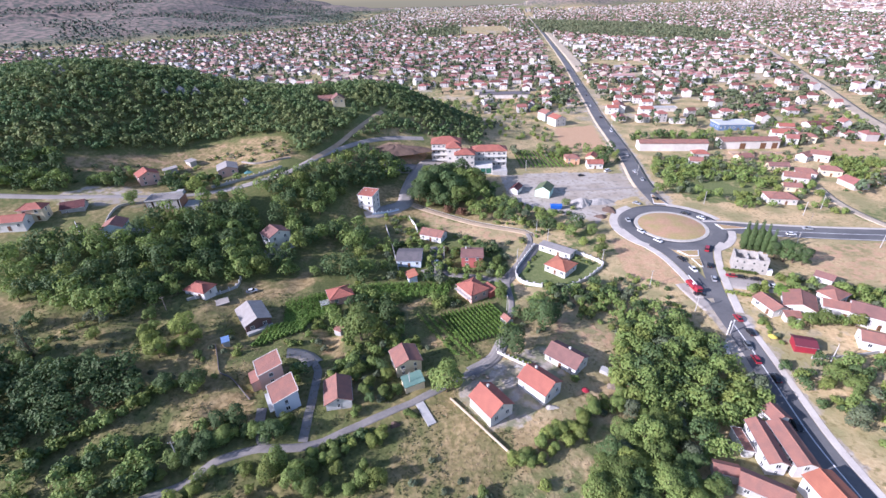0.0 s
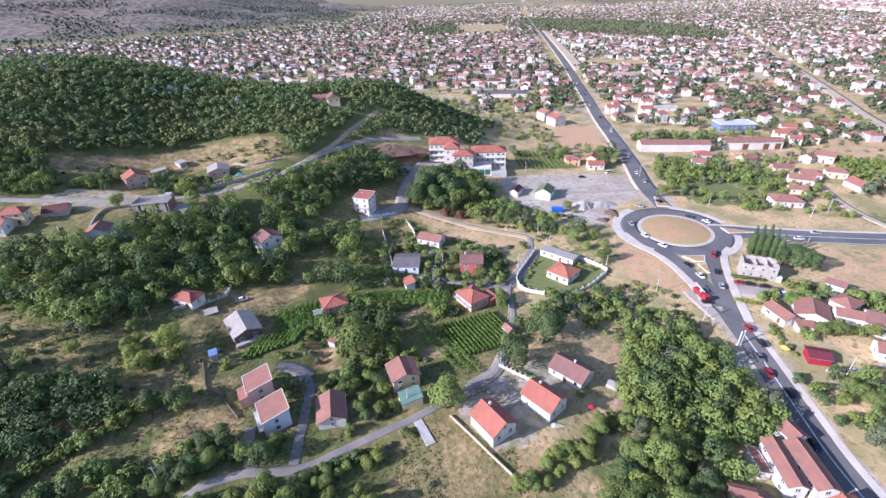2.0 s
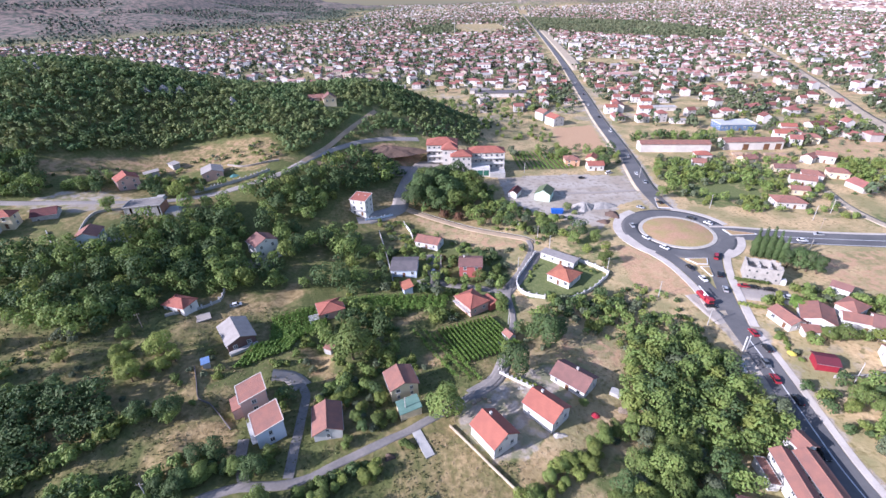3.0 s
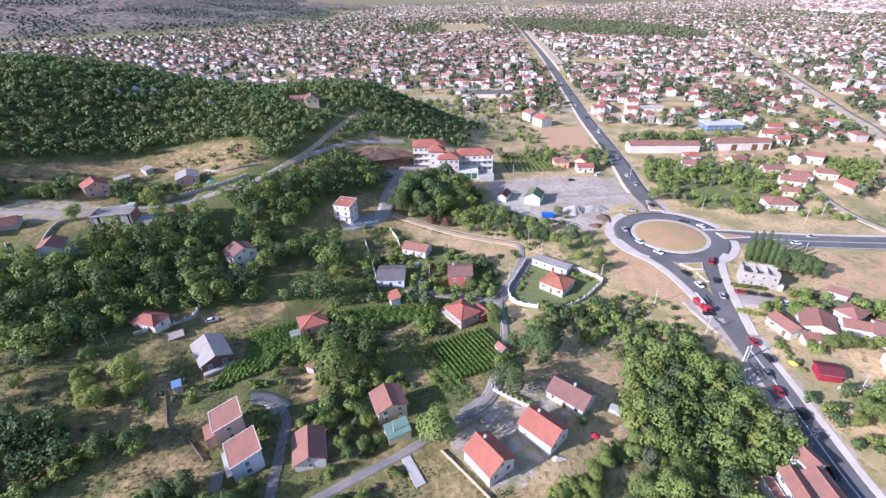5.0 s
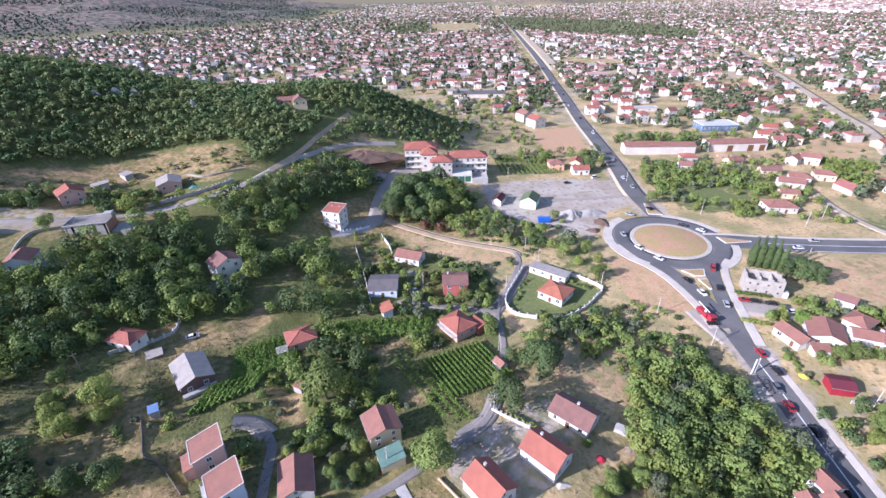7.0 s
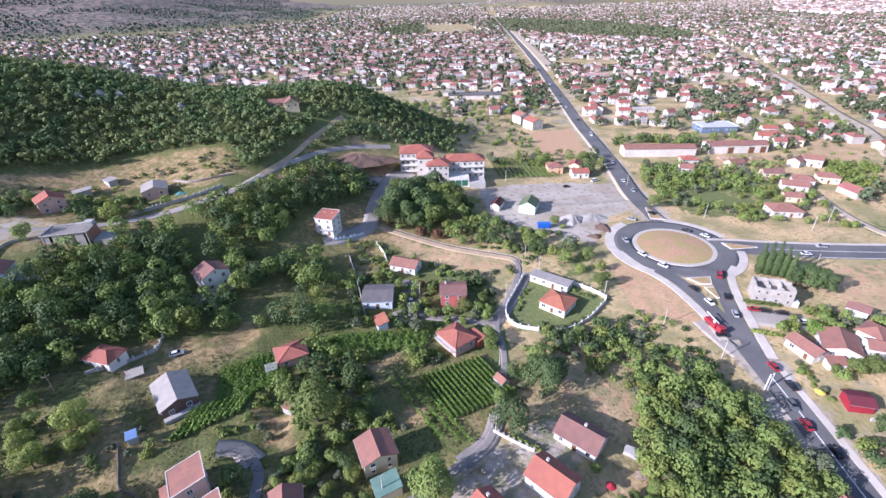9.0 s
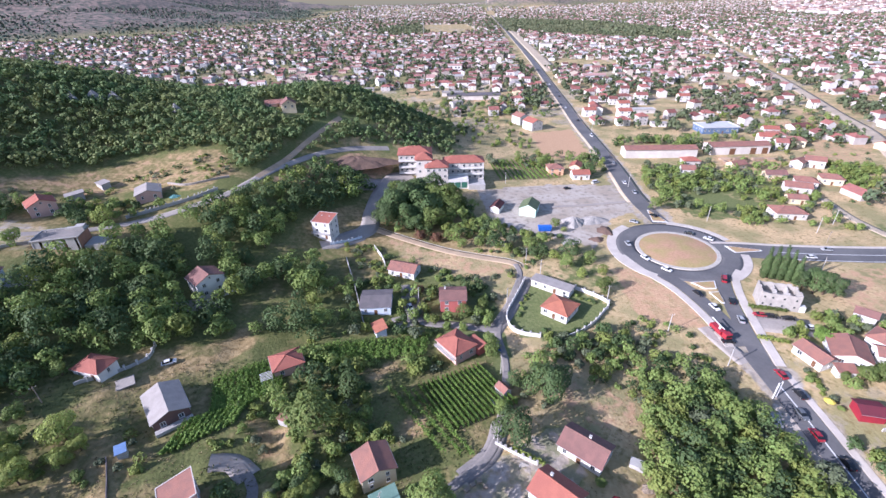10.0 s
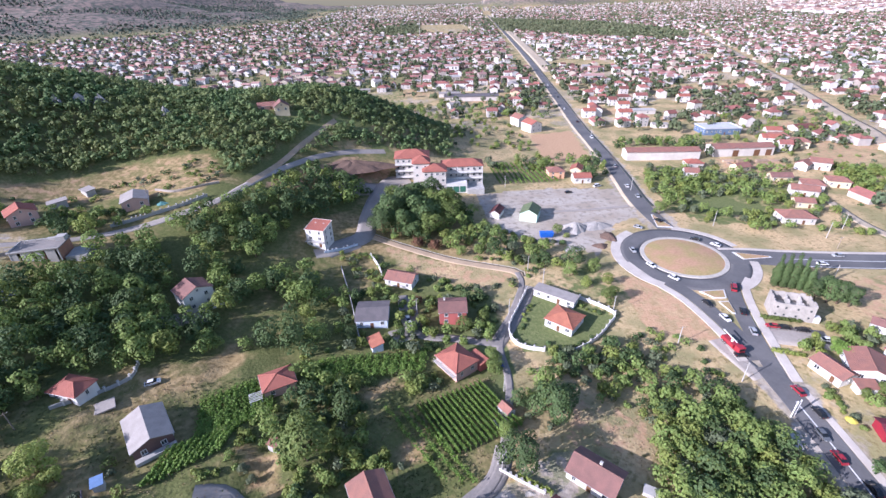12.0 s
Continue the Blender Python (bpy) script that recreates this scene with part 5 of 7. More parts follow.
# ---- trees ----
def leaf_quads(rng, lobes, count, size, up=0.35):
    """Small leaf clumps set over the skins of lobes: vertices of quads, four for each clump."""
    lobes = np.asarray(lobes, float)
    area = lobes[:, 3] * lobes[:, 4] + lobes[:, 3] * lobes[:, 5]
    many = int(count * 1.7)
    k = rng.choice(len(lobes), many, p=area / area.sum())
    d = rng.normal(size=(many, 3))
    d[:, 2] += up
    d /= np.linalg.norm(d, axis=1)[:, None]
    c = lobes[k, :3] + d * lobes[k, 3:6] * (0.84 + 0.26 * rng.rand(many))[:, None]
    # clumps buried inside another lobe are left out
    deep = np.linalg.norm((c[:, None, :] - lobes[None, :, :3]) / lobes[None, :, 3:6], axis=2).min(1) if len(lobes) < 40 else rng.rand(many)
    pick = np.argsort(-deep - 0.3 * rng.rand(many))[:count]
    k, d, c = k[pick], d[pick], c[pick] + rng.normal(size=(count, 3)) * size * 0.4
    out = (c - lobes[:, :3].mean(0)) / (np.abs(lobes[:, :3] - lobes[:, :3].mean(0)).max(0) + lobes[:, 3:6].mean(0))
    nrm = 0.8 * d + 0.55 * out + 0.16 * rng.normal(size=(count, 3))
    nrm[:, 2] += 0.2
    nrm /= np.linalg.norm(nrm, axis=1)[:, None]
    t = np.cross(nrm, rng.normal(size=(count, 3)))
    t /= np.linalg.norm(t, axis=1)[:, None]
    b = np.cross(nrm, t)
    s = size * rng.uniform(0.55, 1.25, count)[:, None]
    w = s * rng.uniform(0.5, 0.95, count)[:, None]
    bend = nrm * s * 0.25
    return np.stack([c - t * s, c - b * w + bend, c + t * s, c + b * w + bend], 1).reshape(-1, 3)


def quads_of(v):
    return np.arange(len(v)).reshape(-1, 4)


def crown_lobes(rng, kind, h, r):
    """Lobes of a crown for a tree of height h and crown radius r, standing at the origin."""
    out = []
    if kind == "column":
        for i in range(10):
            z = h * (0.12 + 0.82 * i / 9)
            f = (0.55 + 0.45 * math.sin(math.pi * min(1, (i + 1.5) / 9))) * (1.0 if i < 7 else 0.55)
            out.append((rng.uniform(-.2, .2) * r, rng.uniform(-.2, .2) * r, z, r * f, r * f, h * 0.1))
        return out
    base = {"round": 0.50, "tall": 0.45, "bush": 0.42}[kind]
    n = {"round": 13, "tall": 15, "bush": 7}[kind]
    out.append((0, 0, h * (base + 0.12), r * 0.62, r * 0.62, h * 0.30))
    for i in range(n):
        a, q = rng.uniform(0, 6.28), r * (0.35 + 0.4 * rng.rand())
        z = h * (base + rng.uniform(-0.22, 0.36))
        q *= 1.15 - 0.9 * max(0, z / h - base - 0.05)
        s = r * rng.uniform(0.26, 0.52)
        out.append((q * math.cos(a), q * math.sin(a), min(z, h - s * 0.7), s, s, s * rng.uniform(0.7, 1.0)))
    return out


def make_tree(kind, material, h, r, leaves, size, seed, name, label, category="tree"):
    """A tree: tapered trunk with limbs, and a crown of leaf clumps."""
    rng = np.random.RandomState(seed)
    root = tagged(new(name), label, category)
    lobes = crown_lobes(rng, kind, h, r)
    if kind == "bush":
        bpy.data.objects.remove(root)
        v = leaf_quads(rng, lobes, leaves, size)
        return tagged(new(name, mesh_from(name, v, quads_of(v), [material])), label, category)
    bm = bmesh.new()
    top = h * 0.62
    lean = rng.uniform(-0.25, 0.25, 2)
    mid = Vector((lean[0], lean[1], top * 0.5))
    tube(bm, (0, 0, -0.8), mid, 0.035 * h, 0.025 * h, 7)
    tube(bm, mid, (lean[0] * 2, lean[1] * 2, top), 0.025 * h, 0.009 * h, 6)
    for lb in lobes[1:8]:
        tube(bm, mid + Vector((0, 0, rng.uniform(-0.2, 0.5))), lb[:3], 0.013 * h, 0.004 * h, 5)
    part("trunk", bm, BARK, root)
    v = leaf_quads(rng, lobes, leaves, size)
    crown = new("crown", mesh_from("crown", v, quads_of(v), [material]))
    crown.parent = root
    return root


class Planter:
    """Builds one tree of a kind and then copies it."""

    def __init__(self, makers):
        self.first, self.makers = {}, makers

    def put(self, i, x, y, scale, turn, squash=1.0, group=""):
        i %= len(self.makers)
        m = pose(x, y, float(land(x, y)) - 0.1, 0, 0, turn) @ Matrix.Diagonal((scale, scale, scale * squash, 1))
        if i not in self.first:
            ob = self.first[i] = self.makers[i]()
            ob.matrix_basis = m
        else:
            ob = self.first[i].copy()
            scene.collection.objects.link(ob)
            ob.matrix_basis = m
            for c in self.first[i].children:
                k = c.copy()
                scene.collection.objects.link(k)
                k.parent = ob
        return ob


T1 = "leafy green broadleaf tree with uneven rounded crown"
T2 = "yellow-green broadleaf tree with loose crown"
T3 = "dark green dense broadleaf tree"
BROAD = Planter([
    lambda: make_tree("round", LEAF, 7.0, 3.5, 1950, 0.255, 11, "tree", T1),
    lambda: make_tree("tall", LEAF, 8.5, 3.4, 2050, 0.255, 12, "tree", T1),
    lambda: make_tree("round", LEAF_LIGHT, 6.0, 3.2, 1800, 0.25, 13, "tree", T2),
    lambda: make_tree("round", LEAF_DARK, 7.0, 3.6, 1950, 0.255, 14, "tree", T3),
    lambda: make_tree("tall", LEAF, 7.5, 3.1, 1850, 0.25, 15, "tree", T1),
    lambda: make_tree("tall", LEAF_LIGHT, 7.5, 3.1, 1850, 0.25, 16, "tree", T2),
    lambda: make_tree("round", LEAF_GREY, 5.5, 2.8, 1450, 0.235, 17, "tree", "grey-green olive-like tree with airy crown"),
    lambda: make_tree("tall", LEAF_DARK, 9.0, 3.7, 2150, 0.26, 18, "tree", T3),
])
MID = Planter([
    lambda: make_tree("round", LEAF, 7.0, 3.4, 700, 0.36, 51, "tree", T1),
    lambda: make_tree("tall", LEAF, 8.5, 3.3, 725, 0.36, 52, "tree", T1),
    lambda: make_tree("round", LEAF_LIGHT, 6.0, 3.1, 650, 0.35, 53, "tree", T2),
    lambda: make_tree("round", LEAF_DARK, 7.0, 3.5, 700, 0.36, 54, "tree", T3),
    lambda: make_tree("tall", LEAF, 7.5, 3.0, 675, 0.35, 55, "tree", T1),
    lambda: make_tree("tall", LEAF_LIGHT, 7.5, 2.9, 675, 0.35, 56, "tree", T2),
    lambda: make_tree("round", LEAF_GREY, 5.5, 2.8, 600, 0.32, 57, "tree", "grey-green olive-like tree with airy crown"),
    lambda: make_tree("tall", LEAF_DARK, 9.0, 3.6, 775, 0.37, 58, "tree", T3),
])
BUSHES = Planter([
    lambda: make_tree("bush", LEAF, 2.4, 1.9, 330, 0.34, 31, "bush", "rounded green wild bush on rough grass", "bush"),
    lambda: make_tree("bush", LEAF_LIGHT, 2.0, 1.8, 300, 0.32, 32, "bush", "yellow-green wild bush on rough grass", "bush"),
    lambda: make_tree("bush", LEAF_DARK, 2.6, 2.0, 330, 0.34, 33, "bush", "dark green wild bush on rough grass", "bush"),
    lambda: make_tree("bush", LEAF_GREY, 1.8, 1.6, 260, 0.30, 34, "bush", "dusty grey-green bush on rough grass", "bush"),
])
POPLARS = Planter([
    lambda: make_tree("column", LEAF_DARK, 14.0, 1.7, 2800, 0.25, 41, "cypress_tree", "tall dark columnar cypress tree beside the ruin"),
    lambda: make_tree("tall", LEAF_GREY, 11.0, 3.4, 1800, 0.29, 42, "poplar_tree", "tall grey-green poplar tree with loose crown"),
    lambda: make_tree("round", LEAF_RUST, 4.2, 2.4, 600, 0.34, 43, "tree", "small tree with rust brown dying leaves"),
    lambda: make_tree("tall", LEAF_DARK, 11.5, 3.3, 1900, 0.27, 44, "poplar_tree", "tall dense dark green poplar tree beside the ruin"),
    lambda: make_tree("column", LEAF_GREY, 15.0, 1.6, 900, 0.25, 45, "poplar_tree", "tall thin grey half-bare poplar tree on a meadow"),
])
BROAD_KINDS = {"mix": (0, 1, 2, 3, 4, 5, 6, 7), "dark": (0, 1, 3, 4, 7, 3), "light": (0, 2, 4, 5, 5, 2, 1), "orchard": (0, 2, 4, 6)}
PLANTED, FAR_PLANTS, WAITING, SINGLES = [], [], [], []


def clear(x, y, gap, roads=True, open_ground=True):
    if any((x - a) ** 2 + (y - b) ** 2 < (r + gap) ** 2 for a, b, r in BLOCKED):
        return False
    if roads:
        for line, half in ROADS:
            q = ROAD_POINTS[id(line)]
            if np.min((q[:, 0] - x) ** 2 + (q[:, 1] - y) ** 2) < (half + gap) ** 2:
                return False
        if math.hypot(x - ROUND[0], y - ROUND[1]) < 31:
            return False
    if open_ground:
        for poly in OPEN:
            if inside(np.array([x]), np.array([y]), poly)[0]:
                return False
    return True


ROAD_POINTS = {id(line): np.array(line) for line, half in ROADS}
OPEN_PLOT = [(-15, 146), (-3, 147.5), (4, 131), (-1, 117), (-13, 122)]
DRIVE_OPEN = [(-49, 117), (-36, 115), (-33, 80), (-42, 78), (-43, 100)]
PLOT_LEAFY = [(-60, 126), (-38, 137), (-41, 151), (-62, 142)]
PLOT_ROWS = [(-66, 113), (-48, 122), (-45, 132), (-63, 126)]
PLOT_BEANS = [(-31, 147), (8, 148), (9, 160), (-28, 159)]
OPEN = [PLOT_LEAFY, PLOT_ROWS, PLOT_BEANS, FIELD_STRIP, OPEN_PLOT, DRIVE_OPEN, LOT, SOIL, FRONT_FIELD, BARE_EAST, VERGE_EAST, VERGE_WEST, FIELD_C, DIRT_FIELD, YARD_A, SHOULDER, LAWN_EAST, VINEYARD, GREEN_YARD, TERRACE, OPEN_SLOPE, MEADOW_WEST, CLEARING, YARD_BROWN, FIELD_WEST, RUBBLE, PLOT_DRY, PLOT_BARE, YARD_SOIL]


def scatter(poly, count, spacing, kinds, size=(0.7, 1.15), planter=None, seed=1, open_ground=True, gap=1.2):
    rng = np.random.RandomState(seed)
    xs, ys = [p[0] for p in poly], [p[1] for p in poly]
    made = tries = 0
    while made < count and tries < count * 25:
        tries += 1
        x, y = rng.uniform(min(xs), max(xs)), rng.uniform(min(ys), max(ys))
        if not inside(np.array([x]), np.array([y]), poly)[0]:
            continue
        s = rng.uniform(*size)
        if any((x - a) ** 2 + (y - b) ** 2 < (spacing * (0.5 * s + 0.5 * c)) ** 2 for a, b, c in PLANTED) or not clear(x, y, gap * s, True, open_ground):
            continue
        i, turn, squash = int(kinds[rng.randint(len(kinds))]), rng.uniform(0, 360), rng.uniform(0.85, 1.12)
        if planter is None:
            WAITING.append((x, y, s, i, turn, squash))
        elif y < 112:
            planter.put(i, x, y, s, turn, squash)
        else:
            FAR_PLANTS.append((x, y, s, i, True))
        PLANTED.append((x, y, s))
        made += 1


def single(i, x, y, s, planter=None, squash=1.0):
    PLANTED.append((x, y, s * 1.2))
    near = planter or (BROAD if y < 130 or s > 1.3 else MID)
    near.put(i, x, y, s, (x * 37 + y * 91) % 360, squash)
    SINGLES.append(i)


# single trees that stand out
for i, x, y, s in ((0, 2, 96.0, 1.6), (7, 25.3, 112.8, 1.35), (7, 38, 127.5, 1.5), (0, -27.3, 120, 1.95), (0, -43, 71, 0.9), (5, -17, 66, 0.8), (0, -74, 96, 0.75), (4, -59, 79, 0.8), (0, 26.5, 152, 0.85),
                   (3, -20, 168, 0.75), (0, 77, 176, 1.05), (2, -124, 221, 1.3), (0, -144, 199, 1.05), (5, -88, 121, 1.25), (7, 3, 256, 1.8), (3, 11, 248, 2.0), (0, 19, 256, 1.9), (7, -4, 247, 1.8), (3, 8, 266, 1.9), (7, 16, 268, 1.7), (0, 27, 264, 1.5), (3, 1, 241, 1.6), (0, 25, 250, 1.5), (4, -2, 272, 1.4), (0, 33, 258, 1.1), (3, 74, 205, 1.2), (0, 69, 196, 1.0), (2, 66, 204, 0.8), (4, 80, 198, 0.9), (5, 82, 188, 0.8), (0, 64, 216, 1.0), (2, 73, 188, 0.7),
                   (0, 20, 240, 0.9), (4, 58, 213, 1.0), (3, 62, 207, 0.9), (0, 136, 246, 1.1), (3, 122, 304, 1.3), (0, 96, 322, 1.2), (0, 138.5, 119.5, 1.0), (2, 150, 118, 0.9), (0, 20.5, 168.5, 0.9), (4, 28, 174, 0.7),
                   (1, 40, 137, 1.1), (7, 43.5, 131, 1.0), (4, -36, 150, 0.7), (7, 30, 133, 0.7), (0, -60, 214, 1.15), (3, -66, 203, 1.1), (7, -50, 196, 1.2), (3, -40, 172, 1.1), (4, 24.2, 122.5, 0.75), (0, 26.4, 147, 0.85), (7, -8, 241, 1.4), (3, 6, 236, 1.35), (0, 14, 238, 1.4), (0, 21, 227, 0.8), (4, 27, 219, 0.75), (0, 35, 218.5, 0.8), (3, 35, 246, 0.9), (4, 42, 242, 0.8), (0, 50, 209, 0.6), (3, 57, 207.5, 0.75), (0, -166, 218, 0.85), (3, -161, 219, 0.85), (3, -19.5, 135.7, 1.15), (0, 42.6, 98.3, 0.4), (0, 45.5, 88.6, 0.6), (6, -42.3, 119, 0.5), (6, -40, 116.5, 0.45), (0, 134.4, 120.5, 0.85), (4, 129, 122, 0.5), (0, 76.5, 233, 0.75), (2, 79, 228, 0.5), (0, 123.2, 94.5, 0.9), (2, 119, 92, 0.7), (0, 126, 90, 0.8)):
    single(i, x, y, s * (1.25 if -10 < x < 30 and 236 < y < 275 and s > 1.3 else 1.0))
for i, x, y, s in ((0, 144.5, 176.2, 1.0), (0, 146.8, 175.0, 1.05), (0, 149.2, 173.8, 1.1), (0, 151.6, 172.5, 1.0), (0, 153.6, 170.5, 0.9), (3, 152.6, 166.0, 0.85), (3, 155.4, 163.6, 0.95), (3, 158.4, 162.2, 0.95), (3, 161.2, 160.0, 0.85), (3, 157.8, 167.0, 0.85),
                   (1, 116.5, 78, 0.85), (4, -128.6, 107.4, 1.0), (2, 8, 229, 1.1), (2, 15.5, 226, 1.1), (2, 4.7, 186.6, 0.75)):
    single(i, x, y, s, POPLARS)

scatter(Z_BAND, 330, 4.3, (0, 1, 3, 4, 7, 3, 7, 1, 0, 5), (0.75, 1.5), seed=2)
scatter([(-235, 215), (-204, 241), (-191, 231), (-181, 210), (-205, 196), (-240, 190)], 75, 3.6, BROAD_KINDS["dark"], (0.6, 1.1), seed=3)


def hedgerow(line, count, wide, kinds, size, seed, planter=None):
    """Trees or bushes in a close uneven row."""
    rng = np.random.RandomState(seed)
    pts = np.array(smooth_line(line, 0.5))
    for k in range(count):
        p = pts[int((k + rng.rand()) / count * (len(pts) - 1))] + rng.normal(size=2) * wide
        s = rng.uniform(*size)
        if clear(p[0], p[1], 0.6 * s, True, False):
            i, turn, squash = int(kinds[rng.randint(len(kinds))]), rng.uniform(0, 360), rng.uniform(0.85, 1.1)
            if planter:
                planter.put(i, p[0], p[1], s, turn, squash)
            else:
                WAITING.append((p[0], p[1], s, i, turn, squash))
            PLANTED.append((p[0], p[1], s))


# dark trees fill the wood and also stand for shade on low scrub beside it
WOOD_AND_SHADE = [(-150, 108), (-119, 104), (-93, 103.5), (-88, 95), (-97, 86), (-104, 77), (-128, 75)]
scatter(WOOD_AND_SHADE, 90, 3.0, (3, 7, 3, 7, 3), (0.5, 0.95), seed=4, open_ground=False)
hedgerow([(-108, 74), (-97, 81), (-88, 90), (-81, 96), (-75, 98)], 30, 1.1, (2, 5, 0, 4), (0.35, 0.6), 81)
scatter([(-120, 74), (-92, 78), (-78, 78), (-72, 70), (-68, 58), (-112, 52)], 46, 3.0, (0, 4, 2, 0, 3), (0.35, 0.75), seed=5)
scatter([(-72, 78), (-64, 70), (-54, 76), (-53, 81), (-61, 87), (-67, 81)], 12, 3.2, (0, 3, 7, 0), (0.45, 0.8), seed=14, open_ground=False)
for i, x, y, s in ((7, -74, 97, 0.95), (3, -63, 74, 0.8), (7, -82, 95, 0.7), (7, -46.5, 79.5, 0.8), (5, -44, 68, 0.95), (0, -37, 66, 0.9), (4, -33, 64, 0.8), (2, -92, 110, 1.15), (2, -96, 114, 0.95), (2, -85, 114, 0.85), (5, -101, 119, 0.75), (2, -115, 116, 0.75),
                   (3, -111, 106, 0.75), (0, -130, 105, 0.7), (0, -121, 103, 0.75), (6, -122, 126, 0.9), (6, -117, 125, 0.8), (0, -118, 138, 1.0), (3, -113, 140, 1.1), (3, -107, 139, 0.95), (2, -130, 132, 0.55), (2, -126, 134, 0.6),
                   (0, -152, 134, 0.85), (0, -104, 129, 0.7), (0, -99, 122, 0.6), (2, -83, 118, 0.75), (0, -101, 143, 0.75), (3, -140, 122, 0.8), (6, -146, 118, 0.8)):
    single(i, x, y, s)
hedgerow([(-62, 70), (-48, 73), (-30, 77), (-14, 86), (-4, 90)], 26, 1.0, (0, 1, 2), (0.6, 1.3), 83, BUSHES)
hedgerow([(-40, 70), (-26, 74), (-14, 82)], 12, 1.0, (0, 2, 4, 5), (0.4, 0.65), 84)
hedgerow([(20, 70), (30, 76), (42, 84), (50, 92)], 18, 1.2, (0, 2, 5, 4), (0.45, 0.75), 85)
scatter([(65, 120), (89, 125), (98, 107), (99, 88), (90, 81), (77, 70), (66, 58), (33, 58), (48, 76), (58, 90), (55, 99)], 165, 3.3, (0, 1, 2, 4, 5, 4, 0, 7, 1, 3, 5, 6), (0.6, 1.3), seed=6)
scatter([(45, 154), (58, 151), (70, 156), (90, 131), (96, 121), (77, 119), (66, 130), (51, 138)], 58, 3.7, (0, 1, 3, 4, 7, 2, 6), (0.4, 0.85), seed=7)
scatter([(-8, 265), (2, 284), (41, 262), (38, 241), (61, 224), (53, 206), (25, 221), (-3, 236)], 45, 4.2, BROAD_KINDS["mix"], (0.55, 1.1), seed=8)
scatter([(-30, 190), (-20, 160), (33, 162), (34, 188), (20, 197), (0, 205)], 46, 3.8, BROAD_KINDS["mix"], (0.35, 0.75), seed=9, gap=0.4)
scatter([(-62, 133), (-30, 160), (2, 161), (5, 136), (-7, 118), (-30, 109), (-43, 120)], 30, 5.0, BROAD_KINDS["mix"], (0.45, 0.9), seed=10)
scatter(ORCHARD_EAST, 85, 5.0, BROAD_KINDS["orchard"], (0.5, 0.95), seed=11)
scatter(GREEN_BELT, 60, 3.6, (2, 5, 0, 4), (0.4, 0.75), seed=26)
scatter([(164, 314), (197, 308), (203, 278), (192, 262), (161, 265), (146, 275)], 50, 4.0, (0, 2, 4, 6), (0.5, 0.95), seed=27)
scatter([(112, 104), (146, 101), (132, 80), (112, 78)], 26, 3.8, BROAD_KINDS["mix"], (0.4, 0.8), seed=12, open_ground=False)
scatter([(-60, 100), (-30, 112), (-4, 100), (-26, 88), (-44, 82)], 34, 3.6, BROAD_KINDS["mix"], (0.35, 0.7), seed=13, gap=0.4)
scatter([(-70, 62), (-40, 74), (-16, 84), (-16, 60), (-60, 46)], 26, 3.6, BROAD_KINDS["light"], (0.35, 0.7), seed=15)
scatter([(-205, 206), (-165, 234), (-120, 238), (-100, 232), (-128, 214), (-150, 222), (-180, 208)], 34, 3.6, BROAD_KINDS["dark"], (0.45, 0.85), seed=28)
hedgerow([(-44, 84), (-46, 90), (-49, 87)], 5, 0.5, (0, 2, 1), (0.6, 1.0), 98, BUSHES)
hedgerow([(-27, 86), (-24, 92), (-21, 100)], 8, 0.8, (0, 4, 3), (0.35, 0.6), 99)
hedgerow([(-35, 104), (-30, 108), (-24, 110)], 7, 0.8, (0, 3, 6), (0.35, 0.6), 100)
hedgerow([(-46, 81), (-58, 79.5), (-70, 71), (-86, 62)], 16, 0.7, (0, 3, 4, 2), (0.45, 0.75), 96)
hedgerow([(-56, 70), (-70, 59.5), (-88, 49)], 10, 0.9, (0, 4, 2, 5), (0.4, 0.7), 97)
scatter([(20, 70), (46, 84), (62, 100), (58, 78), (34, 58), (20, 58)], 10, 3.4, BROAD_KINDS["light"], (0.4, 0.75), seed=16)
scatter([(140, 150), (165, 150), (176, 130), (150, 112), (128, 118), (124, 140)], 38, 4.0, BROAD_KINDS["orchard"], (0.35, 0.7), seed=17, open_ground=False)
scatter([(165, 215), (225, 205), (240, 250), (200, 262), (170, 232)], 30, 5.0, BROAD_KINDS["orchard"], (0.4, 0.8), seed=18)
scatter([(200, 262), (238, 262), (300, 345), (360, 340), (420, 430), (300, 440), (255, 372), (215, 350), (205, 300)], 110, 5.5, BROAD_KINDS["orchard"], (0.5, 1.0), seed=23)
scatter([(165, 345), (235, 345), (235, 372), (168, 372)], 34, 4.0, BROAD_KINDS["dark"], (0.6, 1.0), seed=24)
scatter([(120, 318), (140, 300), (148, 330), (130, 345), (60, 340), (60, 325)], 30, 4.0, BROAD_KINDS["mix"], (0.5, 1.1), seed=25)
scatter([(40, 360), (110, 360), (115, 450), (50, 475)], 60, 6.0, BROAD_KINDS["orchard"], (0.35, 0.65), seed=19)
scatter([(40, 470), (112, 445), (150, 470), (160, 560), (60, 548), (30, 520)], 75, 5.0, BROAD_KINDS["mix"], (0.6, 1.1), seed=29)
scatter([(-110, 440), (-30, 455), (40, 480), (30, 540), (-80, 540), (-150, 480)], 80, 5.5, BROAD_KINDS["dark"], (0.7, 1.2), seed=30)
scatter([(-45, 262), (-10, 268), (-18, 292), (-50, 300), (-66, 270)], 26, 4.4, BROAD_KINDS["mix"], (0.4, 0.7), seed=20)
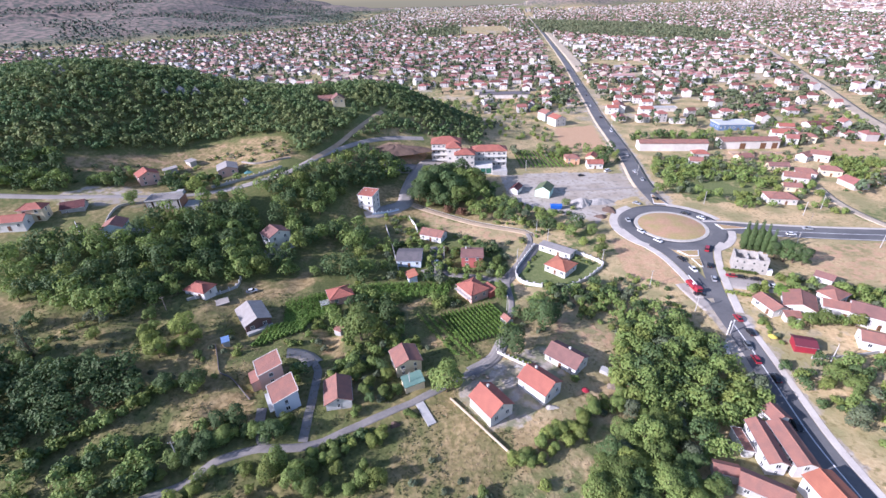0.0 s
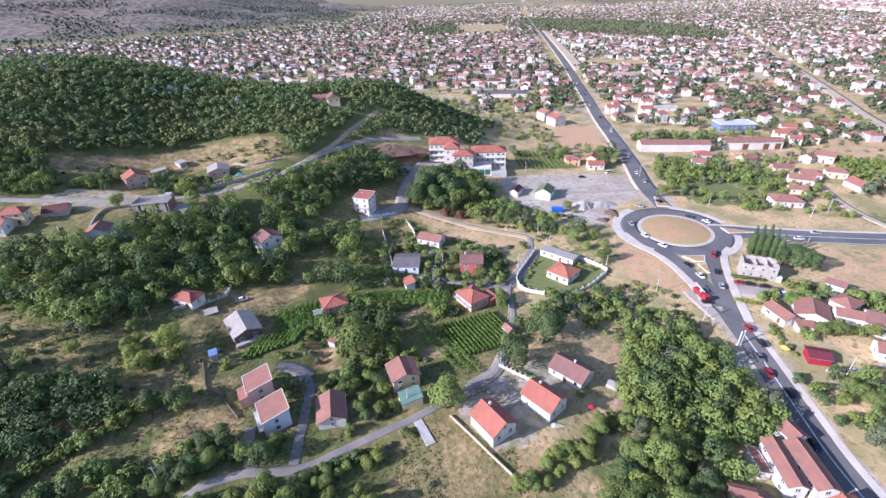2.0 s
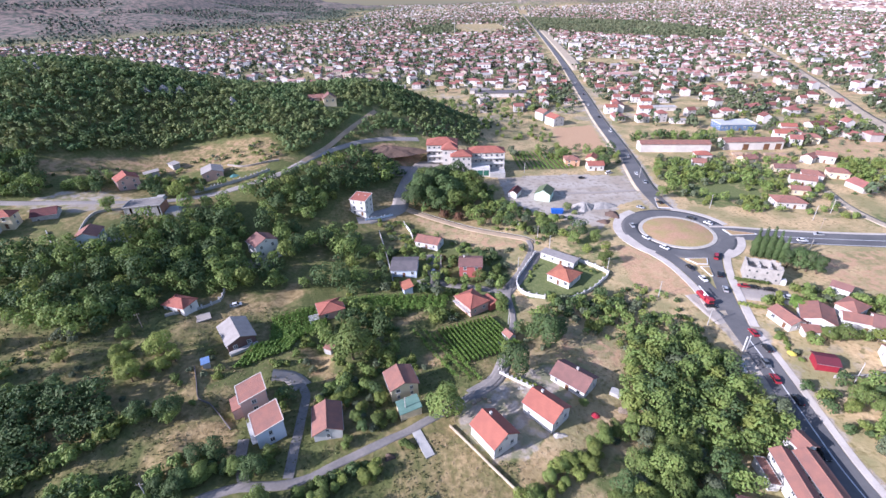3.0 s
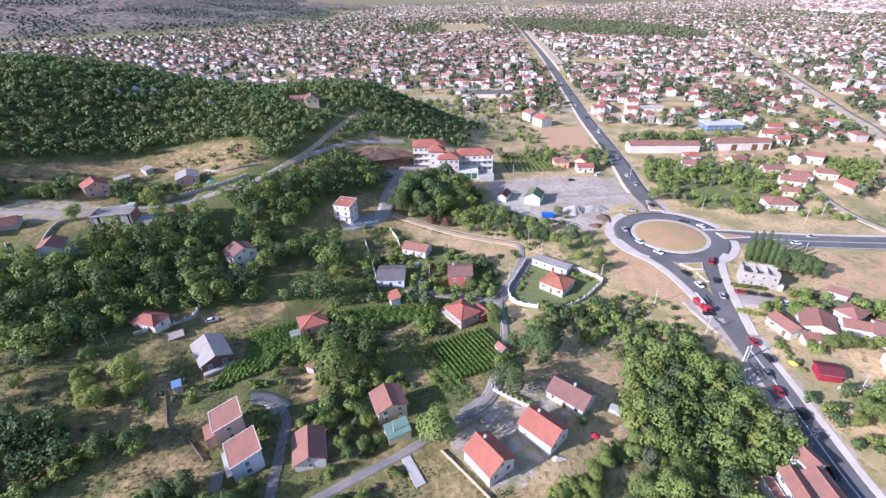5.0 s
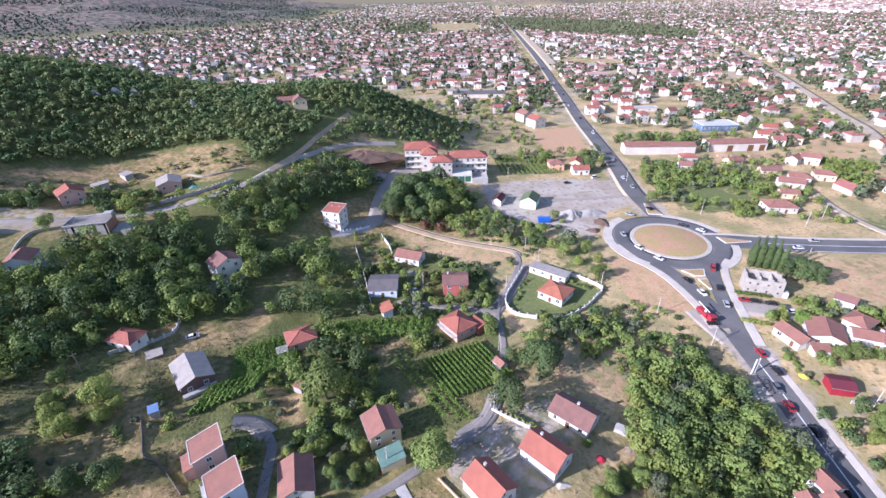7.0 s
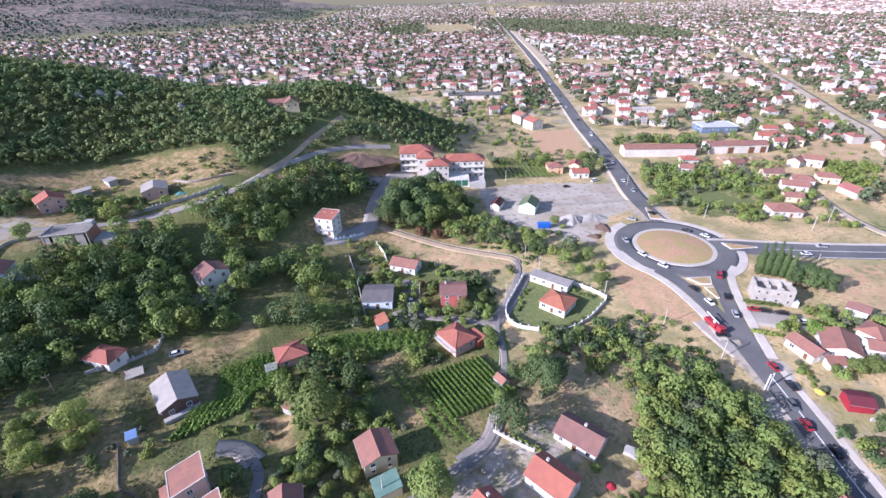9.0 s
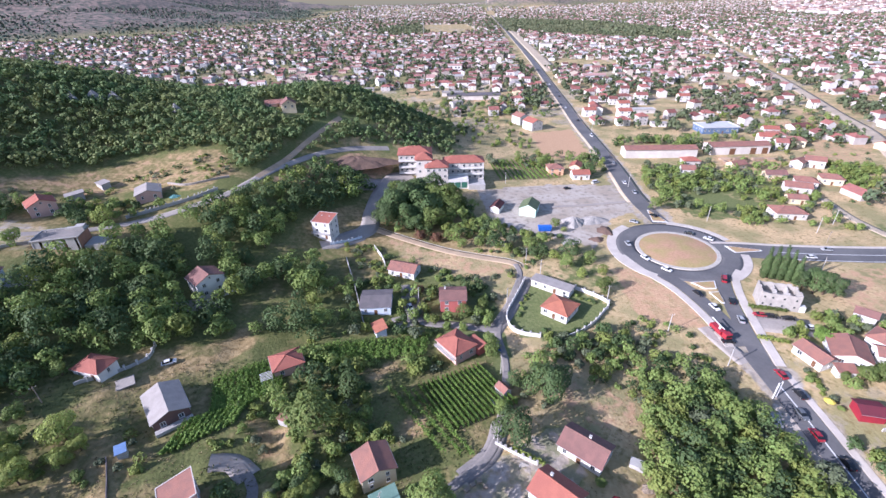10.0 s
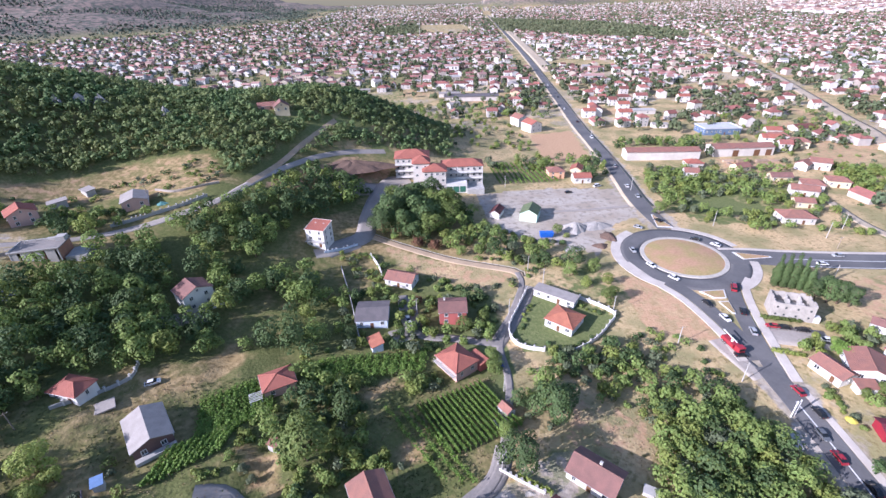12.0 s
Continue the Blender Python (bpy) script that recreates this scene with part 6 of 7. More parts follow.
for z, (poly, cnt) in enumerate((([(-150, 120), (-80, 128), (-60, 118), (-72, 98), (-130, 98)], 34), ([(20, 130), (45, 152), (98, 160), (96, 118), (66, 112)], 90), ([(-16, 56), (26, 56), (60, 96), (20, 70), (-12, 80)], 14),
                                 ([(-30, 225), (40, 215), (70, 205), (40, 190), (-20, 205)], 50), ([(150, 60), (118, 70), (112, 100), (150, 150), (190, 150)], 60), ([(-200, 228), (-90, 288), (-84, 256), (-180, 215)], 60),
                                 ([(232, 180), (420, 300), (360, 420), (300, 345), (245, 252)], 110), ([(-40, 140), (10, 165), (30, 120), (-20, 115)], 50))):
    scatter(poly, cnt, 2.2, (0, 1, 2, 3), (0.5, 1.1), BUSHES, 40 + z, open_ground=z not in (0, 2, 5, 6), gap=0.5)


scatter([(-60, 122), (-34, 160), (-22, 164), (8, 162), (10, 148), (-6, 140), (-4, 118), (-30, 108), (-46, 114)], 80, 1.7, (0, 1, 1, 0), (0.4, 0.8), BUSHES, 61, gap=0.2)
scatter([(-20, 165), (34, 165), (34, 188), (10, 197), (-18, 196)], 40, 1.9, (0, 1, 2), (0.5, 0.9), BUSHES, 62, gap=0.3)


hedgerow([(58, 178), (66, 176), (72, 168.5)], 12, 0.5, (0, 1, 2), (0.35, 0.6), 91, BUSHES)
hedgerow([(40, 164), (43, 173), (49, 183)], 9, 0.5, (0, 1, 2), (0.3, 0.55), 92, BUSHES)
hedgerow([(47, 157), (55, 155.5), (63, 159)], 8, 0.5, (0, 2, 1), (0.35, 0.6), 93, BUSHES)
hedgerow([(121, 127), (120.3, 121), (119.6, 112)], 11, 0.7, (0, 1, 3), (0.45, 0.8), 95, BUSHES)
hedgerow([(46, 243), (56, 232), (66, 226), (76, 222)], 14, 1.0, (0, 2, 3), (0.5, 1.0), 94, BUSHES)


def crowd(name, label, xs, ys, sizes, leaves, quad, material, seed, height=1.35):
    """Many far crowns in one mesh: each a few uneven lobes of leaf clumps on a stem."""
    rng = np.random.RandomState(seed)
    n = len(xs)
    zs = land(xs, ys)
    k = 5
    a = rng.uniform(0, 6.28, (n, k))
    r = sizes[:, None] * rng.uniform(0.15, 0.55, (n, k))
    lob = np.stack([xs[:, None] + r * np.cos(a), ys[:, None] + r * np.sin(a), zs[:, None] + sizes[:, None] * height * rng.uniform(0.45, 0.95, (n, k))], -1)
    rad = sizes[:, None] * rng.uniform(0.42, 0.62, (n, k))
    pick = rng.randint(0, k, (n, leaves))
    c = np.take_along_axis(lob, pick[:, :, None].repeat(3, 2), 1)
    rr = np.take_along_axis(rad, pick, 1)
    d = rng.normal(size=(n, leaves, 3))
    d[..., 2] += 0.4
    d /= np.linalg.norm(d, axis=2)[..., None]
    c = c + d * rr[..., None] * rng.uniform(0.75, 1.0, (n, leaves, 1))
    out = (c - lob.mean(1)[:, None, :]) / sizes[:, None, None]
    nrm = 0.8 * d + 0.55 * out + 0.18 * rng.normal(size=d.shape)
    nrm /= np.linalg.norm(nrm, axis=2)[..., None]
    t = np.cross(nrm, rng.normal(size=d.shape))
    t /= np.linalg.norm(t, axis=2)[..., None]
    b = np.cross(nrm, t)
    s = (quad * sizes)[:, None, None] * rng.uniform(0.6, 1.3, (n, leaves, 1))
    v = np.stack([c - t * s, c - b * s * 0.75, c + t * s, c + b * s * 0.75], 2).reshape(-1, 3)
    return tagged(new(name, mesh_from(name, v, quads_of(v), [material])), label, "trees", kind="stuff")


def far_plants():
    """The trees and bushes further off, too many to tell apart: one mesh for each colour of leaf."""
    rng = np.random.RandomState(3)
    mats = {0: LEAF, 1: LEAF, 2: LEAF_LIGHT, 3: LEAF_DARK, 4: LEAF, 5: LEAF_LIGHT, 6: LEAF_GREY, 7: LEAF_DARK}
    shapes = {0: (7.0, 3.3), 1: (8.5, 3.2), 2: (6.0, 3.0), 3: (7.0, 3.4), 4: (7.5, 2.9), 5: (7.5, 2.8), 6: (5.5, 2.7), 7: (9.0, 3.4)}
    bush_mats = {0: LEAF, 1: LEAF_LIGHT, 2: LEAF_DARK, 3: LEAF_GREY}
    piles = {}
    for x, y, s, i, bush in FAR_PLANTS:
        h, r = (2.3, 1.85) if bush else shapes[i]
        lobes = np.array(crown_lobes(rng, "bush" if bush else "round", h * s, r * s))
        lobes[:, :3] += (x, y, float(land(x, y)) - 0.1)
        far = 1.0 if y < 250 else 0.5
        v = leaf_quads(rng, lobes, int((90 if bush else 290 * min(2.2, max(0.6, s * s))) * far), (0.36 if bush else 0.43 + 0.05 * s) * (1.0 if y < 250 else 1.35))
        piles.setdefault((bush_mats if bush else mats)[i].name, []).append(v)
    for m in (LEAF, LEAF_LIGHT, LEAF_DARK, LEAF_GREY):
        if m.name in piles:
            v = np.concatenate(piles[m.name])
            tagged(new("woodland", mesh_from("woodland", v, quads_of(v), [m])), "loose wood of broadleaf trees and bushes between gardens", "trees", kind="stuff")


# the nearest trees stand as things of their own, the rest join the woodland
WAITING.sort(key=lambda w: math.hypot(w[0], w[1] - 30))
for k, (x, y, s, i, turn, squash) in enumerate(WAITING):
    if k < 298 - len(SINGLES):
        (BROAD if y < 104 else MID).put(i, x, y, s, turn, squash)
    else:
        FAR_PLANTS.append((x, y, s, i, False))
far_plants()


def grass_tufts():
    """Tall grass and weeds standing on the rough ground near by."""
    rng = np.random.RandomState(19)
    for nm, m, lo, hi, seed in (("green_weeds", WEED, -0.2, 0.48, 1), ("dry_grass_tufts", STRAW, 0.40, 1.2, 2)):
        x, y = jitter_grid(-150, 110, 48, 150, 0.95, 90 + seed)
        n1, n2 = fractal(x, y, 0.045, 1), fractal(x, y, 0.16, 2)
        d = 0.04 + 0.75 * n1 + 0.6 * (n2 - 0.5) + np.where(x > 20, 0.42, 0)
        k = (d > lo) & (d < hi) & (road_gap(x, y) > 0.6) & (rng.rand(x.size) < (0.55 if seed == 1 else 0.4))
        for poly in (YARD_A, VERGE_WEST, SHOULDER, GREEN_YARD):
            k &= ~inside(x, y, poly)
        for bx, by, r in BLOCKED:
            k &= (x - bx) ** 2 + (y - by) ** 2 > (0.8 * r) ** 2
        x, y = x[k], y[k]
        n = len(x)
        c = np.repeat(np.stack([x, y, land(x, y)], 1), 4, 0)
        c[:, :2] += rng.normal(size=(len(c), 2)) * 0.3
        a = rng.uniform(0, 6.28, len(c))
        t = np.stack([np.cos(a), np.sin(a), 0 * a], 1)
        s = rng.uniform(0.10, 0.24, len(c))[:, None] * (1.0 if seed == 1 else 0.7)
        up = np.stack([rng.normal(size=len(c)) * 0.35, rng.normal(size=len(c)) * 0.35, np.ones(len(c))], 1) * s * 1.3
        v = np.stack([c - t * s * 0.8, c + t * s * 0.8, c + t * s + up, c - t * s + up * 0.9], 1).reshape(-1, 3)
        tagged(new(nm, mesh_from(nm, v, quads_of(v), [m])), "rough tufts of grass and weeds on open ground", "grass", kind="stuff")


def jitter_grid(x0, x1, y0, y1, step, seed):
    rng = np.random.RandomState(seed)
    gx, gy = np.meshgrid(np.arange(x0, x1, step), np.arange(y0, y1, step))
    gx = gx + rng.uniform(-0.5, 0.5, gx.shape) * step
    gy = gy + rng.uniform(-0.5, 0.5, gy.shape) * step
    return gx.ravel(), gy.ravel()


def road_gap(x, y):
    best = np.full(x.shape, 1e9)
    for line, half in ROADS:
        best = np.minimum(best, edge_distance(x, y, line[::3] + [line[-1]]) - half)
    return best


def hill_forest():
    edge = [(-290, 170), (-235, 222), (-221, 227), (-182, 254), (-131, 286), (-97, 291), (-78, 264), (-66, 300), (-45, 338), (-30, 345), (-1, 343), (20, 352), (40, 370), (40, 420), (0, 440), (-60, 430), (-110, 385), (-200, 385), (-330, 370), (-380, 300), (-360, 220)]
    x, y = jitter_grid(-420, 45, 160, 520, 3.4, 7)
    k = inside(x, y, edge) & (road_gap(x, y) > 1.5) & (np.hypot(x + 67, y - 337) > 10) & (np.hypot(x + 78, y - 341) > 8)
    tongue = inside(x, y, [(-62, 288), (-40, 332), (-26, 341), (-4, 336), (-30, 314), (-50, 299)]) & (road_gap(x, y) > 1)
    k |= tongue
    k |= inside(x, y, [(-12, 340), (-3, 331), (14, 329), (26, 341), (37, 336), (44, 372), (44, 420), (20, 430), (0, 380)]) & (road_gap(x, y) > 1)
    x, y = x[k], y[k]
    s = np.random.RandomState(8).uniform(1.9, 3.5, len(x))
    crowd("hillside_forest", "dense low green broadleaf wood on a hillside", x, y, s, 46, 0.245, LEAF_FOREST, 9)


hill_forest()
grass_tufts()


# ---- vineyards and plots ----
def vine_rows(name, label, starts, vec, count_step, height, width, seed, material=VINE, group="vine rows"):
    """Rows of vines: each a wavy hedge of leaf clumps on posts."""
    rng = np.random.RandomState(seed)
    for (x, y) in starts:
        length = math.hypot(*vec)
        n = int(length * count_step)
        t = rng.rand(n)
        c = np.stack([x + vec[0] * t + rng.normal(size=n) * width * 0.4, y + vec[1] * t + rng.normal(size=n) * width * 0.4, height * (0.3 + 0.7 * rng.rand(n))], 1)
        c[:, 2] += land(c[:, 0], c[:, 1])
        lobes = np.concatenate([c, np.full((n, 3), 0.1)], 1)
        root = tagged(new(name), label, "vine row", group)
        v = leaf_quads(rng, lobes, n, 0.21 if width < 0.25 else 0.27, 0.6)
        ob = new("foliage", mesh_from("foliage", v, quads_of(v), [material]))
        ob.parent = root
        for i in range(int(length / 5) + 1):
            px, py = x + vec[0] * i * 5 / length, y + vec[1] * i * 5 / length
            g = float(land(px, py))
            bm = bmesh.new()
            tube(bm, (px, py, g - 0.2), (px, py, g + height), 0.05, 0.05, 5)
            part("post", bm, WOOD, root)


vine_rows("vine_row", "trimmed green vine row in a small vineyard", [(1.2 + 1.5 * i, 136.2 + 0.56 * i) for i in range(14)], (8.4, -18.6), 90, 1.8, 0.20, 61)
vine_rows("vine_row", "overgrown vine row at the edge of a plot", [(-8, 136), (-4, 135.5), (-0.8, 134.5)], (14.5, -25), 26, 1.6, 0.7, 62)
vine_rows("vine_row", "green vine row in a flat vineyard", [(62 + 3.3 * i, 336) for i in range(12)], (1.5, -36), 30, 1.7, 0.5, 63)
vine_rows("crop_row", "low leafy crop row in a vegetable plot", [(-64 + 1.6 * i, 116 + 0.9 * i) for i in range(10)], (2.5, 9), 80, 1.2, 0.6, 64, VINE, "crop rows")
vine_rows("crop_row", "tangled leafy crop row beside a small house", [(-56 + 2.0 * i, 129 + 1.0 * i) for i in range(9)], (-3, 13), 80, 1.4, 1.4, 65, VINE, "crop rows")
vine_rows("crop_row", "tall leafy bean row beside a path", [(-30 + 3 * i, 148 + 0.2 * i) for i in range(12)], (2, 9), 75, 1.6, 1.9, 66, VINE, "crop rows")
vine_rows("orchard_strip", "dry grassy orchard strip with low bushes", [(50, 372 + 16 * i) for i in range(6)], (52, -7), 5, 1.6, 1.2, 67, LEAF_GREY, "orchard strips")


# ---- the town on the plain ----
PINES = [(390, 1680), (560, 2700), (900, 2000), (880, 1400), (712, 1144), (600, 1250)]
KNOLL = [(-60, 1640), (30, 1560), (230, 1560), (290, 1800), (200, 1980), (-40, 1950)]


def town_sites():
    rng = np.random.RandomState(77)
    gx, gy = np.meshgrid(np.arange(-3000, 4300, 18.5), np.arange(-60, 6000, 20.5))
    a = radians(-9)
    x = (gx * math.cos(a) - gy * math.sin(a)).ravel() + rng.uniform(-6, 6, gx.size)
    y = (gx * math.sin(a) + gy * math.cos(a)).ravel() + rng.uniform(-7, 7, gx.size)
    dens = 0.54 + 0.9 * (fractal(x, y, 0.012, 31) - 0.35) + np.clip((y - 500) / 1000, 0, 0.42)
    dens *= np.clip(0.35 + 1.25 * fractal(x, y, 0.03, 33), 0.3, 1.25)
    dens *= np.where(x < 0.06 * y - 20, 0.62, 1.0)
    dens = np.where(y > 2500, dens * np.clip(1.05 - y / 6500, 0.25, 1), dens)
    keep = (rng.rand(x.size) < dens) & (x > -0.95 * y - 40) & (x < 1.25 * y + 90) & (land(x, y) - 0.018 * np.clip(y - 3300, 0, 2600) < 14)
    keep &= ~((x < 60) & (y < 640 - 0.4 * x * 0)) & ~((x > 40) & (x < 160) & (y < 480)) & ~((x >= 160) & (y < 405)) & ~((x > 230) & (x < 330) & (y < 430))
    keep &= ~inside(x, y, PINES) & ~inside(x, y, KNOLL) & (road_gap(x, y) > 7) & (edge_distance(x, y, MAIN_NORTH[::6]) > np.where(y > 800, 28, 17))
    for field in TOWN_FIELDS:
        keep &= ~inside(x, y, field)
    near = (x > 255) & (y > 215) & (y < 405) & (x < 560) & (rng.rand(x.size) < 0.4) & (road_gap(x, y) > 8) & ~inside(x, y, FIELD_EAST)
    keep |= near
    for bx, by, r in BLOCKED:
        keep &= (x - bx) ** 2 + (y - by) ** 2 > (r + 9) ** 2
    x, y = x[keep], y[keep]
    turn = a + rng.normal(size=x.size) * 0.10 + (rng.rand(x.size) < 0.45) * math.pi / 2
    o = np.argsort(np.hypot(x - 60, y))
    return x[o], y[o], turn[o], rng


def town():
    x, y, turn, rng = town_sites()
    kinds = [("white plastered town house with red tiled roof", 10.5, 9.0, 6.0, 2.4, "gable", WALL_TOWN, ROOF_TOWN, 2), ("pale town house with red hip roof", 11.0, 10.0, 5.6, 2.2, "hip", WALL_TOWN, ROOF_TOWN, 2),
             ("low pale town house with faded red roof", 12.0, 8.5, 3.4, 2.0, "gable", WALL_TOWN, ROOF_TOWN, 1), ("tall pale town house with red roof", 10.0, 9.5, 8.0, 2.4, "hip", WALL_TOWN, ROOF_TOWN, 3),
             ("low grey-roofed outbuilding in the town", 11.0, 7.0, 3.2, 1.0, "gable", WALL_TOWN, ROOF_GREY, 1)]
    first = {}
    keep_blocked = list(BLOCKED)
    near = 150
    for i in range(near):
        k = int(rng.choice(5, p=(0.3, 0.25, 0.25, 0.12, 0.08)))
        s = float(rng.uniform(0.85, 1.2))
        m = pose(x[i], y[i], float(land(x[i], y[i])), 0, 0, math.degrees(turn[i])) @ Matrix.Diagonal((s, s, 1, 1))
        if k not in first:
            lab, l, w, e, r, roof, wm, rm, st = kinds[k]
            first[k] = house("town_house", lab, 0, 0, 0, l, w, e, r, roof, wm, rm, st, (), door=False, category="house", over=0.4, z=0.0, plain=True)
            tagged(first[k], group="town houses")
            first[k].matrix_basis = m
        else:
            copy_thing(first[k], m)
    BLOCKED[:] = keep_blocked
    # the rest of the town, too many to tell apart
    X, Y, T = x[near:], y[near:], turn[near:]
    n = len(X)
    L, W, E = rng.uniform(4.2, 6.8, n), rng.uniform(3.8, 5.4, n), rng.choice((3.4, 6.0, 7.0, 9.5), n, p=(0.25, 0.35, 0.27, 0.13))
    big = rng.rand(n) < 0.025
    L, W = np.where(big, L * 2.6, L), np.where(big, W * 1.5, W)
    tall = (X > 1900) & (Y > 2000) & (X > 0.8 * Y) & (rng.rand(n) < 0.10)
    L, W, E = np.where(tall, 16, L), np.where(tall, 7.5, W), np.where(tall, 19, E)
    R, Z = rng.uniform(1.2, 2.1, n), land(X, Y)

    def to_world(u, v, z):
        c, s = np.cos(T), np.sin(T)
        return np.stack([X + u * c - v * s, Y + u * s + v * c, Z + z], -1)

    corners = [(-1, -1), (1, -1), (1, 1), (-1, 1)]
    low = [to_world(a * L, b * W, -1 + 0 * E) for a, b in corners]
    top = [to_world(a * L, b * W, E) for a, b in corners]
    ridge = [to_world(-L, 0 * W, E + R), to_world(L, 0 * W, E + R)]
    v, f = [], []

    def quad(a, b, c, d):
        base = len(v) * n * 4
        v.append(np.stack([a, b, c, d], 1).reshape(-1, 3))
        f.append(np.arange(n * 4).reshape(-1, 4) + base)

    for i in range(4):
        j = (i + 1) % 4
        quad(low[i], low[j], top[j], top[i])
    mid = [to_world(-L, 0 * W, E), to_world(L, 0 * W, E)]
    quad(top[3], top[0], ridge[0], ridge[0] + (mid[0] - mid[0]) + 0.001)
    quad(top[1], top[2], ridge[1], ridge[1] + 0.001)
    walls = 6
    o = 1.1
    et = [to_world(a * L * 1.06, b * W * o, E - 0.15) for a, b in corners]
    rt = [to_world(-L * 1.06, 0 * W, E + R + 0.12), to_world(L * 1.06, 0 * W, E + R + 0.12)]
    quad(et[0], et[1], rt[1], rt[0])
    quad(et[2], et[3], rt[0], rt[1])
    # dark windows on the long wall of the nearer ones
    roofs = 2
    nw = int((np.hypot(X, Y) < 1300).sum())
    for q in (-0.5, 0.15, 0.6):
        w0 = [to_world(L * (q + e), -(W + 0.05), z)[:nw] for e, z in ((-0.11, E * 0.55), (0.11, E * 0.55), (0.11, E * 0.80), (-0.11, E * 0.80))]
        f.append(np.arange(nw * 4).reshape(-1, 4) + sum(len(q) for q in v))
        v.append(np.stack(w0, 1).reshape(-1, 3))
    col = rng.choice(4, n, p=(0.55, 0.22, 0.13, 0.10))
    roof_col = rng.choice(4, n, p=(0.48, 0.20, 0.25, 0.07))
    fm = np.concatenate([np.tile(col, walls), np.tile(4 + roof_col, roofs), np.full(3 * nw, 8)])
    # far roof colours are lightened and greyed, with distance haze mixed into them
    mats = [mat("town_wall_white", (0.64, 0.615, 0.59), (0.54, 0.52, 0.50), 0.05, 0.9, world_space=True, island=0.12), mat("town_wall_cream", (0.50, 0.435, 0.355), (0.45, 0.39, 0.32), 0.05, 0.9, world_space=True, island=0.15),
            mat("town_wall_pink", (0.47, 0.345, 0.30), (0.40, 0.295, 0.265), 0.05, 0.9, world_space=True, island=0.15), mat("town_wall_block", (0.40, 0.34, 0.30), (0.34, 0.29, 0.26), 0.05, 0.9, world_space=True, island=0.15),
            mat("town_roof_red", (0.29, 0.132, 0.117), (0.235, 0.113, 0.101), 0.05, 0.85, world_space=True, island=0.2), mat("town_roof_faded_hazed", (0.38, 0.232, 0.205), (0.32, 0.20, 0.175), 0.05, 0.85, world_space=True, island=0.2),
            mat("town_roof_brown", (0.18, 0.085, 0.070), (0.14, 0.072, 0.062), 0.05, 0.85, world_space=True, island=0.2), mat("town_roof_grey", (0.34, 0.33, 0.32), (0.27, 0.26, 0.255), 0.05, 0.8, world_space=True, island=0.2), GLASS]
    me = mesh_from("distant_town", np.concatenate(v), np.concatenate(f), mats, fm)
    tagged(new("distant_town", me), "wide spread of small white houses with red roofs", "houses", kind="stuff")
    # town trees
    tr = np.random.RandomState(5)
    k = tr.rand(len(x)) < 0.95
    tx = np.concatenate([x[k] + tr.uniform(-13, 13, k.sum()), x + tr.uniform(-14, 14, len(x))])
    ty = np.concatenate([y[k] + tr.uniform(-13, 13, k.sum()), y + tr.uniform(-14, 14, len(y))])
    gx, gy = jitter_grid(-1900, 2300, 330, 2900, 21, 12)
    g = (fractal(gx, gy, 0.02, 55) > np.where(gx < 0.06 * gy - 20, 0.34, 0.48)) & (gx > -0.95 * gy) & (gx < 1.2 * gy + 90) & (land(gx, gy) < 16)
    g &= ~((gx < 60) & (gy < 560)) & ~((gx < 165) & (gy < 480))
    hx, hy = jitter_grid(60, 800, 330, 820, 12, 22)
    q = (fractal(hx, hy, 0.035, 56) > 0.54) & (hx > 165 - 0.2 * (hy - 480)) & (hx < 1.2 * hy + 60)
    for bx, by, r in BLOCKED:
        q &= (hx - bx) ** 2 + (hy - by) ** 2 > (r + 3) ** 2
    tx, ty = np.concatenate([tx, gx[g], hx[q]]), np.concatenate([ty, gy[g], hy[q]])
    ok = (road_gap(tx, ty) > 3) & (edge_distance(tx, ty, MAIN_NORTH[::6]) > np.where(ty > 800, 24, 11))
    for poly in (SOIL, FIELD_EAST, LOT, *TOWN_FIELDS):
        ok &= ~inside(tx, ty, poly)
    tx, ty = tx[ok], ty[ok]
    near_t = np.hypot(tx, ty) < 800
    mid_t = ~near_t & (np.hypot(tx, ty) < 1500)
    last_t = ~near_t & ~mid_t & (tr.rand(len(tx)) < 0.6)
    sz = tr.uniform(2.6, 5.8, len(tx))
    crowd("town_trees_near", "scattered garden trees between town houses", tx[near_t], ty[near_t], sz[near_t], 50, 0.27, LEAF_TOWN, 13)
    crowd("town_trees_middle", "scattered garden trees across the town", tx[mid_t], ty[mid_t], sz[mid_t] * 1.05, 12, 0.48, LEAF_TOWN, 14)
    crowd("town_trees_far", "scattered far garden trees across the town", tx[last_t], ty[last_t], sz[last_t] * 1.2, 3, 0.95, LEAF_TOWN, 20)
    px, py = jitter_grid(-60, 950, 1100, 2700, 12, 15)
    k = inside(px, py, PINES) | (inside(px, py, [(-60, 1540), (40, 2000), (126, 2560), (580, 2660), (340, 1545), (300, 1640), (330, 2225), (138, 2240), (112, 1590)]) & (edge_distance(px, py, MAIN_NORTH[::6]) > 16))
    crowd("pine_wood", "flat dark green pine wood beside the main road", px[k], py[k], tr.uniform(3.2, 6.2, k.sum()), 10, 0.56, mat("pine_needles", (0.130, 0.155, 0.082), (0.165, 0.175, 0.095), 0.02, 0.8, island=0.25, translucent=0.2, world_space=True), 16)
    scrub = mat("scrub_far", (0.095, 0.120, 0.085), (0.070, 0.095, 0.075), 0.01, 0.9, island=0.3, world_space=True)
    mx, my = jitter_grid(-4200, 200, 1500, 4500, 20, 17)
    hz = land(mx, my)
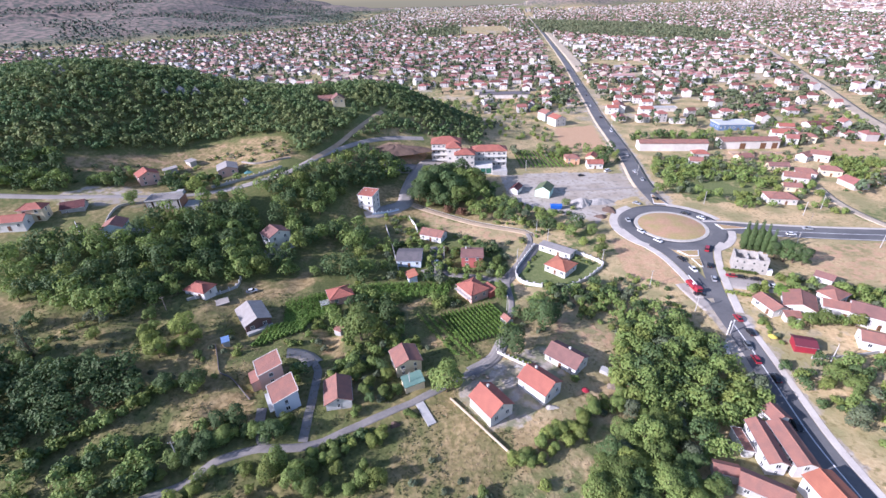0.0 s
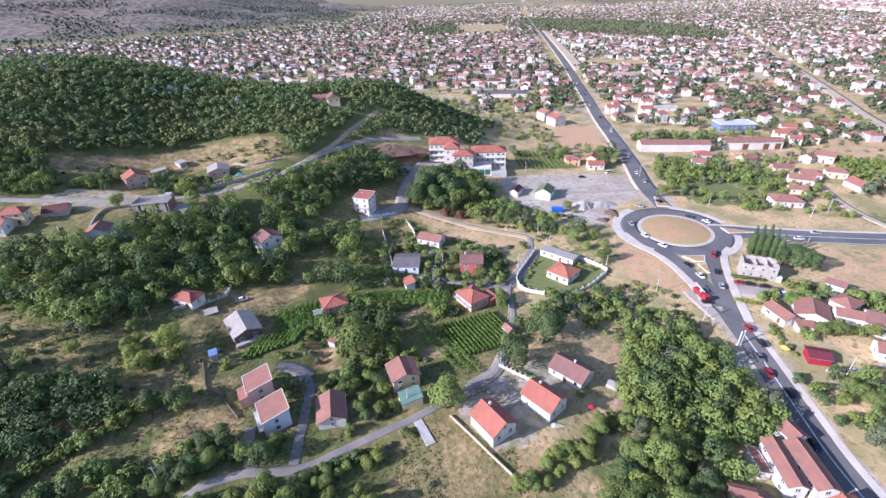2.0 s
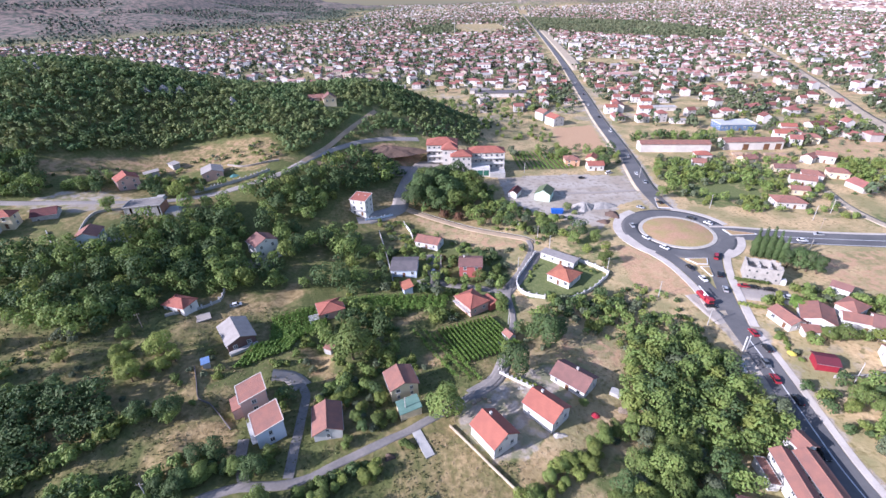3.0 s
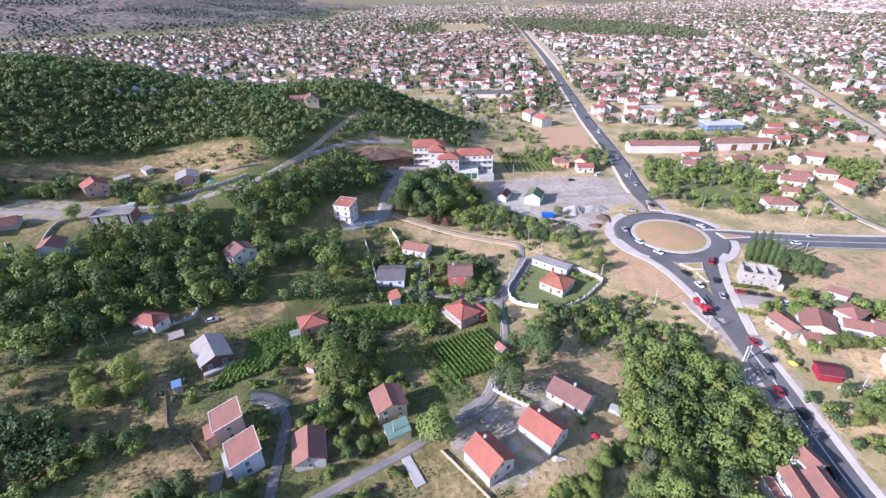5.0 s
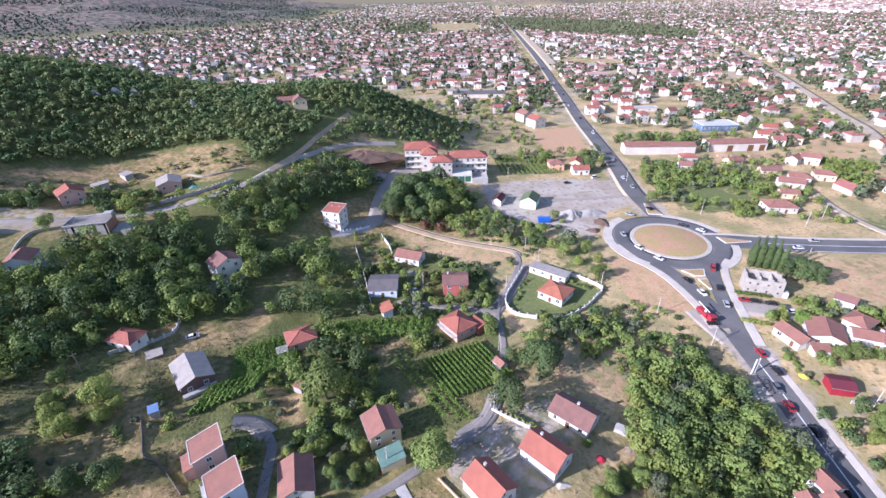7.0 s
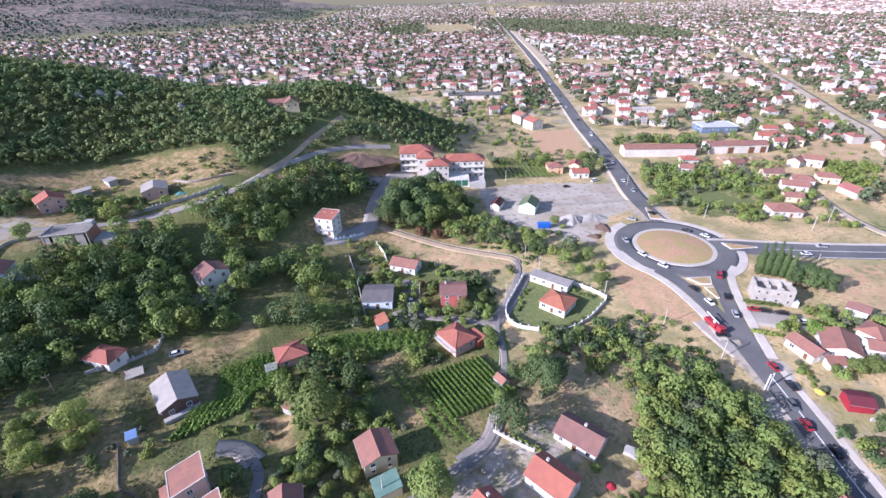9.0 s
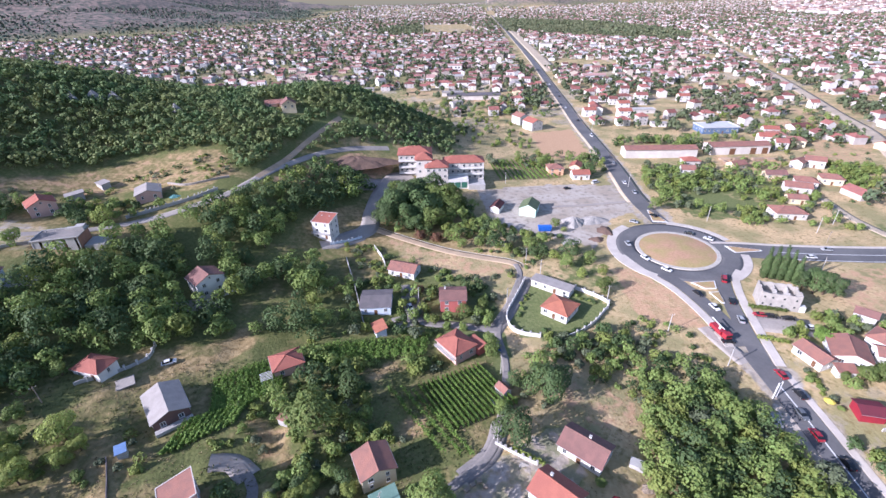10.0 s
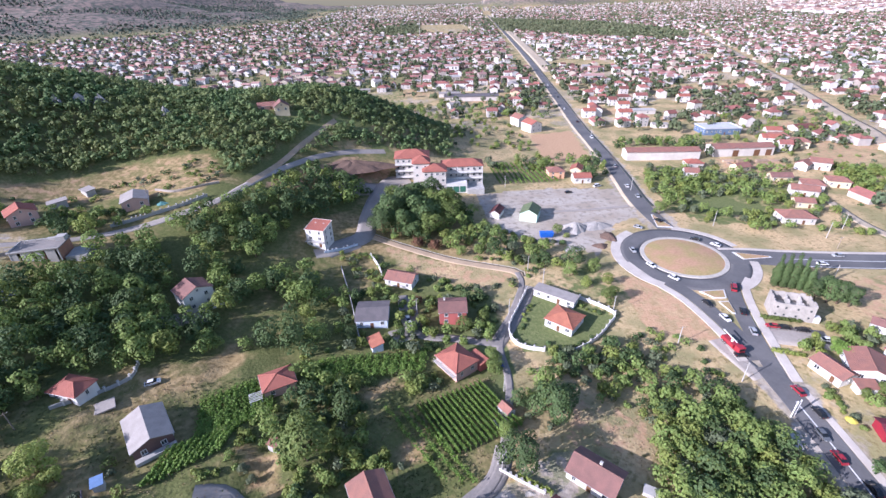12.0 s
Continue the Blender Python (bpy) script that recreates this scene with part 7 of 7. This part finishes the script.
    k = (hz > 18) & (fractal(mx, my, 0.008, 8) + 0.35 * fractal(mx, my, 0.03, 9) > 0.56 + 0.0012 * np.clip(hz - 60, -45, 200)) & (mx < -0.02 * my)
    k |= (hz > 6) & inside(mx, my, [(-1250, 2050), (-1600, 2700), (-1500, 3500), (-1000, 3600), (-760, 2500), (-900, 2150)])
    crowd("mountain_scrub", "dark scrub patches on a far dry mountainside", mx[k], my[k], np.random.RandomState(6).uniform(4.0, 9.0, k.sum()), 3, 0.65, scrub, 18, 0.5)


town()


# ---- vehicles ----
def car_paint(name, c):
    return mat(name, c, tuple(v * 0.9 for v in c), 1.0, 0.25, spec=0.5, fine=0.03)


PAINTS = {"white": car_paint("car_paint_white", (0.72, 0.72, 0.72)), "black": car_paint("car_paint_black", (0.02, 0.02, 0.022)), "red": car_paint("car_paint_red", (0.33, 0.028, 0.04)),
          "silver": car_paint("car_paint_silver", (0.38, 0.39, 0.40)), "grey": car_paint("car_paint_grey", (0.12, 0.13, 0.14)), "blue": car_paint("car_paint_blue", (0.04, 0.08, 0.22))}
LAMP_GLASS = mat("lamp_glass", (0.6, 0.6, 0.58), None, 1, 0.1)
LAMP_RED = mat("tail_lamp_red", (0.35, 0.02, 0.02), None, 1, 0.2)


def make_car(paint, label, van=False):
    root = tagged(new("van" if van else "car"), label, "van" if van else "car")
    l, w = (2.4, 0.95) if van else (2.15, 0.88)
    prof = ([(-l, 0.3), (-l, 1.0), (-l + 0.08, 1.1), (l - 0.9, 1.1), (l - 0.06, 0.95), (l, 0.6), (l, 0.3)] if van else
            [(-l, 0.35), (-l, 0.8), (-l + 0.1, 0.92), (-l + 0.9, 0.95), (l - 1.1, 0.95), (l - 0.15, 0.78), (l, 0.6), (l, 0.35)])
    bm = bmesh.new()
    hull(bm, [[(u, s * (w if q else w - 0.06), z) for u, z in prof] for s, q in ((-1, 0), (-0.97, 1), (0.97, 1), (1, 0))])
    bmesh.ops.recalc_face_normals(bm, faces=bm.faces)
    body = part("body", bm, PAINTS[paint], root)
    c = ([(-l + 0.1, 1.1), (-l + 0.2, 1.95), (l - 1.35, 1.95), (l - 0.75, 1.1)] if van else [(-l + 0.35, 0.94), (-l + 0.95, 1.42), (l - 1.75, 1.44), (l - 1.0, 0.94)])
    bm = bmesh.new()
    hull(bm, [[(u, s * (w - 0.10 - (0.12 if z > 1.2 else 0)), z) for u, z in c] for s in (-1, 1)])
    bmesh.ops.recalc_face_normals(bm, faces=bm.faces)
    part("window_band", bm, CAR_GLASS, root)
    bm = bmesh.new()
    t = 1.95 if van else 1.44
    box(bm, c[1][0], -(w - 0.24), t - 0.02, c[2][0], w - 0.24, t + 0.045, 0.02)
    part("roof_panel", bm, PAINTS[paint], root)
    for u in (-l + 0.75, l - 0.8):
        for s in (-1, 1):
            bm = bmesh.new()
            tube(bm, (u, s * (w - 0.2), 0.32), (u, s * (w + 0.02), 0.32), 0.32, 0.32, 14)
            wh = part("wheel", bm, TYRE, root)
            bm = bmesh.new()
            tube(bm, (u, s * (w + 0.02), 0.32), (u, s * (w + 0.03), 0.32), 0.19, 0.19, 10)
            part("rim", bm, METAL, wh)
    for s in (-1, 1):
        bm = bmesh.new()
        box(bm, l - 0.06, s * 0.62 - 0.16, 0.58, l + 0.02, s * 0.62 + 0.16, 0.72)
        part("headlight", bm, LAMP_GLASS, root)
        bm = bmesh.new()
        box(bm, -l - 0.02, s * 0.66 - 0.14, 0.68, -l + 0.05, s * 0.66 + 0.14, 0.84)
        part("tail_light", bm, LAMP_RED, root)
    return root


CARS = {}


def put_car(kind, x, y, yaw, lift=0.2):
    paint, lab, van = kind
    m = pose(x, y, float(land(x, y)) + lift, 0, 0, yaw)
    if kind in CARS:
        copy_thing(CARS[kind], m)
    else:
        CARS[kind] = make_car(paint, lab, van)
        CARS[kind].matrix_basis = m


WH, BK, RD = ("white", "white hatchback car on the road", False), ("black", "black saloon car on the road", False), ("red", "bright red car on the road", False)
SV, GY, BL = ("silver", "silver car on the road", False), ("grey", "dark grey car on the road", False), ("blue", "dark blue car on the lane", False)
RV, WV = ("red", "red delivery van on the slip lane", True), ("white", "white delivery van on the road", True)
for kind, x, y, yaw, lift in ((WH, 105.5, 197.5, -72, 0.13), (WH, 109.5, 187, -60, 0.13), (SV, 104, 211, -95, 0.13), (BK, 112.3, 169, -78, 0.16), (WH, 113.0, 160, -86, 0.16), (SV, 117.5, 232.5, -40, 0.2), (GY, 129.5, 178.5, 50, 0.2),
                              (RV, 128, 176.5, 58, 0.2), (BK, 121.5, 162.5, 62, 0.2), (SV, 117.6, 152, 68, 0.2), (RD, 112.6, 126.5, 90, 0.23), (BK, 112.4, 118.8, 88, 0.2), (GY, 107.8, 112.5, -97, 0.23), (RD, 106.6, 106.0, 82, 0.23),
                              (BK, 107.5, 97.5, 82, 0.23), (BK, 101.8, 80.0, -97, 0.23), (BK, 137.5, 216.5, 140, 0.13), (WH, 143.2, 210, 122, 0.13), (WH, 176, 187.5, -12, 0.2), (SV, 188, 192.6, 168, 0.2), (BK, 131, 238, 108, 0.2),
                              (SV, 136.5, 270, -104, 0.17), (WH, 138, 286, 76, 0.17), (WV, 160, 392, -100, 0.17), (BK, 168.5, 445, 80, 0.17), (SV, 147, 322, 78, 0.17), (WH, 176, 500, -100, 0.17), (BK, 190, 560, 80, 0.17), (WH, 204, 640, -100, 0.17),
                              (BK, 106.5, 142.5, -8, 0.05), (RD, 126.0, 153.6, 158, 0.05), (BK, 129.0, 152.4, 158, 0.05), (BK, 134.2, 150.2, 158, 0.05), (WH, 138.2, 144.2, -15, 0.05), (WH, -75.4, 149.4, 20, 0.05), (BL, 28.6, 150.5, -80, 0.12),
                              (WH, 0.5, 176.5, -80, 0.05), (WV, 120.5, 289, 20, 0.05), (BK, 100, 282, 5, 0.05)):
    put_car(kind, x, y, yaw, lift)


def fire_engine():
    root = tagged(new("crane_truck"), "red truck with folded white boom parked on the shoulder", "truck")
    root.matrix_basis = pose(106.2, 146.8, float(land(106.2, 146.8)) + 0.05, 0, 0, -88)
    red, white = PAINTS["red"], PAINTS["white"]
    bm = bmesh.new()
    box(bm, 2.2, -1.2, 0.6, 4.2, 1.2, 2.9, 0.12)
    cab = part("cab", bm, red, root)
    bm = bmesh.new()
    box(bm, 4.05, -1.05, 1.7, 4.25, 1.05, 2.55, 0.04)
    part("windscreen", bm, CAR_GLASS, cab)
    bm = bmesh.new()
    box(bm, -4.2, -1.15, 0.7, 2.1, 1.15, 1.2)
    box(bm, -4.0, -1.2, 1.2, 1.4, 1.2, 2.1, 0.05)
    part("bed", bm, red, root)
    bm = bmesh.new()
    tube(bm, (-0.5, 0, 2.1), (-0.5, 0, 3.0), 0.45, 0.4, 12)
    tube(bm, (-0.5, 0.2, 2.9), (-5.0, 0.2, 3.4), 0.22, 0.16, 8)
    tube(bm, (-5.0, 0.0, 3.4), (1.5, 0.0, 3.1), 0.16, 0.13, 8)
    part("boom", bm, white, root, "folded pale boom")
    for u in (-3.0, -1.8, 3.0):
        for s in (-1, 1):
            bm = bmesh.new()
            tube(bm, (u, s * 0.85, 0.5), (u, s * 1.2, 0.5), 0.5, 0.5, 16)
            wh = part("wheel", bm, TYRE, root)
            bm = bmesh.new()
            tube(bm, (u, s * 1.2, 0.5), (u, s * 1.22, 0.5), 0.28, 0.28, 10)
            part("rim", bm, METAL, wh)


fire_engine()


def pole(x, y, h, label, material, arm=True, z=None, lamp=False):
    z = float(land(x, y)) if z is None else z
    root = tagged(new("utility_pole"), label, "pole")
    root.matrix_basis = pose(x, y, z, 0, 0, (x * 13) % 90)
    bm = bmesh.new()
    tube(bm, (0, 0, -1), (0, 0, h), 0.17, 0.11, 8)
    part("shaft", bm, material, root)
    if arm:
        bm = bmesh.new()
        box(bm, -0.8, -0.06, h - 0.5, 0.8, 0.06, h - 0.38)
        am = part("crossarm", bm, WOOD, root)
        for u in (-0.7, 0, 0.7):
            bm = bmesh.new()
            tube(bm, (u, 0, h - 0.38), (u, 0, h - 0.18), 0.06, 0.04, 6)
            part("insulator", bm, WHITE, am)


P_C, P_W = "pale concrete utility pole with crossarm", "weathered wooden utility pole with crossarm"
for x, y, h, lab, m in ((128.3, 101.9, 8.0, P_C, CONCRETE), (155, 229, 8, P_C, CONCRETE), (198, 209, 8, P_C, CONCRETE), (194, 199, 6, P_W, WOOD), (90, 151, 7.5, P_C, CONCRETE), (100, 133, 7.5, P_C, CONCRETE), (-69, 73, 7.5, P_C, CONCRETE),
                        (56, 191.5, 8, P_C, CONCRETE), (76.5, 171, 7, P_C, CONCRETE), (38, 175.5, 7, P_C, CONCRETE), (52.5, 201.5, 8, P_C, CONCRETE), (213, 216, 8, P_C, CONCRETE), (27.5, 139, 7, P_C, CONCRETE), (148, 112.5, 7.5, P_C, CONCRETE),
                        (20.5, 112.0, 6.5, P_C, CONCRETE), (-9.5, 97.5, 7, P_C, CONCRETE), (170, 176, 7.5, P_C, CONCRETE), (207, 172, 8, P_C, CONCRETE), (137.5, 280, 8, P_C, CONCRETE), (163, 400, 8, P_C, CONCRETE), (-112, 247, 7, P_W, WOOD),
                        (65, 295, 7.5, P_C, CONCRETE), (-142, 170, 6.5, P_C, CONCRETE), (-100.5, 133, 6, P_W, WOOD), (4, 180, 7, P_C, CONCRETE)):
    pole(x, y, h, lab, m)


def mast(x, y, h, label):
    """A tall slender lattice mast: three legs, rings and diagonals."""
    root = tagged(new("radio_mast"), label, "mast")
    root.matrix_basis = pose(x, y, float(land(x, y)))
    r0, r1 = 1.3, 0.5
    at = lambda i, z: (math.cos(i * math.tau / 3) * (r0 + (r1 - r0) * z / h), math.sin(i * math.tau / 3) * (r0 + (r1 - r0) * z / h), z)
    for i in range(3):
        bm = bmesh.new()
        tube(bm, at(i, 0), at(i, h), 0.22, 0.16, 6)
        part("leg", bm, WHITE, root)
    bm = bmesh.new()
    for k in range(12):
        for i in range(3):
            tube(bm, at(i, h * k / 12), at(i + 1, h * (k + 1) / 12), 0.09, 0.09, 4)
    part("lattice", bm, METAL, root)


mast(101.8, 1548.6, 48, "tall pale lattice radio mast on a bare knoll")
mast(267.4, 1605.8, 40, "tall pale lattice radio mast beside a field")


def sign_posts():
    root = tagged(new("road_sign_frame"), "pair of tall pale square posts beside the main road", "sign frame")
    root.matrix_basis = pose(105.2, 119.4, float(land(105.2, 119.4)), 0, 0, 15)
    for u in (-0.7, 0.7):
        bm = bmesh.new()
        box(bm, u - 0.16, -0.16, -0.5, u + 0.16, 0.16, 6.2, 0.03)
        part("post", bm, WHITE, root)
    bm = bmesh.new()
    box(bm, -0.54, -0.06, 5.4, 0.54, 0.06, 5.6)
    part("crossbar", bm, METAL, root)


sign_posts()


# ---- yard things ----
def container():
    root = tagged(new("skip_container"), "bright blue metal skip container on the gravel lot", "container")
    root.matrix_basis = pose(70.0, 230.6, float(land(70.0, 230.6)) + 0.05, 0, 0, -8)
    blue = mat("container_blue", (0.03, 0.15, 0.55), (0.03, 0.12, 0.45), 0.8, 0.5)
    bm = bmesh.new()
    hull(bm, [[(a * 2.9, b * 1.15, 0.15) for a, b in ((-1, -1), (1, -1), (1, 1), (-1, 1))], [(a * 3.3, b * 1.25, 2.5) for a, b in ((-1, -1), (1, -1), (1, 1), (-1, 1))]])
    body = part("body", bm, blue, root)
    for u in (-2.4, -1.2, 0, 1.2, 2.4):
        bm = bmesh.new()
        box(bm, u - 0.06, -1.36, 0.3, u + 0.06, -1.2, 2.45)
        part("rib", bm, blue, body)
    bm = bmesh.new()
    for s in (-1, 1):
        box(bm, -3.35, s * 1.25 - 0.07, 2.42, 3.35, s * 1.25 + 0.07, 2.56)
    part("rim", bm, blue, body)


container()


def mound(name, label, x, y, rx, ry, h, material, seed, kind_name="heap"):
    rng = np.random.RandomState(seed)
    bm = bmesh.new()
    z = float(land(x, y))
    rings = []
    for f in (1.0, 0.8, 0.58, 0.36, 0.16, 0.03):
        ring = []
        for a in range(28):
            q = a * math.tau / 28
            wob = 1 + 0.16 * math.sin(3 * q + seed) + 0.08 * math.sin(7 * q + 2 * seed) + rng.uniform(-0.04, 0.04)
            ring.append((x + rx * f * wob * math.cos(q), y + ry * f * wob * math.sin(q), z - 0.2 + (h + 0.2) * (1 - f ** 1.3) * (1 + rng.uniform(-0.06, 0.06))))
        rings.append(ring)
    hull(bm, rings)
    bmesh.ops.recalc_face_normals(bm, faces=bm.faces)
    me = bpy.data.meshes.new(name)
    bm.to_mesh(me)
    bm.free()
    me.materials.append(material)
    tagged(new(name, me), label, kind_name)


GRAVEL = mat("gravel_heap", (0.34, 0.32, 0.295), (0.26, 0.245, 0.225), 0.5, 0.95, 0.1, 3, world_space=True)
# soil set darker than its own brown so the bank reads as shaded
EARTH = mat("earth_heap", (0.155, 0.102, 0.076), (0.105, 0.072, 0.056), 0.4, 0.95, 0.12, 2, world_space=True)
mound("gravel_mound", "pale grey gravel heap on the lot", 87, 237, 6.5, 6, 3.4, GRAVEL, 1)
mound("gravel_mound", "pale grey gravel heap on the lot", 98, 238, 8, 5, 2.4, GRAVEL, 2)
mound("gravel_mound", "grey crushed stone heap near a fence", 78, 217, 4, 3.5, 1.8, GRAVEL, 3)
mound("gravel_mound", "small heap of pale sand beside bushes", 47, 220, 4.0, 3, 1.2, GRAVEL, 4)
mound("earth_mound", "brown earth heap beside the roundabout", 99.5, 226, 4, 6, 1.6, EARTH, 5)
mound("earth_mound", "brown earth heap beside the roundabout", 92, 218, 4, 3, 1.3, EARTH, 6)
mound("earth_mound", "steep earth bank beside the white building, shade in its soil colour", -27, 304, 27, 10, 5.5, EARTH, 7, "bank")
mound("brushwood", "pile of dry brush on a field", -13.5, 84, 1.6, 1.3, 1.1, EARTH, 8, "brush pile")
mound("brushwood", "pile of dry branches beside trees", 55, 97, 3.2, 1.6, 1.4, mat("dry_branches", (0.30, 0.24, 0.18), (0.2, 0.16, 0.12), 2, 0.95, 0.2, 3, world_space=True), 9, "brush pile")


ROCK = mat("grey_rock", (0.36, 0.345, 0.33), (0.26, 0.25, 0.24), 0.5, 0.95, 0.3, 1.5, world_space=True)
for k, (x, y, r) in enumerate(((-168, 318, 5), (-160, 322, 4), (-176, 312, 3.5), (-232, 306, 6), (-240, 309, 5), (-128, 322, 3.5))):
    mound("rock_outcrop", "pale grey limestone outcrop in the wood", x, y, r, r * 0.6, 4.6, ROCK, 20 + k, "rock")


def simple_box(name, label, category, x, y, yaw, sx, sy, sz, material, lift=0.0, bevel=0.04):
    bm = bmesh.new()
    box(bm, -sx / 2, -sy / 2, -0.15, sx / 2, sy / 2, sz, bevel)
    me = bpy.data.meshes.new(name)
    bm.to_mesh(me)
    bm.free()
    me.materials.append(material)
    ob = tagged(new(name, me), label, category)
    ob.matrix_basis = pose(x, y, float(land(x, y)) + lift, 0, 0, yaw)
    return ob


for k, (x, y, yaw) in enumerate(((12.2, 101.5, 20), (13.9, 102.2, 5), (10.6, 100.4, 35), (15.2, 100.6, -15))):
    simple_box("pallet", "small stack of grey wooden pallets in a gravel yard", "pallet", x, y, yaw, 1.2, 1.0, 0.45 + 0.2 * (k % 2), WOOD, bevel=0.02)
simple_box("concrete_block", "pale concrete platform beside the main road", "platform", 100.2, 112.0, 68, 5.0, 1.8, 0.6, CONCRETE)
mound("stone_heap", "low heap of pale rubble behind a white house", 32.5, 88.2, 2.4, 1.2, 0.6, STONE, 33, "heap")
mound("stone_heap", "low heap of pale stones beside a yard wall", 25.6, 105.4, 1.5, 0.9, 0.6, STONE, 34, "heap")
TIMBER = mat("stacked_timber", (0.42, 0.31, 0.22), (0.32, 0.23, 0.16), 0.8, 0.9, 0.04, 3, rand=0.25)
for k, (x, y, yaw, l) in enumerate(((226, 318, -8, 7), (236, 316, -8, 9), (247, 313, -6, 8), (258, 312, -10, 9), (231, 309, -4, 8), (243, 305, -12, 7), (252, 301, -8, 6), (222, 311, 70, 6))):
    simple_box("timber_block", "low block of stacked brown boards in a bare yard", "timber", x, y, yaw, l, 2.4, 1.3 + 0.25 * (k % 3), TIMBER)
mound("tarpaulin", "crumpled faded pink tarpaulin beside a wall", -17, 188, 2.4, 1.8, 0.9, mat("canvas_pink", (0.42, 0.16, 0.20), (0.35, 0.14, 0.17), 0.8, 0.9), 31, "tarpaulin")
mound("tarpaulin", "crumpled teal tarpaulin beside a retaining wall", -104, 241.5, 3.0, 1.6, 1.0, mat("canvas_teal", (0.10, 0.24, 0.22), (0.08, 0.19, 0.18), 0.8, 0.8), 32, "tarpaulin")
simple_box("terrace", "low grey terrace in front of a brown gable", "terrace", -63.9, 124.4, -56, 1.6, 9.2, 0.9, BLOCKS)
simple_box("concrete_slab", "pale concrete ramp slab beside the lane", "slab", -4.6, 87.5, -65, 9.0, 2.6, 0.25, CONCRETE)
simple_box("concrete_pad", "pale concrete pad below a terrace wall", "slab", -84.5, 139.5, 30, 7.5, 4.5, 0.3, GRIT)
simple_box("cistern", "low pale concrete cistern among trees", "cistern", 54.5, 103.0, -35, 3.4, 2.6, 1.4, CONCRETE)



def leafy_block(name, label, x, y, yaw, sx, sy, h, material, seed, count):
    rng = np.random.RandomState(seed)
    lobes = [(rng.uniform(-sx / 2, sx / 2), rng.uniform(-sy / 2, sy / 2), rng.uniform(0.3, 1) * h, 0.35, 0.35, 0.3) for _ in range(count // 5)]
    v = leaf_quads(rng, lobes, count, 0.28)
    ob = tagged(new(name, mesh_from(name, v, quads_of(v), [material])), label, "hedge")
    ob.matrix_basis = pose(x, y, float(land(x, y)), 0, 0, yaw)


leafy_block("hedge", "leafy bright green hedge clipped square", 137.2, 138.0, -68, 5.6, 4.0, 3.9, VINE, 71, 3600)
leafy_block("hedge", "low green hedge along a parking strip", 131.5, 156.6, -22, 13, 1.2, 1.1, LEAF, 72, 900)
leafy_block("hedge", "low bright hedge behind a white yard wall", 27.6, 107.2, -38, 9, 0.9, 1.0, LEAF_LIGHT, 74, 600)
leafy_block("hedge", "low hedge beside the dusty yard", 121.5, 141.0, -25, 9, 1.6, 1.2, LEAF_LIGHT, 73, 700)


def blue_tank():
    root = tagged(new("water_tank"), "small blue-roofed water tank hut among scrub", "water tank")
    root.matrix_basis = pose(-72.6, 116, float(land(-72.6, 116)), 0, 0, 25)
    bm = bmesh.new()
    box(bm, -1, -1, -0.5, 1, 1, 2.0)
    part("wall", bm, BLOCKS, root)
    bm = bmesh.new()
    slab(bm, [(-1.3, -1.3, 2.0), (1.3, -1.3, 2.0), (1.3, 1.3, 2.7), (-1.3, 1.3, 2.7)], 0.1)
    part("roof", bm, mat("sheet_pale_blue", (0.17, 0.27, 0.46), (0.14, 0.22, 0.38), 1, 0.5), root)


blue_tank()


def pergola():
    """A small open frame of white posts and slats."""
    root = tagged(new("pergola"), "small white slatted pergola beside a vegetable plot", "pergola")
    root.matrix_basis = pose(-44.4, 141.0, float(land(-44.4, 141.0)), 0, 0, 20)
    for u in (-1.5, 1.5):
        for w in (-1.5, 1.5):
            bm = bmesh.new()
            box(bm, u - 0.08, w - 0.08, -0.3, u + 0.08, w + 0.08, 2.3)
            part("post", bm, WHITE, root)
    for i in range(6):
        bm = bmesh.new()
        box(bm, -1.8, -1.6 + i * 0.62, 2.3, 1.8, -1.42 + i * 0.62, 2.4)
        part("slat", bm, WHITE, root)


pergola()


def parasol(name, label, x, y, r, h, material):
    root = tagged(new(name), label, "parasol")
    root.matrix_basis = pose(x, y, float(land(x, y)))
    bm = bmesh.new()
    tube(bm, (0, 0, -0.2), (0, 0, h), 0.03, 0.03, 6)
    part("pole", bm, METAL, root)
    bm = bmesh.new()
    bmesh.ops.create_cone(bm, cap_ends=False, segments=8, radius1=r, radius2=0.05, depth=0.7, matrix=Matrix.Translation((0, 0, h - 0.3)))
    part("canopy", bm, material, root)


parasol("parasol", "bright red garden parasol on dry grass", 44.6, 93.5, 1.3, 2.3, PAINTS["red"])
parasol("parasol", "faded yellow parasol beside the road", 117.4, 114.5, 1.5, 2.4, mat("canvas_yellow", (0.70, 0.58, 0.10), None, 1, 0.8))


def cable(a, b, sag, label="thin black overhead power cable between poles"):
    cu = bpy.data.curves.new("power_cable", "CURVE")
    cu.dimensions, cu.bevel_depth = "3D", 0.02
    sp = cu.splines.new("POLY")
    n = 12
    sp.points.add(n)
    for i in range(n + 1):
        t = i / n
        p = Vector(a).lerp(Vector(b), t)
        sp.points[i].co = (p.x, p.y, p.z - sag * 4 * t * (1 - t), 1)
    cu.materials.append(TYRE)
    tagged(new("power_cable", cu), label, "cable")


for (x0, y0, h0), (x1, y1, h1) in (((90, 151, 7), (100, 133, 7)), ((52.5, 201.5, 7.5), (76.5, 171, 6.5)), ((38, 175.5, 6.5), (56, 191.5, 7.5)), ((155, 229, 7.5), (198, 209, 7.5)), ((27.5, 139, 6.5), (20.5, 112, 6))):
    cable((x0, y0, float(land(x0, y0)) + h0), (x1, y1, float(land(x1, y1)) + h1), 0.7)
